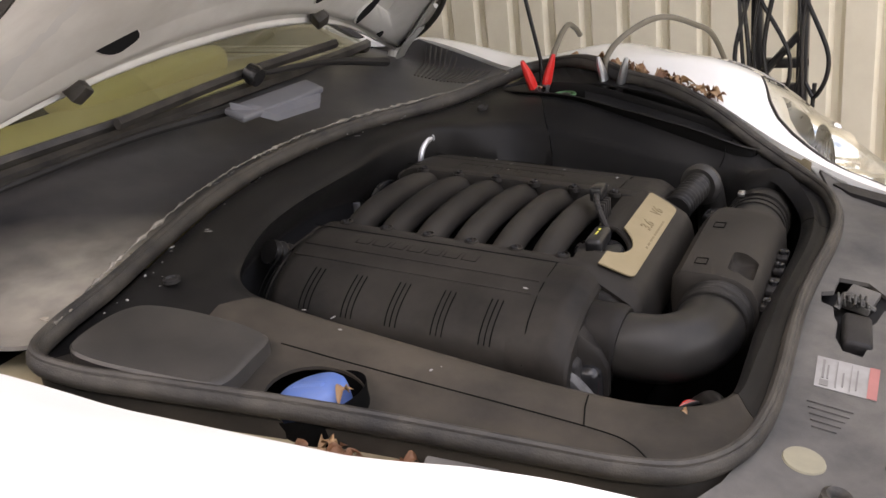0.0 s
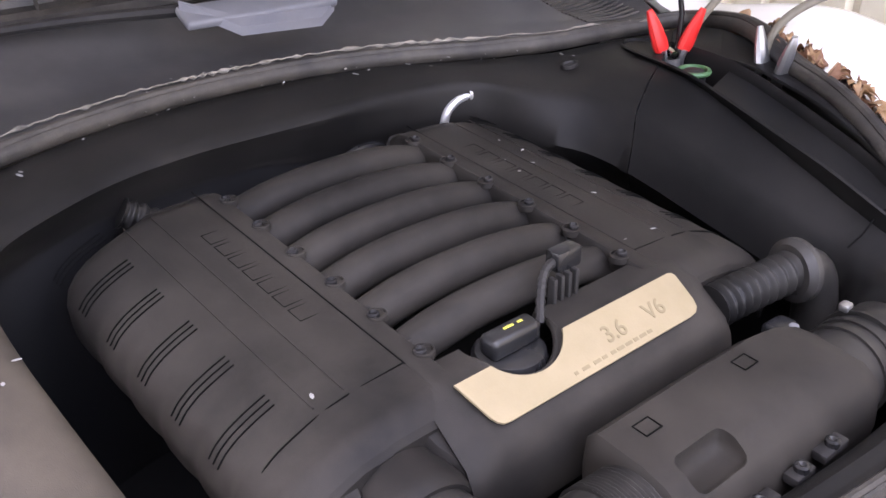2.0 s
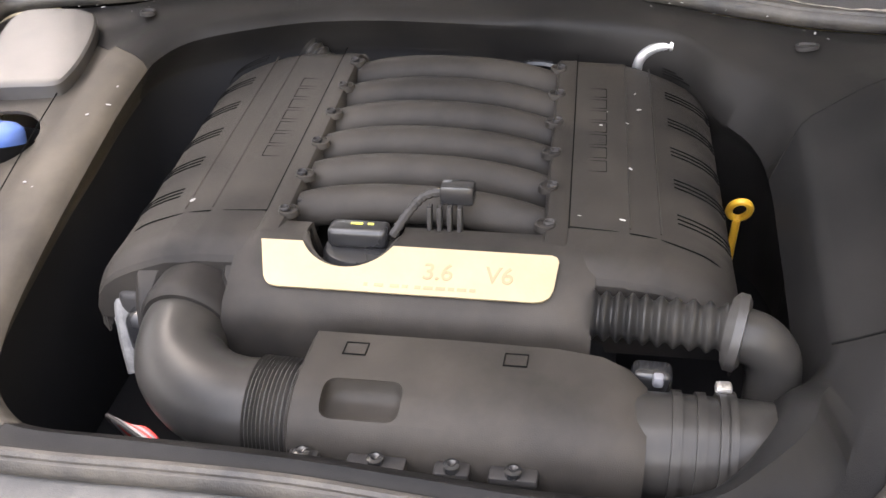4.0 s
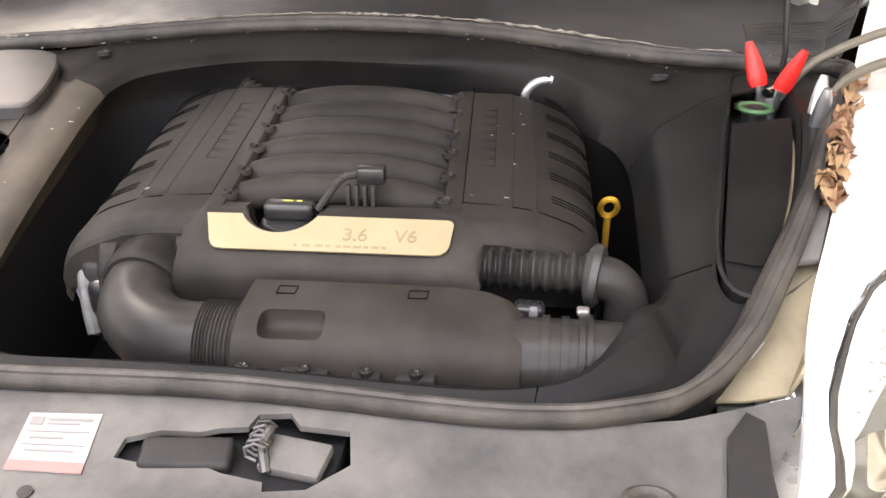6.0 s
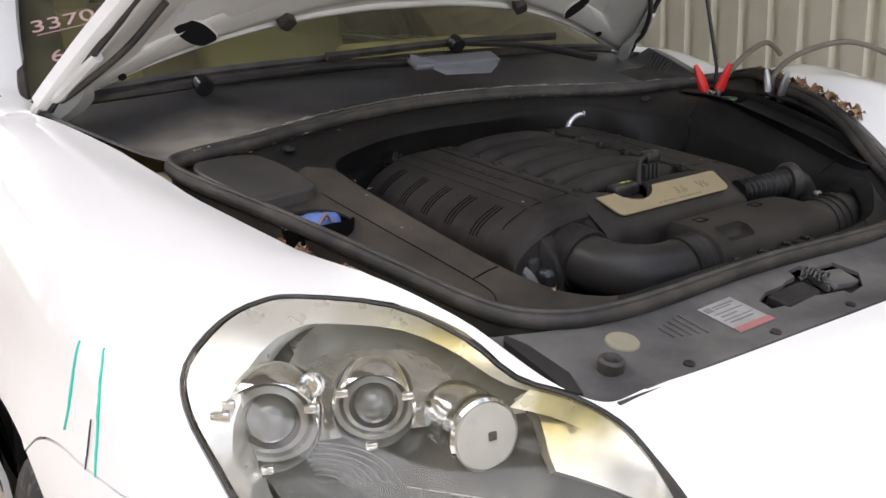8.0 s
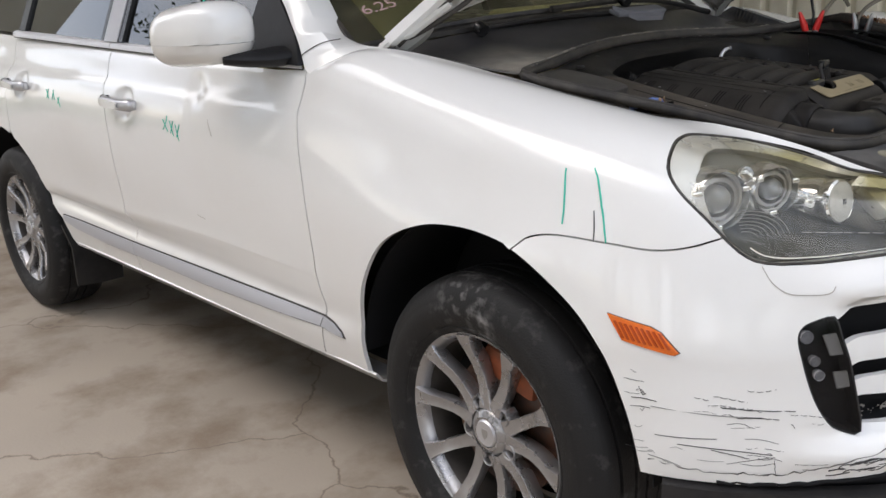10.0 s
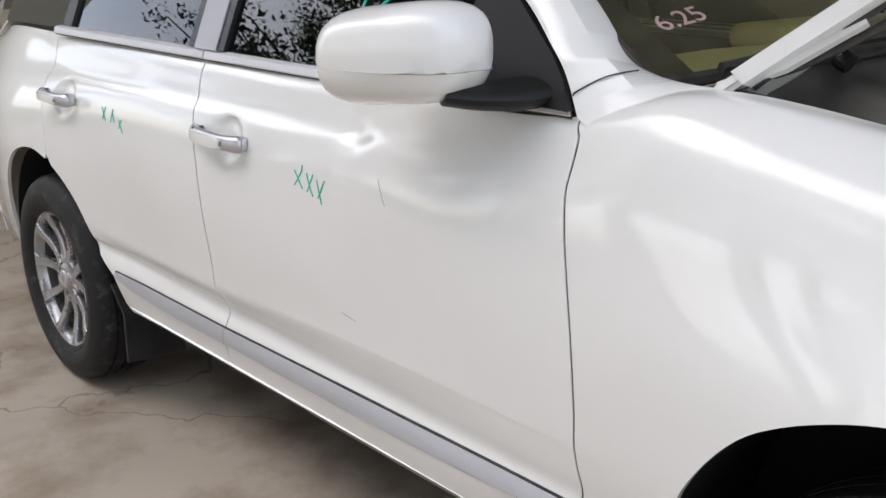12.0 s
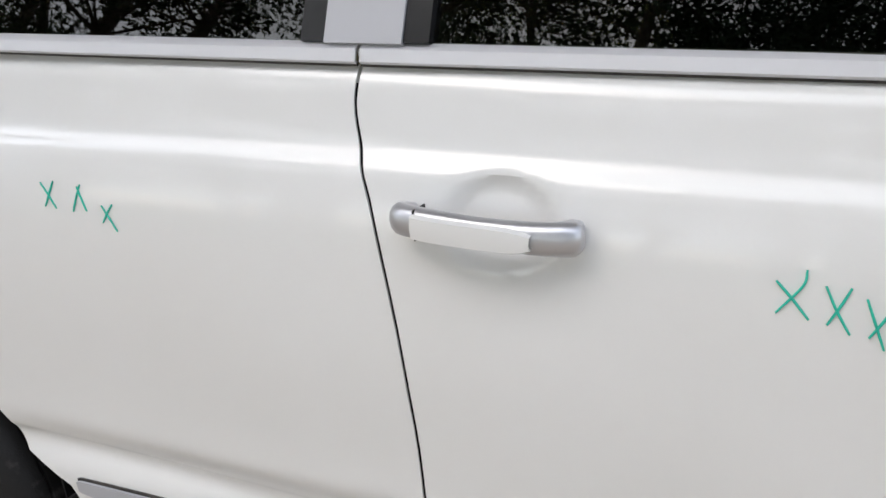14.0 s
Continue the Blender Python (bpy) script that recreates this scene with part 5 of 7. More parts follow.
def handle(door, xc, zc, s, dents):
    flip = (lambda b: b) if s > 0 else mirrored
    line = [(xc - .110, -.957, zc + .002), (xc - .096, -.968, zc + .003), (xc - .055, -.977, zc + .002), (xc, -.980, zc), (xc + .055, -.977, zc - .003), (xc + .090, -.969, zc - .004), (xc + .107, -.956, zc - .005)]
    pts = spline(line, 5)
    n = len(pts)
    rad = [.0180 + .004 * abs(i / (n - 1) - .5) * 2 - .006 * max(0, abs(i / (n - 1) - .5) * 2 - .9) / .1 for i in range(n)]
    grip = part("door_handle", flip(tube(pts, [r * .72 for r in rad], 14, squash=1.32)), SATIN, door, "satin silver door handle with a white insert")
    rows = []
    for i in range(13):
        x = xc - .079 + .142 * i / 12
        y = float(np.interp(x, [q.x for q in pts], [q.y for q in pts])) - .0165
        z = float(np.interp(x, [q.x for q in pts], [q.z for q in pts])) - .001
        h = .0112 * (1 - max(0, (i - 9) / 3.4) ** 2) ** .5
        rows.append([(x, y + .004, z + h + .001), (x, y, z + h), (x, y - .0012, z), (x, y, z - h), (x, y + .004, z - h - .001)])
    part("handle_insert", flip(sheet(rows, .003)), PAINT, grip)
    for x, z in ((xc - .103, zc + .002), (xc + .097, zc - .005)):
        part("handle_mount", flip(box((x, -.951, z), (.024, .022, .034), .008, segments=3)), SATIN, door)
    part("lock_gap", flip(box((xc - .079, -.969, zc + .002), (.0018, .030, .036), .0005)), SCRATCH, door)


left_front = [o for o in car.children if o.name.startswith("front_door") and o.data.vertices[0].co.y > 0][0]
left_rear = [o for o in car.children if o.name.startswith("rear_door") and o.data.vertices[0].co.y > 0][0]
handle(front_door, -1.600, 1.073, 1, DENTS_FRONT)
handle(rear_door, -2.620, 1.085, 1, DENTS_REAR)
handle(left_front, -1.600, 1.073, -1, DENTS_FRONT)
handle(left_rear, -2.620, 1.085, -1, DENTS_REAR)


def sill_trim():
    for s in (1, -1):
        flip = (lambda b: b) if s > 0 else mirrored
        fd, rd = (front_door, rear_door) if s > 0 else (left_front, left_rear)
        for door, poly, a, b in ((fd, [(-.530, .527), (-.516, .556), (-1.0, .552), (-1.7135, .5495), (-1.729, .501), (-1.2, .502), (-.8, .514)], 4, 7),
                                 (rd, [(-1.7175, .5495), (-2.2, .552), (-2.39, .551), (-2.425, .545), (-2.395, .527), (-2.285, .509), (-2.0, .497), (-1.733, .500)], 3, 5),
                                 (car, [(-.512, .556), (-.47, .548), (-.438, .530), (-.432, .517), (-.46, .517), (-.526, .527)], 6, 8)):
            bm = boolean(shell(a, b, off=.007, thick=.012, along=14), side_prism(poly), "INTERSECT")
            # dark border round each strip stands in for its shadow line
            gap = boolean(shell(a, b, off=.0025, thick=.008, along=14), side_prism(grown(poly, .0045)), "INTERSECT")
            part("strip_gasket", flip(gap), SEAL, door)
            part("sill_strip", flip(bm), STRIP, door, "satin silver strip low on the door")
        # tucked-in sill under the doors
        rows = []
        for i in range(14):
            x = -.33 - 2.05 * i / 13
            rows.append([(x, -.905, .430), (x, -.885, .405), (x, -.84, .385), (x, -.78, .380)])
        part("sill", flip(sheet(rows, .006)), PAINT, car)
    for s in (1, -1):
        flip = (lambda b: b) if s > 0 else mirrored
        bm = sheet([[(-2.44, -.93, .50), (-2.445, -.80, .50), (-2.45, -.70, .50)], [(-2.40, -.915, .40), (-2.41, -.80, .39), (-2.42, -.70, .39)], [(-2.44, -.905, .22), (-2.44, -.80, .21), (-2.44, -.70, .21)]], .012)
        part("mud_flap", flip(bm), PLASTIC, car, "black mud flap")


sill_trim()


def cabin():
    rows = []
    for i, (x, z) in enumerate(((-.40, 1.215), (-.50, 1.235), (-.62, 1.245), (-.78, 1.248), (-.90, 1.235), (-.96, 1.19), (-.97, 1.05), (-.93, .80))):
        rows.append([(x - .05 * g * g, .74 * g, z + .012 * math.cos(3 * g)) for g in (-1, -.75, -.5, -.25, 0, .25, .5, .75, 1)])
    part("dashboard", sheet([r[::-1] for r in rows], .01), BEIGE, car, "beige dashboard top seen through the windscreen")
    part("instrument_hood", box((-.88, .36, 1.265), (.16, .40, .07), .03, segments=4), BEIGE, car)
    part("steering_wheel", tube([(-1.02 + .10 * math.sin(a), .36 + .185 * math.cos(a), 1.10 + .165 * math.sin(a)) for a in [2 * math.pi * k / 40 for k in range(40)]], .016, 10, True), GLOSS_BLACK, car)
    for y in (-.36, .36):
        seat = part("seat", box((-1.55, y, .72), (.52, .50, .20), .06, segments=4), BEIGE, car, "beige front seat")
        part("backrest", box((0, 0, 0), (.16, .50, .66), .06, pose(-1.86, y, 1.10, 0, -18, 0), segments=4), BEIGE, seat)
        part("headrest", box((0, 0, 0), (.09, .26, .18), .04, pose(-2.00, y, 1.50, 0, -14, 0), segments=4), BEIGE, seat)
    part("rear_bench", box((-2.55, 0, .76), (.50, 1.25, .20), .06, segments=4), BEIGE, car)
    part("rear_backrest", box((0, 0, 0), (.16, 1.25, .62), .06, pose(-2.86, 0, 1.12, 0, -16, 0), segments=4), BEIGE, car)
    part("headliner", sheet([[(x, .56 * g, z - .03 * g * g) for g in (-1, -.5, 0, .5, 1)] for x, z in ((-1.3, 1.675), (-1.9, 1.71), (-2.6, 1.70), (-3.1, 1.64))], .004), BEIGE, car)
    part("paper_slip", box((0, 0, 0), (.09, .12, .0015), .0004, pose(-.50, .26, 1.262, 0, -4, 20)), LABEL, car)


cabin()


def chalk():
    """Chalk figures on the windscreen's lower right corner and a pen loop on the door glass."""
    for text, at, size in (("3370", (-.600, -.632, 1.380), .066), ("_____", (-.597, -.632, 1.376), .044), ("6.25", (-.557, -.622, 1.320), .062)):
        c = bpy.data.curves.new("chalk", "FONT")
        c.body, c.size, c.extrude, c.align_x = text, size, .0006, "CENTER"
        tmp = new("chalk_tmp", c)
        me = bpy.data.meshes.new_from_object(tmp.evaluated_get(bpy.context.evaluated_depsgraph_get()))
        bpy.data.objects.remove(tmp)
        bm = bmesh.new()
        bm.from_mesh(me)
        ny = Vector((.42, -.25, .87)).normalized()
        across = Vector((0.18, 0.97, 0.10)).normalized()
        up = ny.cross(across).normalized()
        across = up.cross(ny).normalized()
        mtx = Matrix((across, up, ny)).transposed().to_4x4()
        bmesh.ops.transform(bm, matrix=Matrix.Translation(Vector(at) + ny * .03) @ mtx, verts=bm.verts)
        part("chalk_writing", bm, CHALK, car, "pinkish chalk figures on the glass", smooth=0)
    loop = [(-1.20, 1.415), (-1.205, 1.352), (-1.15, 1.375), (-1.08, 1.42)]
    part("pen_loop", tube([(p.x, lean(p.y) - .007, p.y) for p in spline([(a, b, 0) for a, b in loop], 6)], .003, 6), GREEN, front_door)


CHALK = mat("pink_chalk", (0.45, 0.30, 0.28), 0.8, var=0.3, vscale=200)
chalk()


# ---- engine bay: seal, trims, lock panel, cowl ----
def zp(x, up=0.0):
    """Height of the sloping plane in which the hood closes."""
    return 1.183 - .21 * x + up


SEAL_LINE = [(-.164, .0), (-.160, -.10), (-.142, -.22), (-.106, -.36), (-.072, -.48), (-.050, -.580), (-.024, -.632), (.03, -.632), (.10, -.608), (.25, -.552), (.37, -.513), (.48, -.480), (.555, -.457), (.612, -.425), (.648, -.365), (.660, -.29), (.660, -.20), (.655, -.10), (.652, .0)]
SEAL_RING = SEAL_LINE + [(x, -y) for x, y in SEAL_LINE[-2:0:-1]]
RIGHT_EDGE = [(-.068, .0), (-.066, -.10), (-.052, -.20), (-.020, -.29), (.012, -.345), (.055, -.370), (.10, -.373), (.16, -.371), (.22, -.366), (.30, -.358), (.39, -.348), (.47, -.336), (.53, -.322), (.575, -.300), (.602, -.270), (.614, -.235), (.612, -.16), (.608, -.08), (.607, .0)]
LEFT_EDGE = [(-.068, .0), (-.068, .10), (-.066, .20), (-.046, .30), (.006, .350), (.045, .388), (.09, .405), (.15, .411), (.22, .412), (.30, .412), (.38, .413), (.44, .412), (.475, .398), (.505, .382), (.555, .372), (.588, .345), (.606, .30), (.612, .20), (.610, .10), (.607, .0)]


def bay_trims():
    """The moulded trims between the seal and the engine pit, with seams."""
    outer = spline([(x, y, 0) for x, y in SEAL_RING], 6, True)
    inner = spline([(x, y, 0) for x, y in RIGHT_EDGE + LEFT_EDGE[-2:0:-1]], 6, True)
    n = len(outer)
    rows = []
    for o, i in zip(outer, inner):
        away = (o - i).normalized()
        span = (o - i).length
        lip = min(.020, span * .4)
        zo, zi = zp(o.x, -.012), zp(i.x, .034 * math.exp(-((i.x - .545) / .05) ** 2) * min(1.0, max(0.0, (i.y - .26) / .09)))
        left = min(1.0, max(0.0, (i.y - .10) / .28)) * min(1.0, max(0.0, (.56 - i.x) / .06))
        # on the right a flat rail along the pit, a crease, and a shallow trough towards the seal
        dip = min(1.0, max(0.0, (-i.y - .31) / .04)) * min(1.0, max(0.0, (.57 - i.x) / .08)) * min(1.0, max(0.0, (i.x + .01) / .05))
        trough = []
        for u, h in ((.12, -.012), (.35, -.013), (max(.4, 1 - .078 / span), -.011), (max(.45, 1 - .062 / span), .0)):
            p = o.lerp(i, u)
            trough.append(Vector((p.x, p.y, zp(p.x, h * dip - .002 * (1 - dip)))))
        tuck = min(.03, span * .5)
        fall = ((0, -.014), (-.010 * left + .006 * (1 - left), -.022 - .016 * left), (-.020 * left + tuck * .5 * (1 - left), -.034 - .034 * left), (-.010 * left + tuck * (1 - left), -.060 - .020 * left), (tuck, -.064 - .066 * left), (tuck, -.066 - .234 * left))
        rows.append([Vector((o.x, o.y, zo - .03)), Vector((o.x, o.y, zo)), *trough, Vector((*(i + away * lip).xy, zi + .0005)), Vector((*(i + away * lip * .35).xy, zi - .005))]
                    + [Vector((*(i + away * d).xy, zi + h)) for d, h in fall])
    cuts = [(0.155, "rear_bay_trim"), (0.415, "right_bay_trim"), (0.585, "front_bay_trim"), (0.845, "left_bay_trim")]
    names = ["rear_bay_trim", "right_bay_trim", "front_bay_trim", "left_bay_trim"]
    marks = [int(n * c[0]) for c in cuts]
    spans = ((marks[3], marks[0] + n), (marks[0], marks[1]), (marks[1], marks[2]), (marks[2], marks[3]))
    labels = ("dark dusty plastic trim along the bulkhead", "dusty black plastic trim with a fluid filler recess", "narrow black plastic trim by the lock panel", "black plastic trim beside the battery clamps")
    for name, (a, b), lab in zip(names, spans, labels):
        piece = [rows[k % n] for k in range(a, b + 1)]
        piece[0] = [p.lerp(q, .06) for p, q in zip(piece[0], piece[1])]
        piece[-1] = [p.lerp(q, .06) for p, q in zip(piece[-1], piece[-2])]
        bm = sheet(piece, .004)
        if name == "right_bay_trim":
            bm = boolean(bm, filler_hole())
        part(name, bm, {"right_bay_trim": TRIM_DUSTY, "left_bay_trim": TRIM_BLACK}.get(name, TRIM), car, lab, 50)
    ring = [Vector((p.x, p.y, zp(p.x, .004))) for p in outer]
    part("bay_seal", tube(ring, .0100, 10, True, squash=1.2), SEAL, car, "black rubber seal round the engine bay, dirty at the back")
    part("seal_lip", tube([p + Vector((0, 0, .011)) for p in ring], .0050, 8, True), SEAL, car)
    # added pit walls and floor, the depth's shade put into their near-black colour
    rim = [i + (o - i).normalized() * .034 for o, i in zip(outer, inner)]
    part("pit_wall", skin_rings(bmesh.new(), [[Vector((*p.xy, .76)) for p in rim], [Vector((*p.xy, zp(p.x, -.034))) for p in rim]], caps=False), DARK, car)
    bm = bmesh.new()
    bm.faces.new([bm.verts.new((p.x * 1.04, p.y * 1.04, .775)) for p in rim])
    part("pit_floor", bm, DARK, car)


LID = mat("lid_plastic", (0.0204, 0.01955, 0.01955), 0.42, var=0.2, vscale=8, bump=0.15, bscale=1000, dust=(0.07225, 0.0663, 0.0595), dust_amount=0.6, dscale=6)


def filler_hole():
    return lathe(((.055, -.10), (.055, .05)), Matrix.Translation((.236, -.503, 1.13)), 28)


def right_side_details():
    # raised rectangular lid at the back, screws, filler well with the blue cap
    lid = [(-.026, -.535), (-.022, -.505), (-.008, -.484), (.032, -.467), (.09, -.456), (.134, -.456), (.150, -.466), (.156, -.50), (.162, -.540), (.160, -.560), (.145, -.572), (.085, -.590), (.03, -.603), (-.004, -.602), (-.020, -.585)]
    poly = [(p.x, p.y) for p in spline([(a, b, 0) for a, b in lid], 4, True)]
    rows = [[(x, y, zp(x, -.02)) for x, y in poly], [(x, y, zp(x, .004)) for x, y in poly], [(x, y, zp(x, .007)) for x, y in grown(poly, -.003)], [(x, y, zp(x, .008)) for x, y in grown(poly, -.012)]]
    part("service_lid", skin_rings(bmesh.new(), rows), LID, car, "smooth raised lid in the right trim")
    m = Matrix.Translation((.236, -.507, 1.120)) @ Matrix.Rotation(radians(-12), 4, "Y")
    mw = Matrix.Translation((.236, -.503, 1.120)) @ Matrix.Rotation(radians(-12), 4, "Y")
    part("filler_well", lathe(((.057, .002), (.057, .0), (.055, -.01), (.052, -.06), (.02, -.065), (.0008, -.065)), mw, 32, caps=False), DEEP_SHADE, car)
    cap = part("fluid_cap", lathe(((.039, -.06), (.0395, .002), (.0385, .009), (.034, .014), (.022, .017), (.0008, .018)), m, 32), BLUE, car, "round blue filler cap, dusty")
    part("cap_grip", box((0, 0, .014), (.046, .012, .010), .004, m, segments=3), BLUE, cap)
    edge = spline([(.16, -.456, 0), (.23, -.447, 0), (.33, -.432, 0), (.42, -.418, 0), (.516, -.405, 0), (.55, -.408, 0), (.575, -.425, 0)], 8)
    part("cross_seam", tube([(.500, -.407, zp(.500, .0008)), (.490, -.375, zp(.490, .0012)), (.486, -.353, zp(.486, .0012))], .0008, 6), DEEP_SHADE, car)
    part("trim_groove", tube([(p.x, p.y, zp(p.x, .0004)) for p in edge], .0008, 6), DEEP_SHADE, car)
    for x, y in ((-.032, -.418), (-.02, .43)):
        part("trim_screw", lathe(((.011, -.002), (.011, .003), (.008, .004), (.006, .0015), (.0008, .001)), Matrix.Translation((x, y, zp(x, .001))), 18), PLASTIC, car)
    # the round fixing in the left wall
    m = Matrix.Translation((.019, .4065, 1.148)) @ Matrix.Rotation(radians(90), 4, "X")
    part("wall_plug", lathe(((.018, -.004), (.018, .003), (.014, .004), (.012, -.003), (.005, -.004), (.0008, .0)), m, 24), PLASTIC, car)


def gaps():
    """Channels between the seal and the fenders."""
    for s in (1, -1):
        out = .026 if s > 0 else 0
        edge = [Vector(p) for p in spline([(-.37, -.770, 0), (-.2, -.716, 0), (-.05, -.662 - out * .4, 0), (.085, -.630 - out, 0), (.25, -.574 - out, 0), (.37, -.540 - out, 0), (.48, -.512 - out, 0), (.585, -.482 - out * .5, 0), (.70, -.449, 0), (.76, -.440, 0)], 6)]
        rows = []
        for p in edge:
            if p.x > .60 or p.x < -.12:
                continue
            rows.append([(p.x, (p.y - .004) * s, zp(p.x, -.004)), (p.x, (p.y + .001) * s, zp(p.x, -.028)), (p.x, (p.y + .022) * s, zp(p.x, -.034)), (p.x, (p.y + .065 + out) * s, zp(p.x, -.032))])
        part("fender_channel", sheet(rows if s > 0 else [r[::-1] for r in rows], .003), GUTTER, car, "dirty painted gutter beside the bay seal")
        part("gutter_clip", box((0, 0, 0), (.075, .018, .010), .003, pose(.42, -(.512 + .6 * out) * s, zp(.42, -.010), 0, 12, 17 * s)), LOCK_PANEL, car)


STEEL_DARK = mat("oiled_dark_steel", (0.10, 0.098, 0.095), 0.5, metal=0.8, var=0.4, vscale=60)


def lock_panel():
    rows = []
    for i in range(15):
        g = -1 + 2 * i / 14
        back = float(np.interp(abs(g) * .44, (0, .30, .36, .40, .44), (.650, .658, .648, .630, .60)))
        cols = []
        for f in (0, .25, .5, .75, .93, 1):
            x = back + (.797 - back) * f
            y = g * float(np.interp(x, (.56, .585, .65, .70, .76, .797), (.490, .494, .476, .460, .448, .438)))
            cols.append((x, y, zp(x, -.004) + (.006 if f > .9 else 0) - .010 * max(0, abs(g) - .9) / .1))
        cols.append((.800, y, zp(.80, -.012)))
        cols.append((.800, y, zp(.80, -.05)))
        rows.append(cols)
    bm = sheet(rows[::-1], .006)
    hole = [(.735, -.082), (.712, -.080), (.700, -.050), (.698, -.012), (.692, .004), (.688, .030), (.672, .036), (.668, .066), (.682, .078), (.684, .126), (.722, .134), (.752, .100), (.758, .062), (.748, .060), (.742, .020), (.735, .0), (.738, -.06)]
    bm = boolean(bm, prism([(x, y, .98) for x, y in hole], (0, 0, .12)))
    panel = part("lock_panel", bm, LOCK_PANEL, car, "grey dusty plastic panel with the hood latch opening", 40)
    part("latch_well", box((.71, .015, .99), (.12, .21, .05), .005), DARK, car)
    part("hood_latch", box((0, 0, 0), (.036, .085, .020), .006, pose(.722, -.018, zp(.72, -.010), 0, 12, 6), segments=3), PLASTIC, panel, "black hood latch")
    part("latch_plate", box((0, 0, 0), (.040, .060, .012), .003, pose(.716, .082, zp(.716, -.008), 0, 12, -10)), LOCK_PANEL, panel)
    part("latch_hook", tube(spline([(.690, .040, zp(.69, -.01)), (.700, .055, zp(.70, .006)), (.715, .052, zp(.71, .004)), (.735, .060, zp(.73, -.008))], 5), .005, 8), STEEL_DARK, panel)
    part("latch_spring", tube([(.69 + .0012 * k, .048 + .010 * math.cos(k * 1.1), zp(.69, .0) + .008 * math.sin(k * 1.1)) for k in range(34)], .0018, 5), STEEL_DARK, panel)
    # paper label with printed blocks
    c = [Vector((.693, -.182, 0)), Vector((.688, -.112, 0)), Vector((.757, -.103, 0)), Vector((.759, -.175, 0))]
    def quad(a, b, u0, u1, w):
        pts = []
        for u, v in ((a, u0), (a, u1), (b, u1), (b, u0)):
            p = c[0].lerp(c[1], u).lerp(c[3].lerp(c[2], u), v)
            pts.append((p.x, p.y, zp(p.x, w)))
        return prism(pts, (0, 0, .0006))
    lab = part("warning_label", quad(0, 1, 0, 1, -.0032), LABEL, panel, "faded white paper label with unreadable print", 0)
    for a, b, u, v, m in ((.0, 1, .84, 1.0, LABEL_RED), (.06, .24, .08, .22, LABEL_INK), (.3, .9, .10, .14, LABEL_INK), (.3, .75, .18, .21, LABEL_INK), (.08, .92, .33, .345, LABEL_INK), (.15, .6, .43, .46, LABEL_INK), (.08, .92, .56, .57, LABEL_INK), (.15, .8, .65, .675, LABEL_INK)):
        part("print_bar", quad(a, b, u, v, -.0024), m, lab, smooth=0)
    for k in range(5):
        y = -.215 - .012 * k
        part("moulded_line", box((0, 0, 0), (.05 - .006 * k, .003, .002), .0006, pose(.715, y, zp(.715, -.003), 0, 12, 4)), LOCK_PANEL, panel)
    part("paint_spot", lathe(((.022, -.001), (.021, .001), (.0008, .0016)), pose(.705, -.330, zp(.705, -.003), 0, 12, 0), 26), mat("cream_spot", (0.22, 0.205, 0.15), 0.6, var=0.2, vscale=60), panel)
    for x, y in ((.742, -.385), (.742, .385)):
        part("rubber_stop", lathe(((.016, -.01), (.016, .008), (.012, .011), (.008, .008), (.006, .003), (.0008, .003)), pose(x, y, zp(x, 0), 0, 12, 0), 24), SEAL, panel)
    for y in (-.30, -.14, .02, .16, .30):
        part("panel_clip", lathe(((.007, -.002), (.007, .003), (.0008, .004)), pose(.785, y, zp(.785, .001), 0, 12, 0), 12), PLASTIC, panel)
    # wings of the panel that run out to the lamp tips
    for s in (1, -1):
        poly = [(.640, .464), (.70, .463), (.755, .464), (.768, .452), (.73, .438), (.66, .443), (.630, .455)]
        part("panel_wing", prism([(x, y * s, zp(x, -.010)) for x, y in poly], (0, 0, .009)), PLASTIC, panel, "black end of the lock panel")
    part("nose_seam", tube([(.8005, y, zp(.80, -.002)) for y in (-.43, -.2, 0, .2, .43)], .003, 6), SEAL, panel)


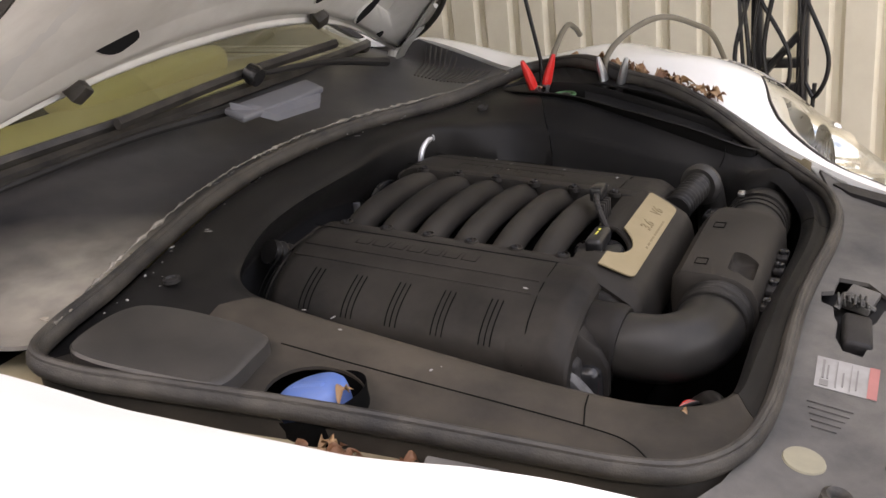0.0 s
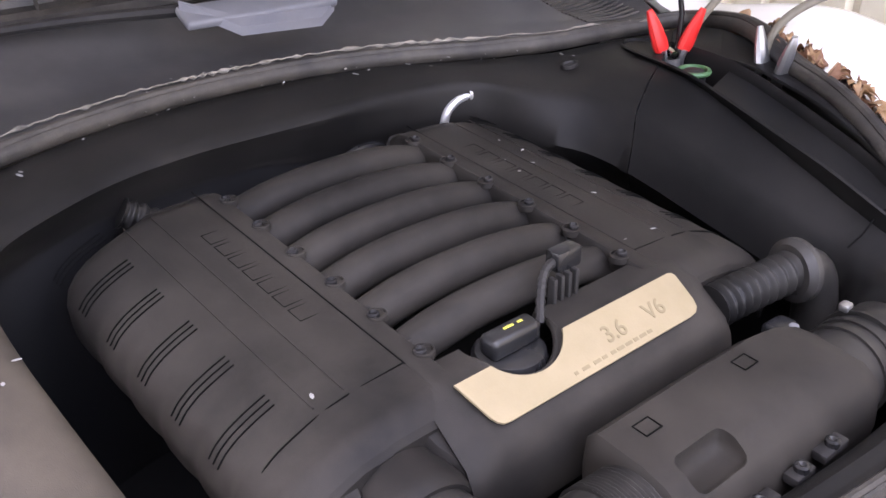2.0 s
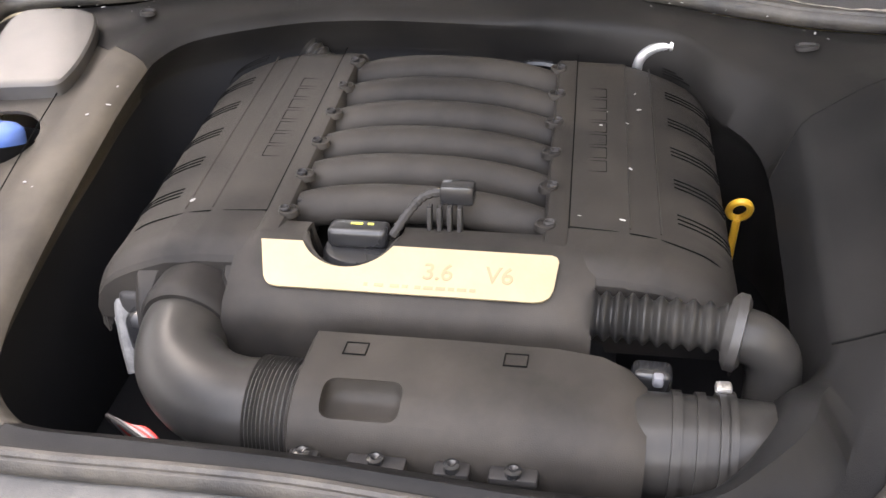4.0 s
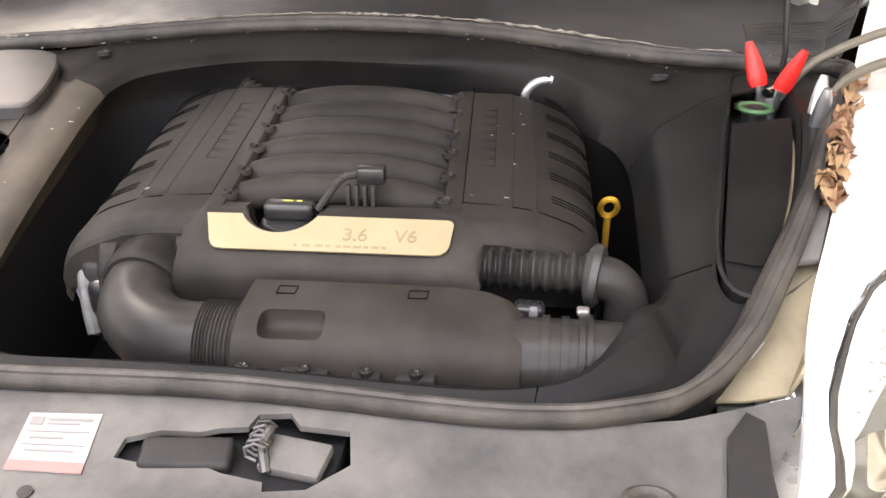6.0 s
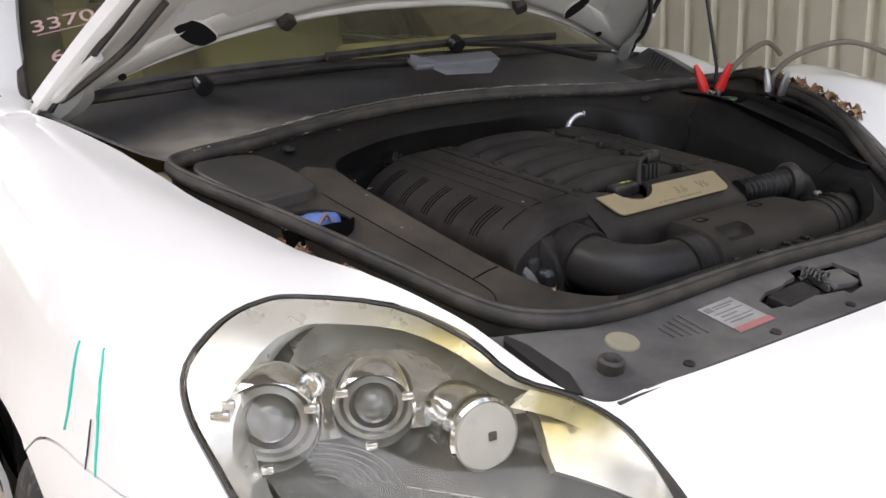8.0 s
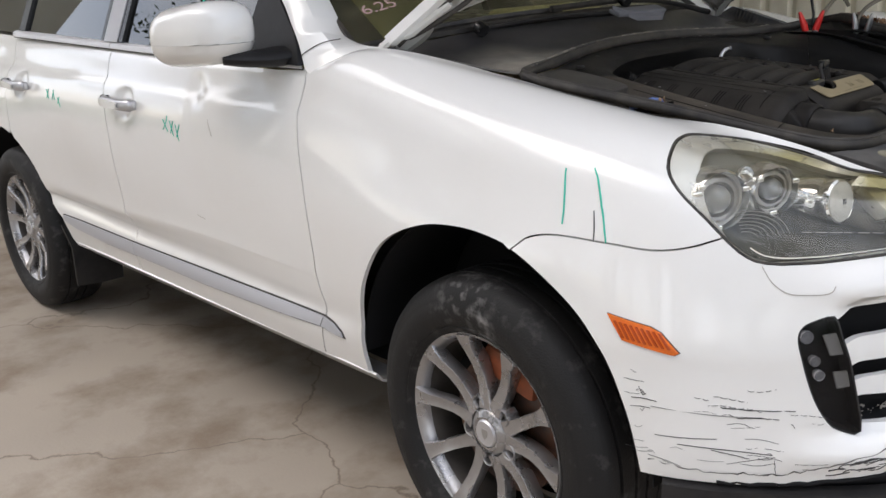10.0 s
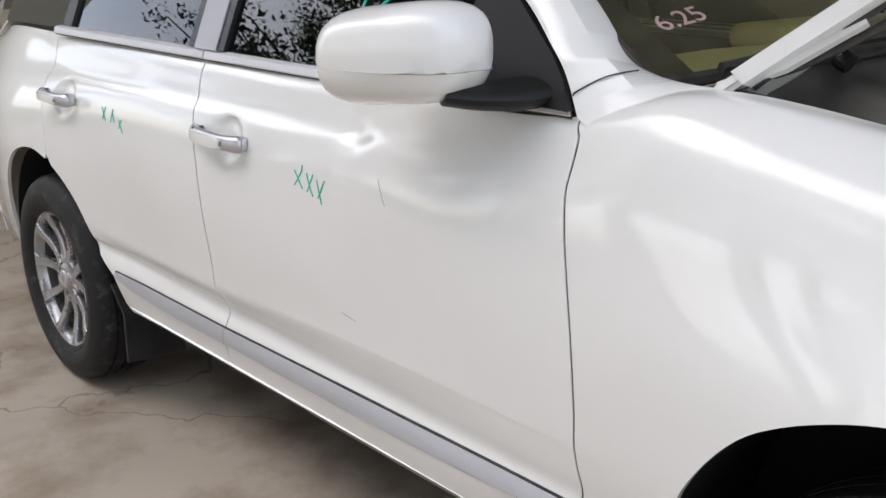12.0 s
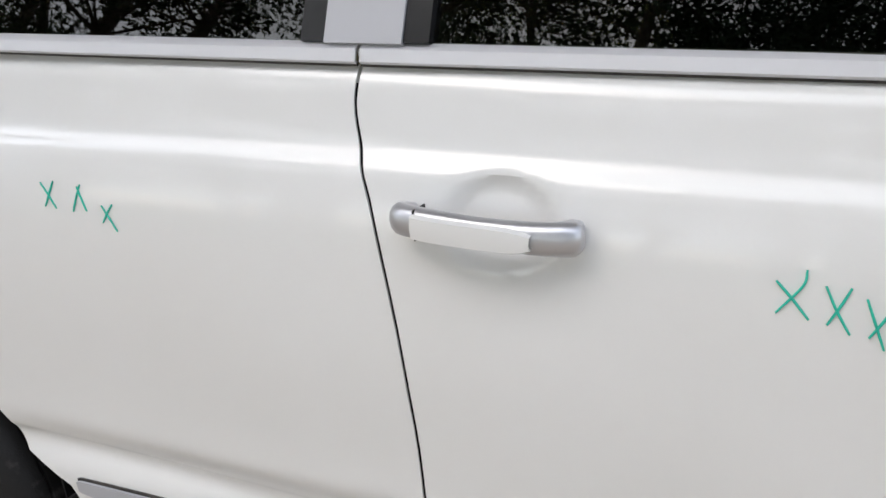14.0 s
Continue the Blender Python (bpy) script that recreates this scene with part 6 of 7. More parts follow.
def cowl():
    """The plastic cowl between the bay seal and the windscreen, its grille and the wipers."""
    front = [(-.176, .0), (-.172, -.10), (-.154, -.22), (-.118, -.36), (-.076, -.49), (-.042, -.59), (-.09, -.645), (-.20, -.690), (-.37, -.752)]
    rear = [(-.375, .0), (-.376, -.10), (-.378, -.22), (-.386, -.36), (-.400, -.48), (-.42, -.58), (-.45, -.65), (-.48, -.70), (-.50, -.745)]
    def half(s):
        rows = []
        for a, b in zip(spline([(x, y, 0) for x, y in front], 5), spline([(x, y, 0) for x, y in rear], 5)):
            zf = zp(a.x, .003)
            zr = 1.290 - .045 * (b.y / .75) ** 2
            row = []
            for f in (0, .06, .2, .4, .6, .8, 1):
                p = a.lerp(b, f)
                row.append((p.x, p.y * s, zf + (zr - zf) * f - .020 * math.sin(math.pi * f) ** 1.5))
            rows.append(row)
        return rows
    right, left = half(1), half(-1)
    bm = sheet((left[:0:-1] + right)[::-1], .005)
    panel = part("cowl_panel", bm, COWL, car, "black plastic cowl, greyed with dust near the hood seal", 50)
    # louvre at the far end of the cowl
    tree = BVHTree.FromPolygons([v.co.copy() for v in panel.data.vertices], [tuple(p.vertices) for p in panel.data.polygons])
    for k in range(14):
        f = k / 13
        a, b = Vector((-.262, .535, 0)).lerp(Vector((-.140, .530, 0)), f), Vector((-.340, .735, 0)).lerp(Vector((-.122, .675, 0)), f)
        pts = []
        for g in (0, .25, .5, .75, 1):
            p = a.lerp(b, g)
            hit = tree.ray_cast(Vector((p.x, p.y, 2)), Vector((0, 0, -1)))[0]
            if hit:
                pts.append(hit + Vector((0, 0, .0004)))
        if len(pts) > 2:
            part("cowl_louvre", tube(pts, .0025, 6), SEAL, panel)
    rng = random.Random(3)
    line = spline([Vector(r[0]) + Vector((-.004, 0, .014)) for r in [q for q in left[:0:-1]] + right if abs(r[0][1]) < .60], 3)
    part("cowl_edge", tube([p + Vector((rng.uniform(-.0015, .0015), 0, rng.uniform(-.0015, .001))) for p in line], [rng.choice((.0007, .0010, .0014, .0036)) for _ in line], 7), mat("dusty_edge", (0.10, 0.092, 0.08), 0.85, var=0.5, vscale=60, dust=(0.42, 0.38, 0.32), dust_amount=0.8, dscale=30), panel, "pale dust-caked edge of the cowl")
    # dirt caked behind the seal at the filler end
    bm = bmesh.new()
    for k in range(190):
        f = rng.random()
        p = Vector((-.108, -.350, 1.210)).lerp(Vector((-.052, -.570, 1.196)), f) + Vector((-.010 - abs(rng.gauss(0, .014)), rng.gauss(0, .008), rng.uniform(-.003, .003)))
        d = rng.uniform(.003, .009)
        bmesh.ops.create_icosphere(bm, subdivisions=1, radius=1, matrix=Matrix.Translation(p) @ Matrix.Rotation(rng.uniform(0, 6), 4, "Z") @ Matrix.Diagonal((d, d * rng.uniform(.4, .9), d * .35, 1)))
    tagged(part("caked_dirt", bm, mat("pale_dirt", (0.36, 0.32, 0.26), 0.9, var=0.35, vscale=60, bump=0.6, bscale=200), panel, "pale dirt caked behind the seal"), kind="stuff")


def wipers():
    def wiper(name, pivot, joint, tip0, tip1):
        w = thing(name, "black wiper arm and blade resting on the windscreen", "wiper", "windscreen wipers")
        arm = part("arm", tube(spline([pivot, tuple((Vector(pivot) + Vector(joint)) / 2 + Vector((0, 0, .012))), joint], 8), [.012 - .006 * k / 16 for k in range(17)], 8, squash=.8), PLASTIC, w)
        part("blade", tube(spline([tip0, tuple((Vector(tip0) + Vector(tip1)) / 2 + Vector((-.002, 0, .006))), tip1], 8), .0085, 6, squash=1.2), SEAL, w)
        part("blade_joint", lathe(((.018, -.012), (.020, 0), (.018, .014), (.008, .020), (.0008, .021)), Matrix.Translation(joint) @ Matrix.Rotation(radians(-60), 4, "Y"), 14), GLOSS_BLACK, w)
        return w
    a = wiper("wiper", (-.30, .56, 1.262), (-.335, .160, 1.322), (-.345, -.170, 1.318), (-.385, .50, 1.316))
    b = wiper("wiper", (-.262, .10, 1.290), (-.353, -.445, 1.283), (-.370, -.10, 1.312), (-.452, -.665, 1.282))
    cover = part("linkage_cover", box((0, 0, 0), (.044, .215, .013), .005, pose(-.226, .078, 1.296, 0, 20, -3), segments=3), WIPER_GREY, b, "grey two-part cover of the wiper linkage")
    tri = [(-.236, -.028), (-.196, .035), (-.190, .15), (-.205, .180), (-.214, .178), (-.212, .03)]
    part("linkage_flap", prism([(x, y, 1.283 - (x + .21) * .9) for x, y in tri], (0, 0, .012)), WIPER_GREY, b)


CLOUDY = mat("cloudy_plastic", (0.42, 0.42, 0.40), 0.35, var=0.15, vscale=20)
HINGE = Vector((-.395, 0, 1.256))
OPEN = 38.5 + 11.9


def hood():
    """The open hood: outer skin, pressed inner frame with holes and beads, pads, hinges and a prop."""
    turn = Matrix.Translation(HINGE) @ Matrix.Rotation(radians(-OPEN), 4, "Y") @ Matrix.Translation(-HINGE)
    spin = turn.to_3x3()
    edge = spline([(-.205, .0, .060), (-.208, -.12, .060), (-.224, -.26, .057), (-.258, -.40, .052), (-.305, -.53, .044), (-.352, -.64, .028), (-.392, -.735, .008), (-.385, -.764, 0), (-.2, -.700, 0), (-.05, -.640, 0), (.085, -.602, 0), (.25, -.545, 0), (.37, -.510, 0), (.48, -.482, 0), (.585, -.461, 0), (.70, -.444, 0), (.77, -.437, 0), (.795, -.42, 0), (.80, -.2, 0), (.80, 0, 0)], 5)
    ring = [p.copy() for p in edge] + [Vector((p.x, -p.y, p.z)) for p in edge[-2:0:-1]]
    mid = Vector((.25, 0, 0))

    def place(p, f, low=0.0):
        """A point of the hood: f runs from the middle to the rim, low is the depth under the skin."""
        x, y = mid.x + (p.x - mid.x) * f, p.y * f
        return turn @ Vector((x, y, zp(x) + p.z + (.085 - p.z) * (1 - f ** 2.2) - low))

    def inset(p, d):
        return 1 - d / max(.2, math.hypot(p.x - mid.x, p.y))
    bm = bmesh.new()
    skin_rings(bm, [[place(p, 1, .012) for p in ring], [place(p, 1) for p in ring]] + [[place(p, f) for p in ring] for f in (.95, .85, .7, .5, .3, .1)])
    bonnet = part("hood", bm, PAINT, car, "white hood, propped open, its pale underside bare")
    # rolled rim, groove, second bead, flat land, raised stiffener, sunk middle
    prof = ((.000, .014), (.004, .022), (.012, .024), (.018, .020), (.024, .014), (.030, .014), (.036, .020), (.050, .030), (.075, .034), (.16, .034), (.235, .034), (.248, .030), (.258, .018))
    rows = [[place(p, inset(p, d), low) for p in ring] for d, low in prof] + [[place(p, f, low) for p in ring] for f, low in ((.40, .014), (.36, .013), (.25, .013), (.1, .012))]
    part("inner_frame", skin_rings(bmesh.new(), rows), PAINT_INNER, bonnet, "dirty off-white pressed underside of the hood", 60)

    def rim_spot(y, d, low):
        """Place and axes on the underside, d in from the rear rim at y."""
        near = min(edge[:36], key=lambda p: abs(p.y + abs(y)))
        p = Vector((near.x, math.copysign(near.y, y), near.z))
        q = place(p, inset(p, d), low)
        along = (place(Vector((near.x + .0, p.y, p.z)), inset(p, d + .02), low) - q).normalized()
        side = (spin @ Vector((0, 1, 0)) - along * along.dot(spin @ Vector((0, 1, 0)))).normalized()
        return Matrix.Translation(q) @ Matrix((along, side, along.cross(side))).transposed().to_4x4()
    # holes aren't cut: near-black plates stand in for their shaded insides
    for y, d, w, h in ((-.40, .200, .060, .112), (.40, .200, .060, .112), (-.60, .17, .050, .085), (.60, .17, .040, .070), (0, .20, .036, .09)):
        m = rim_spot(y, d, .034)
        hole = [m @ Vector((w * .5 * math.copysign(abs(math.cos(a)) ** .6, math.cos(a)), h * .5 * math.copysign(abs(math.sin(a)) ** .8, math.sin(a)) + .3 * w * math.cos(a), 0)) for a in [2 * math.pi * k / 22 for k in range(22)]]
        nrm = m.to_3x3() @ Vector((0, 0, 1))
        part("frame_hole", prism([p - nrm * .0035 for p in hole], nrm * .007), DARK, bonnet)
        part("hole_rim", tube(hole, .0035, 6, True), PAINT_INNER, bonnet)
    for k in range(9):
        m = rim_spot(-.44 + .11 * k, .252, .024)
        part("frame_slot", box((0, 0, 0), (.012, .034, .010), .003, m), DARK, bonnet)
    for y in (-.33, .33):
        m = rim_spot(y, .040, .032)
        part("rubber_pad", box((.002, 0, -.004), (.030, .028, .028), .004, m, segments=2), SEAL, bonnet)
    for s in (1, -1):
        m = rim_spot(-.665 * s, .075, .034)
        part("frame_hole", lathe(((.008, -.004), (.008, .004)), m, 14), DARK, bonnet)
        # bright flange down the side of the hood, with a ragged rubber edge
        line = [p for p in edge[36:76] if p.x < .60]
        rows = []
        for p in line:
            q = Vector((p.x, p.y * s, p.z))
            base = turn @ Vector((q.x, q.y, zp(q.x)))
            rows.append([base + spin @ Vector((0, -.002 * s, .004)), base + spin @ Vector((0, -.001 * s, -.022)), base + spin @ Vector((0, .012 * s, -.028)), base + spin @ Vector((0, .034 * s, -.026))])
        part("side_flange", sheet(rows if s > 0 else [r[::-1] for r in rows], .003), PAINT, bonnet, "white folded flange of the hood")
        rng = random.Random(5)
        strip = [r[2] + spin @ Vector((0, .006 * s, -.004 + rng.uniform(-.002, .002))) for r in rows]
        part("flange_seal", tube(strip, [rng.uniform(.004, .008) for _ in strip], 6), SEAL, bonnet, "ragged black rubber strip")
        pts = [turn @ Vector((-.375, -.735 * s, zp(-.375, -.015))), turn @ Vector((-.28, -.700 * s, zp(-.28, -.045))), turn @ Vector((-.17, -.635 * s, zp(-.17, -.05))), turn @ Vector((-.08, -.57 * s, zp(-.08, -.02)))]
        part("hose_loop", tube(spline(pts, 6), .0065, 8), SEAL, bonnet)
        part("hinge", tube([(-.405, -.752 * s, 1.225), (-.396, -.752 * s, 1.262), turn @ Vector((-.31, -.722 * s, zp(-.31, -.03))), turn @ Vector((-.20, -.675 * s, zp(-.20, -.035)))], .012, 8), PAINT_INNER, bonnet)
        # cloudy curved flap that closes the corner over the hinge
        rows = []
        for i in range(9):
            f = i / 8
            a = turn @ Vector((-.365 + .12 * f, (-.742 + .045 * f) * s, zp(-.365 + .12 * f, -.028)))
            bulge = .048 * math.sin(math.pi * (.12 + .80 * f)) ** .8
            b = a + Vector((-.02, 0, -.012)) + spin @ Vector((-.01, bulge * s, -.012))
            rows.append([a, a.lerp(b, .5) + spin @ Vector((0, 0, -.010)), b])
        part("hinge_flap", sheet(rows if s > 0 else [r[::-1] for r in rows], .003), CLOUDY, bonnet, "cloudy plastic flap over the hinge")
    top = turn @ Vector((.10, .58, zp(.10, .0)))
    strut = part("gas_strut", tube([(.040, .612, 1.15), (.043, .613, 1.25), Vector((.045, .613, 1.25)).lerp(top, .5)], .0042, 10), GLOSS_BLACK, bonnet, "thin black prop of the hood")
    part("strut_barrel", tube([Vector((.045, .613, 1.25)).lerp(top, .5), top], .009, 12), GLOSS_BLACK, bonnet)


bay_trims()
right_side_details()
gaps()
lock_panel()
cowl()
wipers()
hood()


def ease(v, a, b):
    v = min(1.0, max(0.0, (v - a) / (b - a)))
    return v * v * (3 - 2 * v)


def settle():
    """The car leans: its far side sits higher and a little further out than a mirror image of the near one."""
    for ob in car.children_recursive:
        if ob.type != "MESH" or ob.parent.name.startswith(("wheel", "hood")) or ob.name.startswith(("hood", "wall_plug", "terminal", "green_terminal")):
            continue
        for v in ob.data.vertices:
            x, y = v.co.x, v.co.y
            if y > .34:
                along = ease(x, -.12, .18) * (1 - ease(x, .36, .70))
                crown = ease(x, .10, .35) * (1 - ease(x, .60, .76)) * ease(y, .47, .56) * (1 - ease(y, .60, .76))
                v.co.y += .020 * ease(y, .36, .41) + .055 * ease(y, .42, .52)
                v.co.z += (along * (.050 * ease(y, .41, .50) + .030 * ease(y, .55, .61)) + .030 * crown) * ease(v.co.z, .6, .95)


def far_z(x, up=0.0):
    """Height of the far shelf beside the clamps."""
    return zp(x, up + .044 * ease(x, -.12, .18) * (1 - ease(x, .36, .70)))


def battery_recess():
    """The sunk tray beside the far trim: an open end where the clamps bite, a lid over the rest."""
    trim = [o for o in car.children if o.name.startswith("left_bay_trim")][0]
    edge = [(-.030, .575), (.0, .553), (.10, .534), (.20, .517), (.33, .497), (.44, .482), (.485, .488), (.500, .508), (.485, .530), (.42, .556), (.33, .583), (.22, .607), (.10, .624), (.02, .624), (-.025, .600)]
    poly = [(p.x, p.y) for p in spline([(a, b, 0) for a, b in edge], 3, True)]
    bm = bmesh.new()
    bm.from_mesh(trim.data)
    cut = boolean(bm, prism([(x, y, 1.02) for x, y in poly], (0, 0, .30)))
    cut.to_mesh(trim.data)
    cut.free()
    trim.data.polygons.foreach_set("use_smooth", [True] * len(trim.data.polygons))
    trim.data.set_sharp_from_angle(angle=radians(50))
    rows = [[(x, y, far_z(x, .0015)) for x, y in grown(poly, .004)], [(x, y, far_z(x, .003)) for x, y in poly], [(x, y, far_z(x, -.004)) for x, y in grown(poly, -.004)], [(x, y, far_z(x, -.055)) for x, y in grown(poly, -.006)]]
    n = min(len(r) for r in rows)
    part("tray_wall", skin_rings(bmesh.new(), [r[:n] for r in rows], caps=False), TRIM_BLACK, car, "black rim of the sunk battery tray")
    low = grown(poly, -.005)
    bm = bmesh.new()
    bm.faces.new([bm.verts.new((x, y, far_z(x, -.052))) for x, y in low])
    part("tray_floor", bm, DARK, car)
    lid = [(x, y) for x, y in grown(poly, -.008) if x > .135]
    part("tray_lid", prism([(x, y, far_z(x, -.020)) for x, y in lid], (0, 0, .010)), TRIM_BLACK, car, "smooth black lid over the battery tray")
    part("tray_seam", tube([(.445, .492, far_z(.445, -.009)), (.450, .520, far_z(.45, -.009)), (.447, .555, far_z(.447, -.009))], .0010, 6), DEEP_SHADE, car)
    post = lathe(((.017, -.03), (.017, .006), (.013, .010), (.006, .012), (.0008, .012)), Matrix.Translation((.108, .570, far_z(.108, -.018))), 20)
    part("terminal", post, PLASTIC, car)
    part("green_terminal_ring", tube([(.108 + .021 * math.cos(a), .570 + .021 * math.sin(a), far_z(.108, -.010)) for a in [2 * math.pi * k / 28 for k in range(28)]], .0038, 6, True), mat("green_plastic", (0.05, 0.13, 0.05), 0.5), car)
    part("terminal", tube([(.045, .602, 1.12), (.045, .600, far_z(.045, -.012))], .011, 12), CAST, car)
    # small pale chip, a highlight on the trim made as a shape
    part("trim_reflector", box((0, 0, 0), (.030, .009, .003), .001, pose(.551, .508, zp(.551, .006), 0, 12, -35)), LABEL, car)
    part("tray_bolt", lathe(((.009, -.004), (.009, .004), (.005, .006), (.0008, .006)), Matrix.Translation((.035, .565, far_z(.035, -.030))), 10), CAST, car)
    part("trim_seam", tube([(.448, .432, zp(.448, .004)), (.452, .450, zp(.452, .016)), (.449, .476, zp(.449, .026))], .0011, 6), DEEP_SHADE, car)


settle()
battery_recess()


# ---- the engine under its plastic covers ----
engine = thing("engine", "six-cylinder engine under dusty black plastic covers with a champagne plate", "engine", at=(.2, .04, .80))


CAST_DULL = mat("oxidised_cast_metal", (0.14, 0.138, 0.136), 0.65, metal=0.5, var=0.45, vscale=60, bump=0.8, bscale=220)


STRAIGHT = ("cover_leg", "elbow_sleeve", "sleeve_notch", "intake_elbow", "bellows", "throttle_flange", "flange_rib", "throttle_body", "breather_bellows", "breather_elbow", "breather_ring", "sensor_body", "sensor_clip", "silver_pipe", "pipe_ring", "dipstick", "dipstick_stem", "bulkhead_bolt", "black_loop", "bulkhead_hose", "engine_block")


def ept(name, bm, material, label="", parent=None, smooth=35):
    """A part of the engine, built in the place's own metres."""
    if name not in STRAIGHT:
        for v in bm.verts:
            v.co.x -= YAW * (v.co.y - CY)
    ob = part(name, bm, material, None, label, smooth)
    ob.parent = parent or engine
    ob.matrix_parent_inverse = Matrix() if parent else Matrix.Translation((-.2, -.04, -.80))
    return ob


def top_z(x, d=0.0):
    return 1.158 - .088 * x + d


CY = .0425
YAW = .05


def skew(x, s):
    """The covers sit a little askew to the car."""
    return CY + YAW * (min(x, .36) - .36)


def flute(x):
    """How far the shoulder is cut in between its fins."""
    if not -.02 < x < .34:
        return 0.0
    return -.0016 * (.5 + .5 * math.cos(2 * math.pi * (x - .0125) / .0655)) ** 3


def cover(s):
    """One side cover: inner strip, flat top with a shallow step, rounded shoulder, fluted side."""
    xs = [-.036 + .446 * i / 90 for i in range(91)]
    rows = []
    for x in xs:
        taper = .024 * max(0, (.02 - x) / .05) ** 2
        row = []
        wave = flute(x)
        end = max(0, (x - .385) / .025)
        for d, h in ((.128, -.022), (.129, -.004), (.132, -.0005), (.1515, .0), (.1535, -.0018), (.156, -.0015), (.211, -.0030), (.215, -.0050), (.241, -.0075), (.246, -.0095), (.262, -.0150), (.280, -.022), (.298, -.031), (.311, -.041), (.320, -.053), (.324, -.068), (.323, -.090), (.318, -.100)):
            out = wave * max(0, (d - .275) / .04) if d > .275 else 0
            y = skew(x, s) + s * (d + out - taper * (d > .24))
            row.append((x, y, top_z(x, h - .012 * end * end - .010 * max(0, (.0 - x) / .03) ** 2)))
        rows.append(row)
    if s < 0:
        rows = [r[::-1] for r in rows]
    name = "left_cover" if s > 0 else "right_cover"
    c = ept(name, sheet(rows, .004), COVER, "dusty dark plastic side cover with fluted shoulder and embossed wordmark", smooth=45)
    # front end panel of the cover
    f = rows[-1]
    bm = bmesh.new()
    low = [(p[0] + .002, p[1], top_z(.41, -.10)) for p in f]
    sheet([f, [(p[0] + .004, p[1], p[2] - .006) for p in f], low], .003, bm)
    ept("cover_end", bm, COVER)
    f = rows[0]
    ept("cover_back", sheet([f, [(p[0] - .004, p[1], p[2] - .006) for p in f], [(p[0], p[1], top_z(0, -.10)) for p in f]], .003), COVER)
    # grouped slits over the shoulder
    for k in range(6):
        for j in range(3):
            x = -.028 + .0655 * k + .0075 * j
            pts = [(x, skew(x, s) + s * (d + flute(x) * max(0, (d - .275) / .04)), top_z(x, h + .0004)) for d, h in ((.262, -.0150), (.280, -.022), (.298, -.031), (.311, -.041), (.319, -.051))]
            ept("cover_slit", tube(spline(pts, 3), .0008, 6), DEEP_SHADE, parent=c)
    for d, h in ((.213, -.0038), (.2435, -.0083)):
        ept("cover_crease", tube([(x, skew(x, s) + s * d, top_z(x, h)) for x in (-.01, .1, .2, .3, .345)], .0010, 6), COVER, parent=c)
    # long seam beside the strip and cross seam in front
    ept("cover_seam", tube([(x, skew(x, s) + s * .1535, top_z(x, -.0014)) for x in (-.03, .1, .2, .3, .352)], .0007, 6), DEEP_SHADE, parent=c)
    ept("cross_seam", tube(spline([(.350, skew(.36, s) + s * .154, top_z(.350, -.0012)), (.352, skew(.36, s) + s * .22, top_z(.352, -.0050)), (.354, skew(.36, s) + s * .262, top_z(.354, -.0145)), (.356, skew(.36, s) + s * .298, top_z(.356, -.031)), (.357, skew(.36, s) + s * .3235, top_z(.357, -.066))], 5), .0008, 6), DEEP_SHADE, parent=c)
    # plain outlined blocks where the wordmark is embossed
    for k in range(7):
        x, w = .070 + .0275 * k, .0105
        ring = [(x - w, .168), (x + w, .168), (x + w, .190), (x - w, .190)]
        ept("emblem_bar", tube([(a, skew(a, s) + s * d, top_z(a, -.0024)) for a, d in ring], .0006, 5, True), DEEP_SHADE, parent=c)
    return c


def bolts():
    for s in (1, -1):
        for k in range(6):
            x = .349 - .0675 * k
            y = skew(x, s) + s * .1345
            m = Matrix.Translation((x, y, top_z(x, .0005)))
            b = ept("cover_bolt", lathe(((.0060, -.003), (.0060, .0025), (.0045, .0035), (.0032, .001), (.0008, .001)), m, 12), PLASTIC)
            ept("bolt_boss", lathe(((.011, -.006), (.0105, .0005), (.0085, .0012), (.008, -.001)), m @ Matrix.Translation((0, -s * .004, 0)), 14), COVER, parent=b)


def runners():
    for k in range(6):
        x0 = .320 - .060 * k
        rings = []
        for i in range(21):
            f = -1 + 2 * i / 20
            y = CY + YAW * (x0 - .36) + .1315 * f
            crest = top_z(x0, -.0005 + .014 * (1 - abs(f) ** 2.2) - .004 * abs(f) ** 4)
            half = .0178 - .0010 * f
            ring = []
            for k2 in range(20):
                a = 2 * math.pi * k2 / 20
                c, sn = math.cos(a), math.sin(a)
                u, v = math.copysign(abs(c) ** .92, c), math.copysign(abs(sn) ** .92, sn)
                # a rounded bar whose crest leans back a little
                ring.append((x0 + .004 * f + half * u * (1.0 - .10 * v) - .004 * v, y, crest - .0185 + .0185 * v))
            rings.append(ring)
        ept("intake_runner", skin_rings(bmesh.new(), rings), COVER, "curved black intake runner")
    # near-black bed stands in for the shade between the runners
    ept("runner_bed", box((.16, CY, top_z(.16, -.095)), (.42, .29, .04), .01, segments=3), DEEP_SHADE)
    for k in range(6):
        x0 = .320 - .060 * k + .030
        for s in (-1, 1):
            ept("runner_fin", box((0, 0, 0), (.010, .020, .040), .003, Matrix.Translation((x0 - .030, CY + YAW * (x0 - .36) + s * .122, top_z(x0, -.022))), segments=2), PLASTIC)


